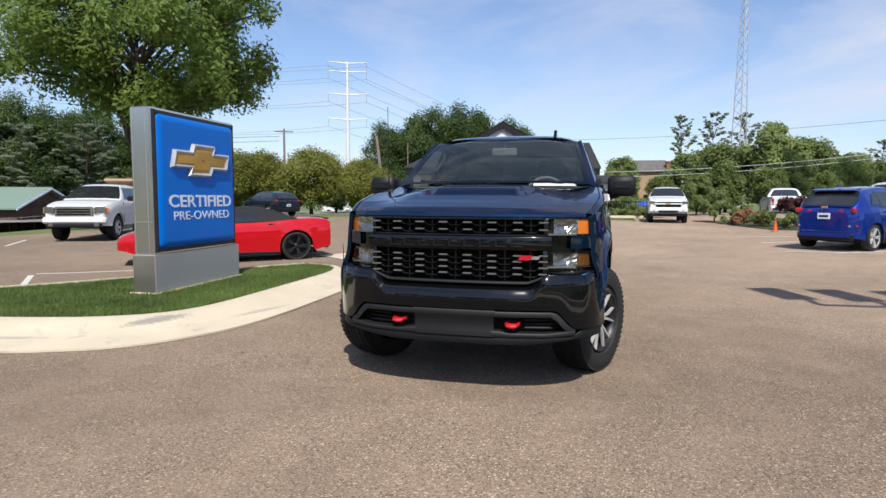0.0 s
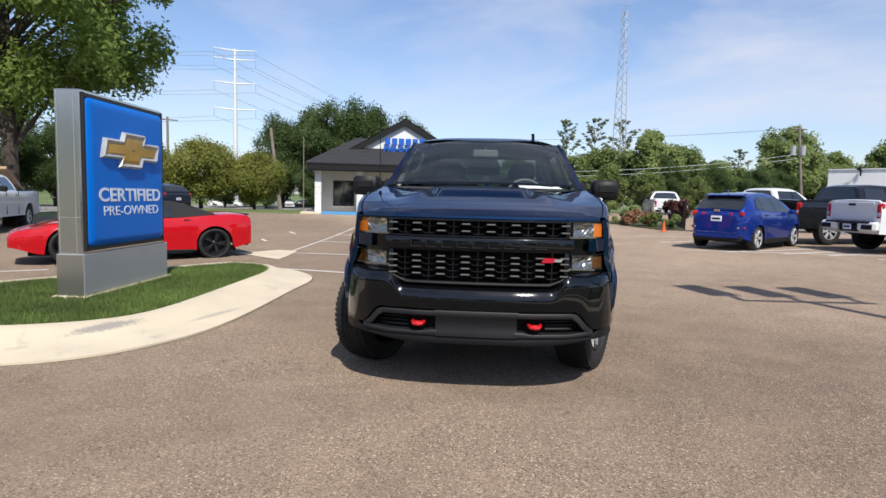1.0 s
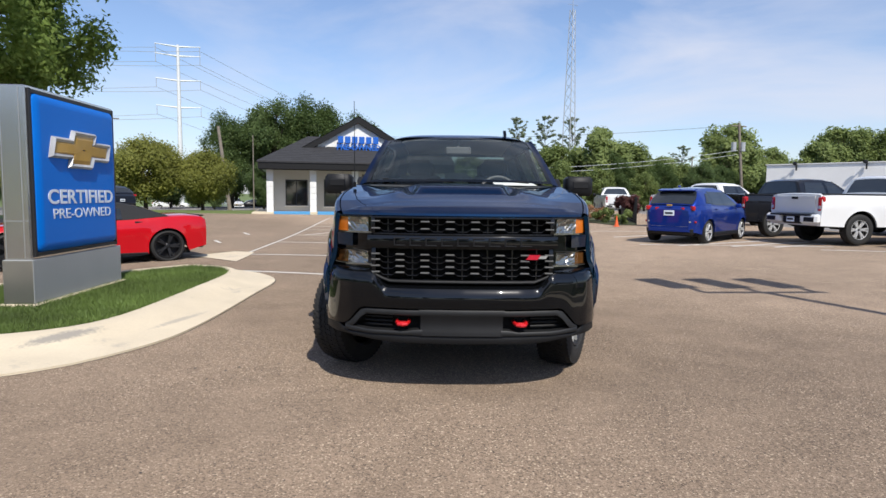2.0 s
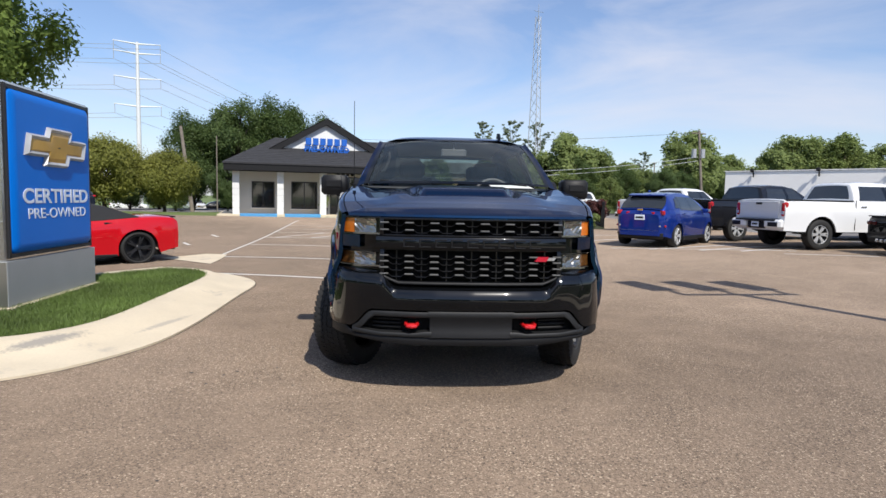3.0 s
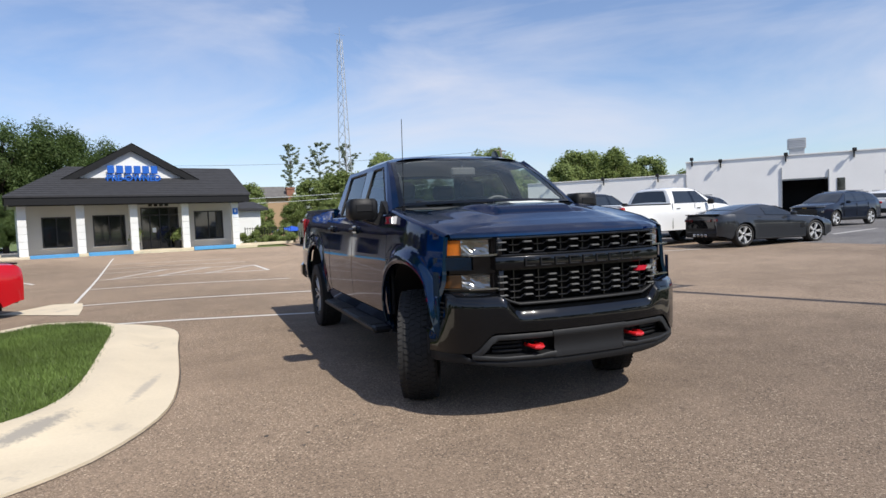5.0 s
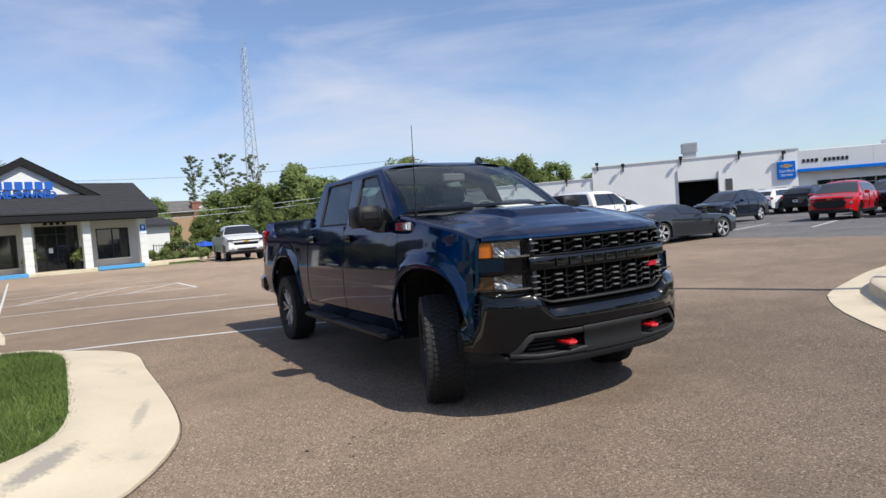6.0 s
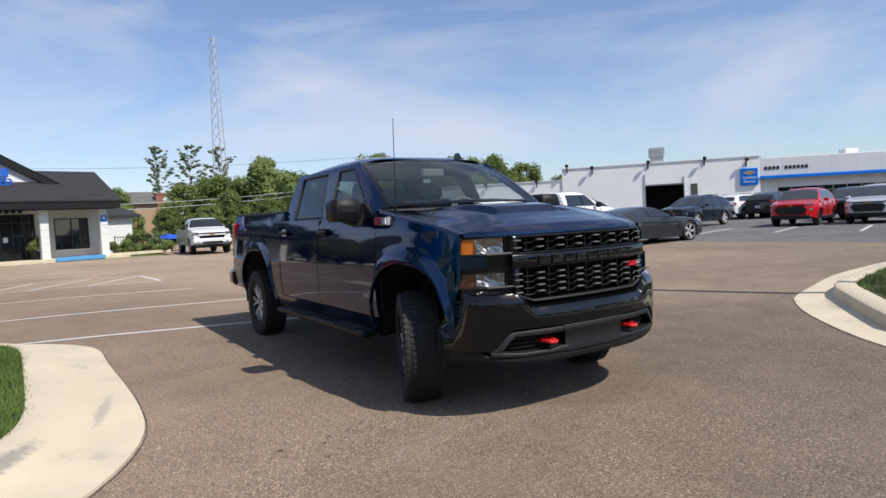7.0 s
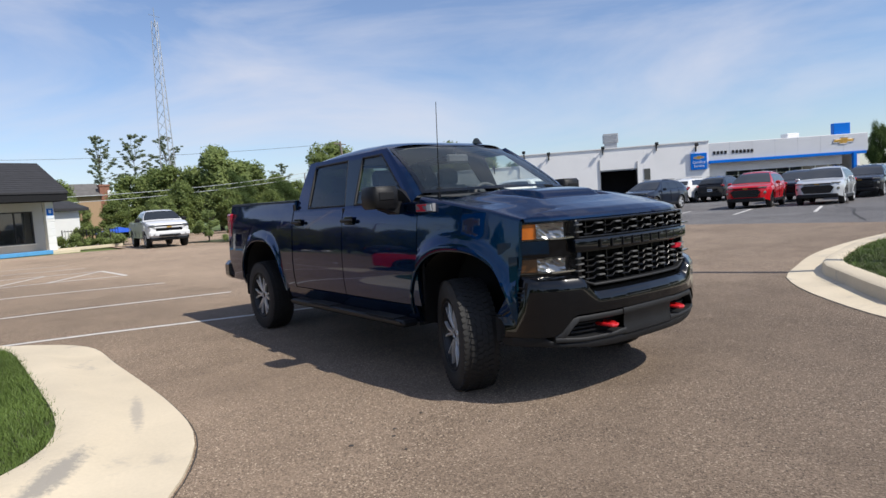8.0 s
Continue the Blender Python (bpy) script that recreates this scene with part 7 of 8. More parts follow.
SUV = dict(L=4.80, W=1.92, sill=0.33, R=0.38, fo=0.95, wb=2.83, tw=0.235, gap=1.14, kick=0.10,
           top=[(0, 0.82), (0.05, 0.92), (0.2, 1.0), (0.9, 1.09), (1.2, 1.11), (4.2, 1.15), (4.65, 1.14), (4.76, 1.05), (4.8, 0.95)],
           plan=[(0, 0.64), (0.05, 0.74), (0.15, 0.84), (0.3, 0.93), (0.7, 1.0), (4.2, 1.0), (4.6, 0.95), (4.8, 0.87)],
           roof=[(1.05, 1.11), (1.90, 1.54), (2.35, 1.66), (2.9, 1.69), (3.6, 1.65), (4.1, 1.56), (4.35, 1.45), (4.72, 1.15)], tuck=0.29,
           side_glass=[(1.65, 2.50, 2.02, 2.50, 0.05, 0.84), (2.60, 3.45, 2.60, 3.40, 0.05, 0.84), (3.52, 4.25, 3.48, 3.95, 0.10, 0.78)],
           glass=[("windshield", 1.12, 2.10, 0.05), ("back_window", 4.30, 4.66, 0.12)], split=0.0, spokes=5, wide=0.06, rim=0.72)


def suv_x(mat_, grille_mat=GRILLE_BLACK):
    return [("grille_strip", grille_mat, [(0, 0.0, 0.93, 1.05, 0.06, 0.05)], False, ""), ("headlight", LAMP_CHROME, [(0.70, 0.11, 0.955, 0.36, 0.10, 0.055, 30)], True, "slim headlamp"), ("lower_lamp", LAMP_CHROME, [(0.77, 0.14, 0.72, 0.14, 0.10, 0.12, 34)], True, "lower lamp"),
            ("valance", BLACK_TRIM, [(0, 0.03, 0.40, 1.60, 0.16, 0.18), (0, 4.76, 0.46, 1.66, 0.16, 0.26)], False, "black lower bumper"), ("taillight", RED_LENS, [(0.76, 4.68, 1.04, 0.34, 0.16, 0.12, 24)], True, "red tail lamp"),
            ("sill", BLACK_TRIM, [(0.93, 2.37, 0.34, 0.06, 2.05, 0.14)], True, "black sill"), ("door_mirror", mat_, [(1.05, 1.68, 1.14, 0.20, 0.12, 0.14)], True, "door mirror"), ("roof_rail", BLACK_TRIM, [(0.60, 3.0, 1.69, 0.035, 1.4, 0.03)], True, "roof rail")] + plate_bars(4.81, 0.75)


def suv(label, m, mat_, **kw):
    v = vehicle("suv", label, "suv", dict(SUV, extras=suv_x(mat_), **kw), m, mat_)
    part("grille", Shape().prism([(-0.52, 0.86), (0.52, 0.86), (0.64, 0.76), (0.50, 0.52), (-0.50, 0.52), (-0.64, 0.76)], "y", -0.012, 0.10), GRILLE_BLACK, v, "black hexagonal grille", smooth=20)
    for z_ in (0.60, 0.68, 0.76):
        part("grille_bar", Shape().box((0, -0.014, z_), (0.98, 0.012, 0.014)), BLACK_TRIM, v)
    part("emblem", Shape().box((0, -0.02, 0.92), (0.20, 0.02, 0.06)), GOLD, v)
    for sg in (1, -1):
        for y_ in (1.52, 2.55, 3.50):
            part("door_gap", Shape().box((sg * 0.952, y_, 0.78), (0.02, 0.012, 0.62)), UNDER, v)
    return v


suv("bright red crossover with black wheels facing the lot", centred(SUV, 26.7, 11.9, 194), RED_PAINT, rim_mat=RIM_DARK)
suv("silver crossover with a black grille", centred(SUV, 28.2, 9.4, 192), SILVER_PAINT)
suv("dark navy crossover behind the sports coupe", centred(SUV, 27.0, 17.8, 185), NAVY_PAINT)
suv("dark crossover parked in the upper lot", centred(SUV, 36.2, 23.4, 198), BLACK_PAINT)
suv("white crossover parked tail out in the upper lot", centred(SUV, 37.6, 21.6, 4), WHITE_PAINT)
suv("black crossover parked tail out beside the white one", centred(SUV, 38.2, 19.7, 8), BLACK_PAINT)
suv("dark blue crossover behind the red one", centred(SUV, 33.0, 12.6, 188), NAVY_PAINT)
suv("dark crossover beyond the silver one", centred(SUV, 35.5, 10.0, 188), BLACK_PAINT)
suv("white crossover at the far edge of the upper lot", centred(SUV, 39.8, 11.0, 14), WHITE_PAINT)
suv("white car low behind the dark crossover", centred(SUV, 42.0, 19.5, 198), WHITE_PAINT)
suv("black crossover behind the tall white pickup", centred(SUV, 17.0, 17.5, 190), BLACK_PAINT)
suv("white car far off on the street side", centred(SUV, -39.0, 82.0, 20), WHITE_PAINT)
suv("dark car far off on the street side", centred(SUV, -26.0, 81.0, 20), BLACK_PAINT)
suv("dark crossover parked past the convertible", centred(SUV, -21.2, 33.0, 150), NAVY_PAINT)


# ---- trees and planting ----
def leaf_cloud(centres, n, size, seed, flat=0.75):
    """Many small folded leaves spread round clump centres (x, y, z, radius)."""
    rng = np.random.default_rng(seed)
    cs = np.array(centres, float)
    wgt = cs[:, 3] ** 2.2
    idx = rng.choice(len(cs), n, p=wgt / wgt.sum())
    d = rng.normal(size=(n, 3))
    d /= np.linalg.norm(d, axis=1)[:, None]
    r = cs[idx, 3] * np.minimum(np.abs(rng.normal(0.74, 0.27, n)), 1.32)
    p = cs[idx, :3] + d * r[:, None] * np.array([1, 1, flat])
    nrm = d * 0.7 + np.array(SUN) * 0.55 + rng.normal(size=(n, 3)) * 0.45
    nrm /= np.linalg.norm(nrm, axis=1)[:, None]
    u = np.cross(nrm, rng.normal(size=(n, 3)))
    u /= np.linalg.norm(u, axis=1)[:, None] + 1e-9
    w = np.cross(nrm, u)
    s_ = size * rng.uniform(0.55, 1.35, n)[:, None]
    a, b = p - u * s_, p + u * s_
    c, e = p + w * s_ * 0.42 - np.array([0, 0, 0.10]) * s_, p - w * s_ * 0.42 - np.array([0, 0, 0.10]) * s_
    v = np.stack([a, c, b, e], 1).reshape(-1, 3)
    f = np.arange(4 * n).reshape(-1, 4)
    return v, f


def cloud_mesh(name, v, f, material):
    me = bpy.data.meshes.new(name)
    me.vertices.add(len(v))
    me.vertices.foreach_set("co", v.astype(np.float32).ravel())
    me.loops.add(f.size)
    me.loops.foreach_set("vertex_index", f.astype(np.int32).ravel())
    me.polygons.add(len(f))
    me.polygons.foreach_set("loop_start", np.arange(0, f.size, 4, dtype=np.int32))
    me.materials.append(material)
    me.update(calc_edges=True)
    me.validate()
    return me


def tree(label, m, h, spread, base, leaf, n, material, seed, trunk=0.25, clumps=26, shape="round", fine=1.0, category="tree", group="trees round the lot", name="tree"):
    """A tapered trunk with limbs and a crown of leaf clumps; built about its foot."""
    rnd = random.Random(seed)
    t = thing(name, label, category, m, group)
    sway = (rnd.uniform(-0.3, 0.3), rnd.uniform(-0.3, 0.3))
    path = [(sway[0] * k * 0.25, sway[1] * k * 0.25, h * 0.8 * k / 5) for k in range(6)]
    part("trunk", Shape().tube([(0, 0, -0.2)] + path, [trunk * 1.35] + [trunk * (1.1 - 0.17 * k) for k in range(6)], 10), BARK, t, "dark furrowed trunk")
    cs = []
    for k in range(clumps):
        if shape == "pine":
            f = (k / clumps) ** 0.9
            z = base + (h - base) * f
            rad = spread * (1 - f) ** 0.5 * rnd.uniform(0.35, 1.2) + 0.12
            a = k * 2.4 + rnd.uniform(-0.9, 0.9)
            lift = rnd.uniform(0.25, 0.85)
            for q in (0.35, 0.52, 0.68, 0.84, 1.0):
                cs.append((path[-1][0] * f + rad * q * math.cos(a) + rnd.gauss(0, 0.12), path[-1][1] * f + rad * q * math.sin(a) + rnd.gauss(0, 0.12), z + lift * rad * q * q + rnd.gauss(0, 0.05), (0.09 + 0.09 * q) * h / 9.0 * rnd.uniform(0.6, 1.4)))
        else:
            u = rnd.uniform(-1, 1)
            a = rnd.uniform(0, 6.283)
            rr = rnd.uniform(0.25, 1.0) ** 0.5
            q = math.sqrt(1 - u * u)
            zc = (h + base) / 2 + (h - base) / 2 * u * rr * 0.86
            wide = 1.0 - 0.25 * max(0, u)
            cs.append((spread * 0.78 * q * rr * math.cos(a) * wide, spread * 0.78 * q * rr * math.sin(a) * wide, zc, spread * rnd.uniform(0.13, 0.27) * fine))
    for k, c in enumerate(cs[4::5] if shape == "pine" else cs[::max(2, clumps // 36)]):
        z0 = min(h * 0.72, max(base * 0.7, c[2] - (0.15 if shape == "pine" else 0.35) * (h - base) * rnd.uniform(0.5, 1.0)))
        i = min(4, int(z0 / (h * 0.8) * 5))
        st = Vector(path[i])
        st.z = z0
        e = Vector(c[:3])
        part("limb", Shape().tube([st, st.lerp(e, 0.5) + Vector((0, 0, 0.05 * h * (0.2 if shape == "pine" else 1))), e], [trunk * 0.34, trunk * 0.2, trunk * 0.07], 6), BARK, t)
    v, f = leaf_cloud(cs, n, leaf, seed, 0.50 if shape == "pine" else 0.95)
    cr = new("crown", cloud_mesh("crown", v, f, material))
    cr.parent = t
    return t


def foot(x, y):
    return (x, y, ground_z(x, y))


def stand(x, y, k=1.0, rz=0.0, kz=None):
    return Matrix.Translation(foot(x, y)) @ Matrix.Rotation(rz, 4, 'Z') @ Matrix.Diagonal((k, k, kz or k, 1))


# the big shade tree behind the sign
big = tree("tall broad shade tree with dense green leaves", stand(-17.9, 17.4), 14.0, 7.6, 3.9, 0.115, 90000, LEAF_BIG, 11, 0.30, 130, fine=0.58)
tree("leafy green tree across the street", stand(-52.0, 30.0), 11.5, 5.5, 1.0, 0.24, 24000, LEAF_GREEN, 12, 0.30, 36)
# olive street trees
ol = tree("low olive-green rounded tree by the street", stand(-22.8, 42.0), 5.1, 4.0, 0.75, 0.11, 36000, LEAF_OLIVE, 21, 0.15, 60)
for x, y, k, r in ((-18.9, 43.0, 0.84, 1.0), (-26.8, 41.0, 0.98, 3.1), (-30.5, 43.0, 1.06, 0.4)):
    copy_thing(ol, stand(x, y, k, r))
# dark woods behind the shop
dk = tree("tall dark green deciduous tree behind the shop", stand(-20.0, 76.0, 0.84), 15.2, 6.2, 1.5, 0.16, 60000, LEAF_DARK, 31, 0.3, 90)
for x, y, k, r in ((-20.6, 68.5, 1.10, 1.2), (-15.9, 69.5, 1.08, 3.3), (-24.8, 66.0, 0.92, 4.0), (-12.6, 72.5, 0.78, 2.9), (-12.6, 84.0, 1.04, 4.4), (-28.6, 66.0, 0.52, 4.1), (-7.6, 78.0, 0.68, 0.6), (-3.0, 82.0, 0.60, 2.0), (-24.5, 60.0, 0.40, 1.0), (-15.5, 58.0, 0.40, 2.0), (-18.5, 57.5, 0.42, 0.2)):
    copy_thing(dk, stand(x, y, k, r))
# low woods on the west side
for x, y, k, r in ((-54, 41, 0.92, 0.3), (-47, 44, 0.90, 1.4), (-43.5, 47, 0.80, 2.5), (-50, 38, 0.95, 0.1), (-46, 39.5, 0.86, 3.9), (-41, 50, 0.66, 2.5), (-58, 33, 0.98, 3.3), (-37, 53, 0.52, 4.4), (-62, 25, 1.0, 5.2), (-33, 57, 0.46, 0.9), (-58, 10, 0.9, 2.2), (-30, 62, 0.45, 2.7), (-60, 0, 0.8, 1.0), (-62, -10, 0.9, 3.0)):
    copy_thing(dk, stand(x, y, k, r))
# mixed woods north-east of the shop
md = tree("mid green leafy tree in the belt behind the lot", stand(14.8, 56.0), 8.2, 3.6, 0.6, 0.19, 22000, LEAF_GREEN, 41, 0.18, 56)
for x, y, k, r in ((18.0, 57.5, 0.84, 1.1), (11.4, 58.0, 0.80, 2.0), (21.4, 58.5, 0.66, 3.0), (25.0, 62.0, 0.60, 4.2), (30.4, 63.0, 1.16, 5.1), (34.5, 66.0, 0.74, 0.4), (13.0, 48.5, 0.46, 1.7), (16.8, 48.5, 0.42, 2.6), (9.6, 49.5, 0.55, 3.5), (27.2, 72.0, 0.78, 0.2), (37.0, 72.0, 0.72, 2.9), (21.0, 66.0, 0.84, 1.9),
                    (40.2, 63.0, 0.92, 0.3), (43.2, 64.0, 1.12, 1.0), (45.8, 66.0, 1.12, 4.0), (48.6, 63.5, 1.14, 2.4), (51.6, 60.5, 0.98, 0.7), (56.0, 58.0, 0.76, 3.8), (41.0, 75.0, 0.95, 5.0), (64.0, 50.0, 0.8, 1.5), (74.0, 42.0, 0.85, 4.0), (5.0, 50.0, 0.40, 2.2), (8.2, 60.0, 0.72, 0.9), (10.6, 61.0, 0.80, 2.3), (2.0, 62.0, 0.70, 4.4), (2.2, 51.5, 0.44, 0.2), (-0.4, 51.0, 0.42, 1.2), (7.6, 47.5, 0.40, 4.6)):
    copy_thing(md, stand(x, y, k, r))
for x, y, k, r in ((23.0, 52.0, 0.36, 0.3), (19.5, 52.5, 0.36, 2.0), (26.5, 56.5, 0.36, 1.0), (15.5, 54.0, 0.44, 4.0), (29.0, 60.0, 0.36, 2.5), (34.0, 63.0, 0.38, 3.7)):
    copy_thing(dk, stand(x, y, k, r))
pn = tree("tall ragged pine with bare lower trunk", stand(11.8, 100.0), 14.4, 3.4, 5.0, 0.13, 9000, LEAF_PINE, 51, 0.10, 30, "pine")
for x, y, k, r, kz in ((16.2, 100.0, 1.08, 2.0, 1.02), (20.6, 99.0, 1.0, 4.0, 1.0), (26.0, 92.0, 0.8, 1.0, 0.62), (38.0, 96.0, 0.85, 0.4, 0.66), (-45.5, 36.5, 1.0, 0.5, 0.62), (-42.0, 38.5, 0.9, 2.5, 0.62), (-48.5, 31.0, 1.0, 4.0, 0.62)):
    copy_thing(pn, stand(x, y, k, r, kz))
for x, y, k, r, kz in ((86.0, 25.0, 0.34, 2.0, 0.60), (88.0, 22.0, 0.55, 1.0, 0.42), (83.0, 20.0, 0.5, 3.0, 0.36)):
    copy_thing(dk, stand(x, y, k, r, kz))
# unseen woods added behind the walk, closing the place and darkening the truck's reflections
for k in range(16):
    a = radians(195 + 9.5 * k)
    d = 46 + 9 * math.sin(k * 2.3)
    copy_thing(dk if k % 2 else md, stand(d * math.cos(a), d * math.sin(a), 0.85 if k % 2 else 1.25, k * 1.3))

# bed of shrubs and flowers by the hedge
sh = tree("rounded green shrub in the bed", stand(2.7, 38.8), 1.2, 0.9, 0.1, 0.07, 2600, LEAF_GREEN, 61, 0.03, 14, category="shrub", group="shrubs in the bed", name="shrub")
for x, y, k, r in ((1.2, 38.2, 0.9, 1.0), (0.2, 37.9, 0.8, 2.0), (7.7, 26.4, 0.75, 3.0), (8.2, 24.9, 0.7, 4.0), (7.0, 29.6, 0.8, 5.0), (3.6, 40.2, 1.3, 0.5), (1.8, 40.5, 1.4, 2.6), (2.1, 37.9, 0.62, 1.9), (2.9, 37.9, 0.66, 3.9), (0.6, 38.1, 0.62, 0.2)):
    copy_thing(sh, stand(x, y, k, r))
og = tree("tall ornamental grass clump", stand(6.6, 32.6), 1.9, 0.9, 0.05, 0.10, 3200, LEAF_GREEN, 62, 0.03, 12, category="grass clump", group="grasses in the bed", name="ornamental_grass")
copy_thing(og, stand(7.6, 31.0, 0.8, 1.0))
fl = tree("low bush with orange flowers", stand(7.3, 28.2), 0.8, 0.9, 0.05, 0.06, 2200, FLOWER, 63, 0.02, 12, category="flower bush", group="flowers in the bed", name="flower_bush")
copy_thing(fl, stand(7.9, 27.6, 0.9, 1.0))
tree("small dark red shrub by the fence", stand(8.9, 26.6), 1.6, 1.0, 0.2, 0.09, 2000, LEAF_RED, 64, 0.03, 12, category="shrub", name="red_shrub")
solo("planting_bed", fan([(5.6, 34.2), (6.6, 30.5), (7.0, 27.0), (7.6, 24.0), (8.6, 23.8), (9.4, 27), (9.6, 34.5)], 0.03), SOIL, "dark mulch bed", "mulch", kind="structure", smooth=0)
solo("planter_kerb", Shape().box((1.4, 37.4, ground_z(1.4, 37.4) + 0.08), (3.6, 0.18, 0.18), m=Matrix.Rotation(radians(14), 3, 'Z'), bev=0.02), CONCRETE, "pale concrete planter kerb", "kerb", kind="structure")
cn_ = thing("traffic_cone", "orange traffic cone beside the bed", "traffic cone", stand(7.4, 22.9, 0.75))
part("cone", Shape().lathe([(0.03, 0.13), (0.30, 0.075), (0.62, 0.025), (0.64, 0.001)], 16, "z"), CONE, cn_)
part("cone_base", Shape().box((0, 0, 0.015), (0.34, 0.34, 0.03), bev=0.008), CONE, cn_)
cz = thing("canopy", "blue shade canopy on poles behind the hedge", "canopy", stand(3.4, 40.2, 0.85))
part("cover", Shape().add([(-1.7, -1.2, 0.95), (1.7, -1.2, 0.95), (1.7, 1.2, 0.95), (-1.7, 1.2, 0.95), (0, 0, 1.35)], [(0, 1, 4), (1, 2, 4), (2, 3, 4), (3, 0, 4)]), TARP, cz, "bright blue fabric", smooth=0)
for a, b in ((-1.6, -1.1), (1.6, -1.1), (1.6, 1.1), (-1.6, 1.1)):
    part("pole", Shape().tube([(a, b, 0), (a, b, 0.97)], 0.02, 6), STEEL, cz)
for px_, py_ in ((-5.95, 35.6), (-3.75, 36.2)):
    pot = thing("potted_plant", "leafy plant in a dark pot beside the shop door", "potted plant", pose(px_, py_, 0.22), "plants by the door")
    part("pot", Shape().lathe([(0.0, 0.16), (0.03, 0.17), (0.42, 0.22), (0.45, 0.22), (0.45, 0.18), (0.40, 0.17), (0.40, 0.001)], 16, "z"), FASCIA, pot, "dark pot")
    v_, f_ = leaf_cloud([(0, 0, 0.8, 0.30), (0.1, 0.1, 1.05, 0.22), (-0.1, 0, 0.65, 0.22)], 500, 0.09, 71)
    o_ = new("foliage", cloud_mesh("foliage", v_, f_, LEAF_GREEN))
    o_.parent = pot
# iron fence by the annex and the bed
def fence(label, a, b, h, step, material):
    fc = thing("fence", label, "fence")
    a, b = Vector(a), Vector(b)
    n_ = int((b - a).length / step)
    za, zb_ = ground_z(*a), ground_z(*b)
    for k in range(n_ + 1):
        p = a.lerp(b, k / n_)
        z = za + (zb_ - za) * k / n_
        wd = 0.05 if k % 8 == 0 else 0.02
        part("post" if k % 8 == 0 else "bar", Shape().box((p.x, p.y, z + h / 2), (wd, wd, h)), material, fc)
    for q in (0.12, 0.92):
        part("rail", Shape().tube([(a.x, a.y, za + h * q), (b.x, b.y, zb_ + h * q)], 0.018, 4), material, fc)
    return fc


fence("black iron fence beside the annex", (0.2, 38.4), (3.2, 39.2), 1.15, 0.16, FASCIA)
fence("black iron fence behind the flower bed", (8.9, 25.0), (10.6, 33.5), 1.3, 0.2, FASCIA)
fence("dark fence in front of the green-roofed house", (-40.5, 25.5), (-30.5, 36.5), 1.2, 0.7, WOOD_POLE)

# ---- distant buildings ----
hs_ = thing("house", "brown house with a pale green metal roof across the street", "house", pose(-46.5, 32.4, ground_z(-46.5, 32.4), 0, 0, 12))
part("wall", Shape().box((0, 0, 1.0), (11.4, 6.4, 2.2)).prism([(-3.2, 2.1), (3.2, 2.1), (0, 3.45)], "x", -5.6, 5.6), BRICK_BROWN, hs_, "brown wall and gable", smooth=10)
part("roof", Shape().prism([(-3.7, 2.02), (-3.7, 2.14), (0, 3.70), (3.7, 2.14), (3.7, 2.02), (0, 3.56)], "x", -6.1, 6.1), ROOF_GREEN, hs_, "pale green metal roof", smooth=10)
part("rake_trim", Shape().prism([(-3.7, 1.98), (-3.7, 2.12), (0, 3.66), (3.7, 2.12), (3.7, 1.98), (0, 3.50)], "x", 6.11, 6.17), SIGN_WHITE, hs_, "white rake trim", smooth=10)
for k in range(3):
    part("window", Shape().box((-3 + 3 * k, -3.22, 1.2), (1.0, 0.08, 1.0)), DARK_GLASS, hs_)
h2 = thing("house", "grey roofed house with a brick chimney behind the trees", "house", pose(2.2, 75.0, 0, 0, 0, 4))
part("wall", Shape().box((2.2, 0, 2.4), (5.6, 5, 4.8)), CARGO, h2, "tan wall")
part("roof", Shape().prism([(-2.9, 4.6), (0, 6.1), (2.9, 4.6)], "x", -1.0, 5.2), SHINGLE_PALE, h2, "grey shingle roof", smooth=10)
part("chimney", Shape().box((5.5, -2.0, 3.0), (0.95, 0.8, 5.4)).box((5.5, -2.0, 5.75), (1.1, 0.95, 0.2)), BRICK_RED, h2, "red brick chimney")
part("chimney_cheek", Shape().box((5.95, -2.2, 3.4), (0.35, 0.5, 3.6)), STUCCO, h2, "pale stone cheek of the chimney")

# ---- poles, tower and wires ----
pyl = thing("power_pylon", "white steel transmission pole with three cross arms", "power pylon", pose(-43.9, 96.7, -1, 0, 0, 24))
part("mast", Shape().tube([(0, 0, 0), (0, 0, 26.1)], [0.46, 0.22], 12), STEEL_WHITE, pyl, "white tapered steel mast")
for z in (25.8, 24.3, 20.4, 16.1):
    part("arm", Shape().tube([(-3.4, 0, z + 0.25), (0, 0, z), (3.4, 0, z + 0.25)], [0.06, 0.15, 0.06], 6), STEEL_WHITE, pyl, "steel cross arm")
    for sx in (-3.3, 3.3):
        part("insulator", Shape().tube([(sx, 0, z + 0.2), (sx, 0, z - 1.2)], 0.05, 6), STEEL, pyl)


def wire(name, a, b, sag, r, material, label, group="overhead wires"):
    a, b = Vector(a), Vector(b)
    pts = [a.lerp(b, k / 14) - Vector((0, 0, sag * 4 * (k / 14) * (1 - k / 14))) for k in range(15)]
    return solo(name, Shape().tube(pts, r, 4), material, label, "wire", group, smooth=0)


rot24 = Matrix.Rotation(radians(24), 3, 'Z')
for z in (25.4, 23.2, 19.2, 14.9):
    for sx in (-3.3, 3.3):
        p_ = rot24 @ Vector((sx, 0, 0)) + Vector((-43.9, 96.7, z - 1.0))
        wire("power_line", p_, (p_.x + 70, p_.y + 210, z - 6), 7.0, 0.03, STEEL, "thin grey high transmission wire")
        wire("power_line", p_, (p_.x - 85, p_.y - 45, z + 6), 5.0, 0.03, STEEL, "thin grey high transmission wire")

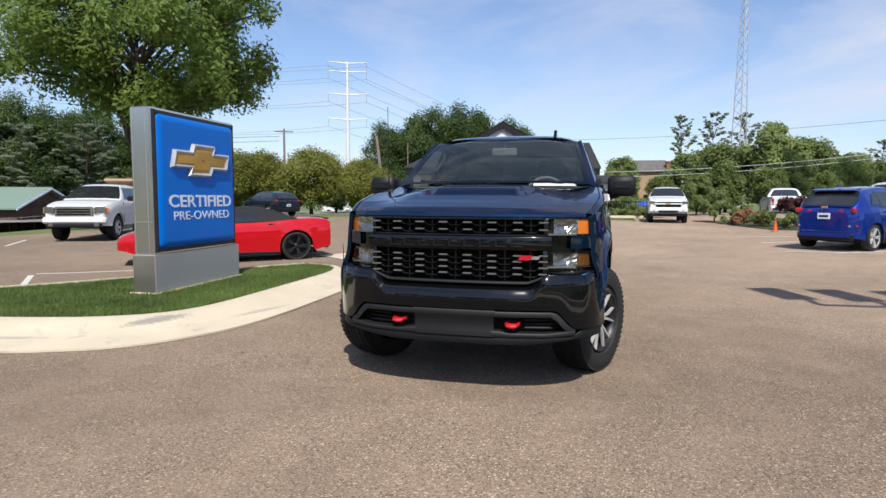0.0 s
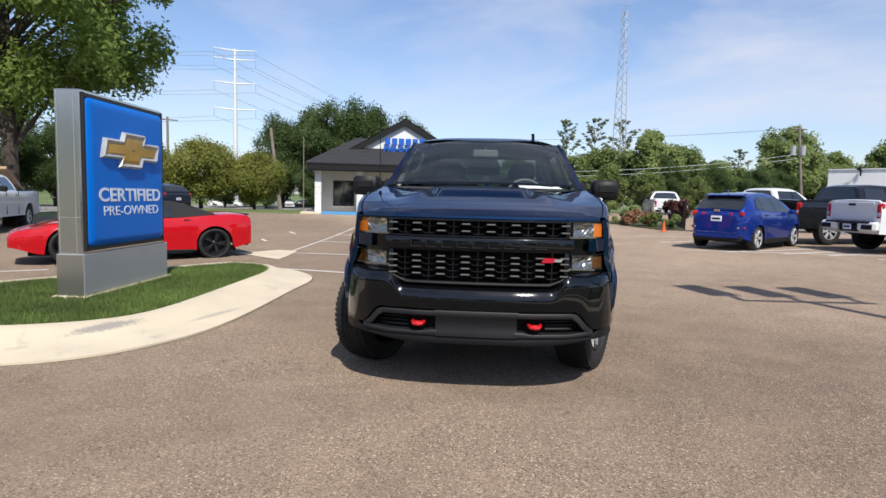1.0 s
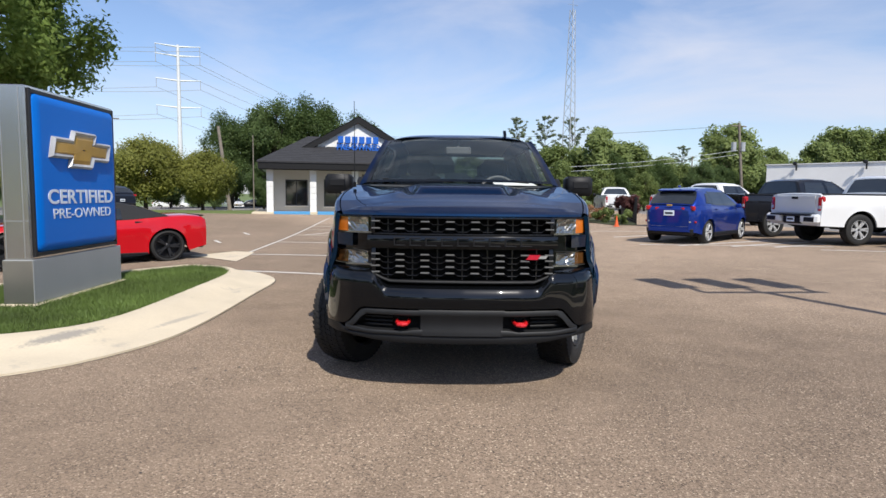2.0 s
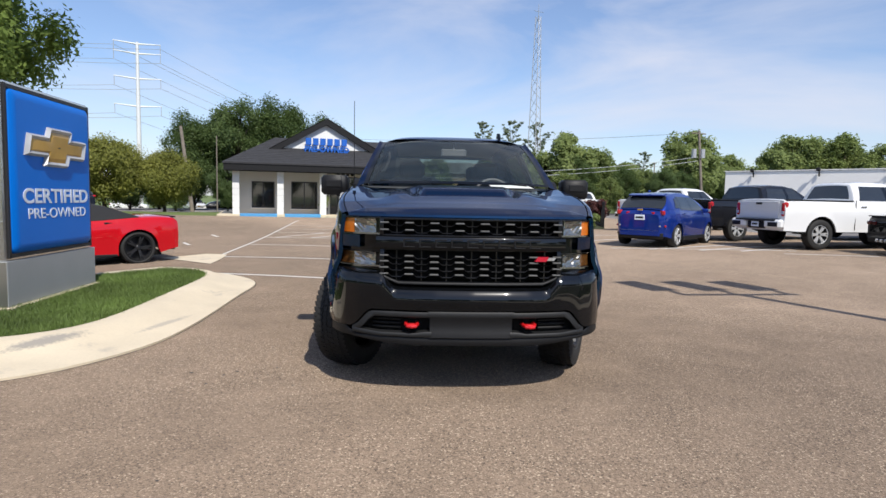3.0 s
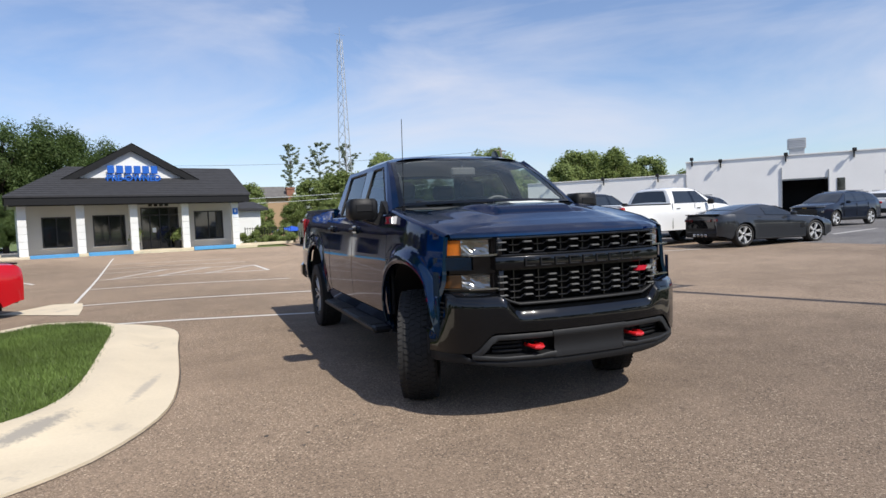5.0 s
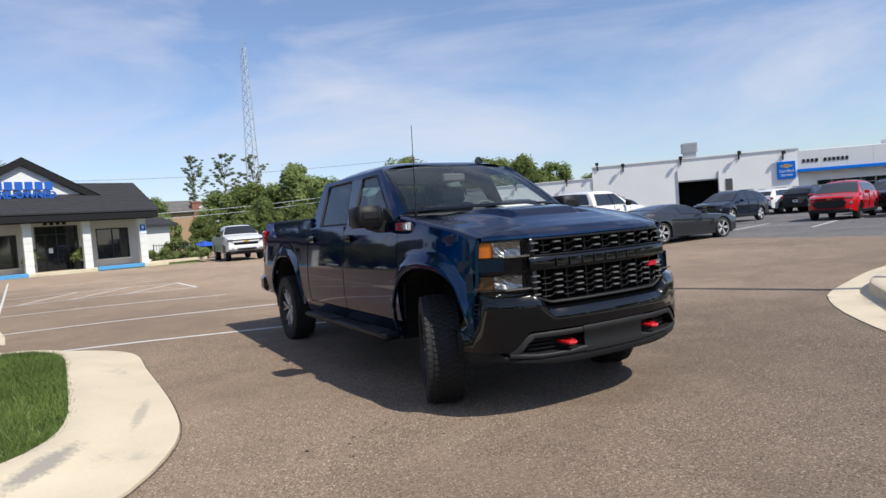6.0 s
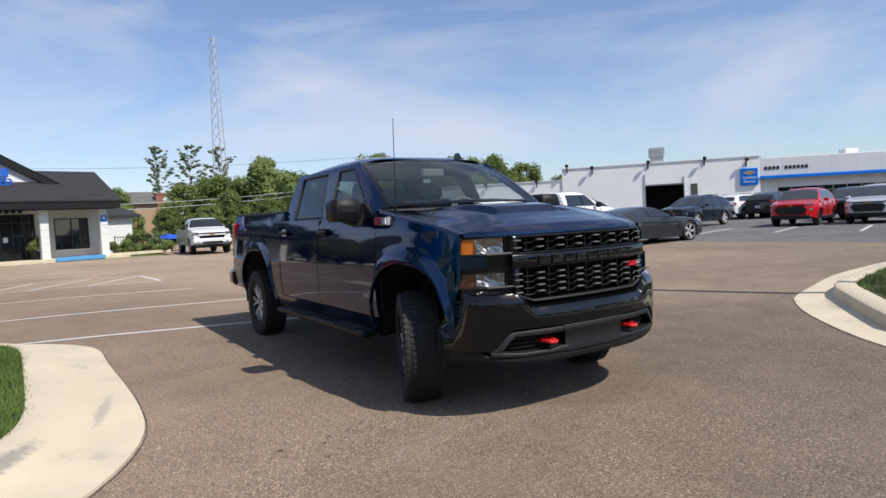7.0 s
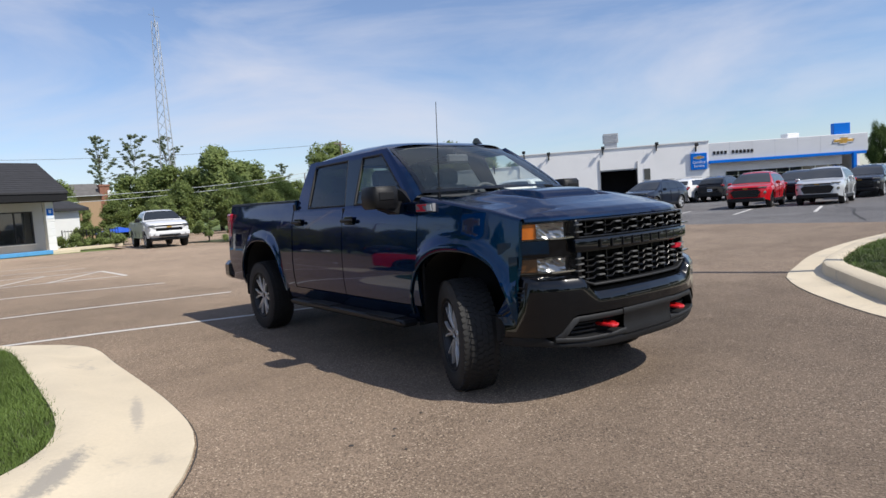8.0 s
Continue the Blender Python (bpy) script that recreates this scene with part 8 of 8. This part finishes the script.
tw = thing("radio_tower", "tall slender lattice steel radio tower", "radio tower", pose(16.47, 80.35, ground_z(16.47, 80.35), 0, 0, 25))
TH = 26.2
leg = lambda k, z: Vector((math.cos(2.094 * k) * (1.25 - 0.85 * z / TH), math.sin(2.094 * k) * (1.25 - 0.85 * z / TH), z))
for k in range(3):
    part("leg", Shape().tube([leg(k, 0), leg(k, TH)], [0.07, 0.045], 6), STEEL, tw)
nb_ = 19
for j in range(nb_):
    z0, z1 = TH * j / nb_, TH * (j + 1) / nb_
    for k in range(3):
        part("brace", Shape().tube([leg(k, z0), leg((k + 1) % 3, z1)], 0.03, 4), STEEL, tw)
part("top_mast", Shape().tube([(0, 0, TH - 0.6), (0, 0, TH + 1.6)], 0.035, 5).tube([(-0.8, 0, TH + 0.6), (0.8, 0, TH + 0.6)], 0.025, 4), STEEL, tw)


def utility_pole(label, base, top_, r, arm=0.0, cans=0, rz=0.0):
    p = thing("utility_pole", label, "utility pole", group="utility poles")
    b, t = Vector(base), Vector(top_)
    part("shaft", Shape().tube([b, t], [r, r * 0.7], 10), WOOD_POLE, p, "weathered grey wood")
    if arm:
        d = Vector((math.cos(rz), math.sin(rz), 0)) * arm
        part("cross_arm", Shape().tube([t - d - Vector((0, 0, 0.3)), t + d - Vector((0, 0, 0.3))], 0.06, 4), WOOD_POLE, p)
    for k in range(cans):
        part("transformer", Shape().tube([t + Vector((0.45 * (1 if k else -1), -0.1, -1.9)), t + Vector((0.45 * (1 if k else -1), -0.1, -2.8))], 0.24, 10), STEEL, p, "grey transformer can")
    return p


utility_pole("leaning grey wooden utility pole", (-20.0, 52.0, -0.4), (-20.95, 52.0, 7.4), 0.19)
utility_pole("utility pole with transformers behind the lot", (29.8, 58.0, 0), (29.0, 58.0, 8.9), 0.16, 1.0, 2, 0.4)
utility_pole("utility pole with a cross arm beyond the trees", (-33.6, 56.7, -1), (-33.6, 56.7, 8.9), 0.16, 1.0, 0, 0.6)
utility_pole("slim pole by the woods", (24.5, 58.0, 0), (24.5, 58.0, 5.55), 0.07)
utility_pole("slim pole beside the shop", (-18.75, 55.0, -0.5), (-18.75, 55.0, 6.9), 0.06)
for dz in (4.6, 4.2):
    wire("cable", (-3.0, 45.0, dz - 1.2), (29.0, 58.0, dz + 1.6), 0.6, 0.022, CABLE_PALE, "pale thick overhead utility cable")
wire("cable", (29.0, 58.0, 8.7), (-21.5, 80.2, 9.8), 1.0, 0.015, CABLE, "thin black overhead utility wire")
for dz in (0.0, 0.5):
    wire("cable", (-34.2, 56.7, 7.6 + dz), (-75.0, 20.0, 7.0 + dz), 1.0, 0.02, CABLE, "thin black overhead utility wire")

# ---- lot lamp beyond the east island, known by its shadow ----
lp = thing("lot_lamp", "tall lot lamp with three box floodlights on a cross bar", "lot lamp", pose(6.37, -0.40, ground_z(6.37, -0.4) + 0.15))
part("base", Shape().lathe([(0, 0.28), (0.45, 0.28), (0.5, 0.24), (0.5, 0.001)], 16, "z"), CONCRETE, lp, "round concrete base")
part("post", Shape().box((0, 0, 3.2), (0.12, 0.12, 5.6)), FASCIA, lp, "dark square post")
part("cross_bar", Shape().box((0, 0, 6.0), (1.75, 0.08, 0.08)), FASCIA, lp)
for sx in (-0.80, 0.0, 0.80):
    part("flood_head", Shape().box((sx - 0.24, 0.80, 6.16), (0.46, 1.05, 0.13), m=Matrix.Rotation(radians(16), 3, 'Z'), bev=0.03).box((sx - 0.05, 0.16, 6.06), (0.08, 0.36, 0.08)), FASCIA, lp, "dark box floodlight")
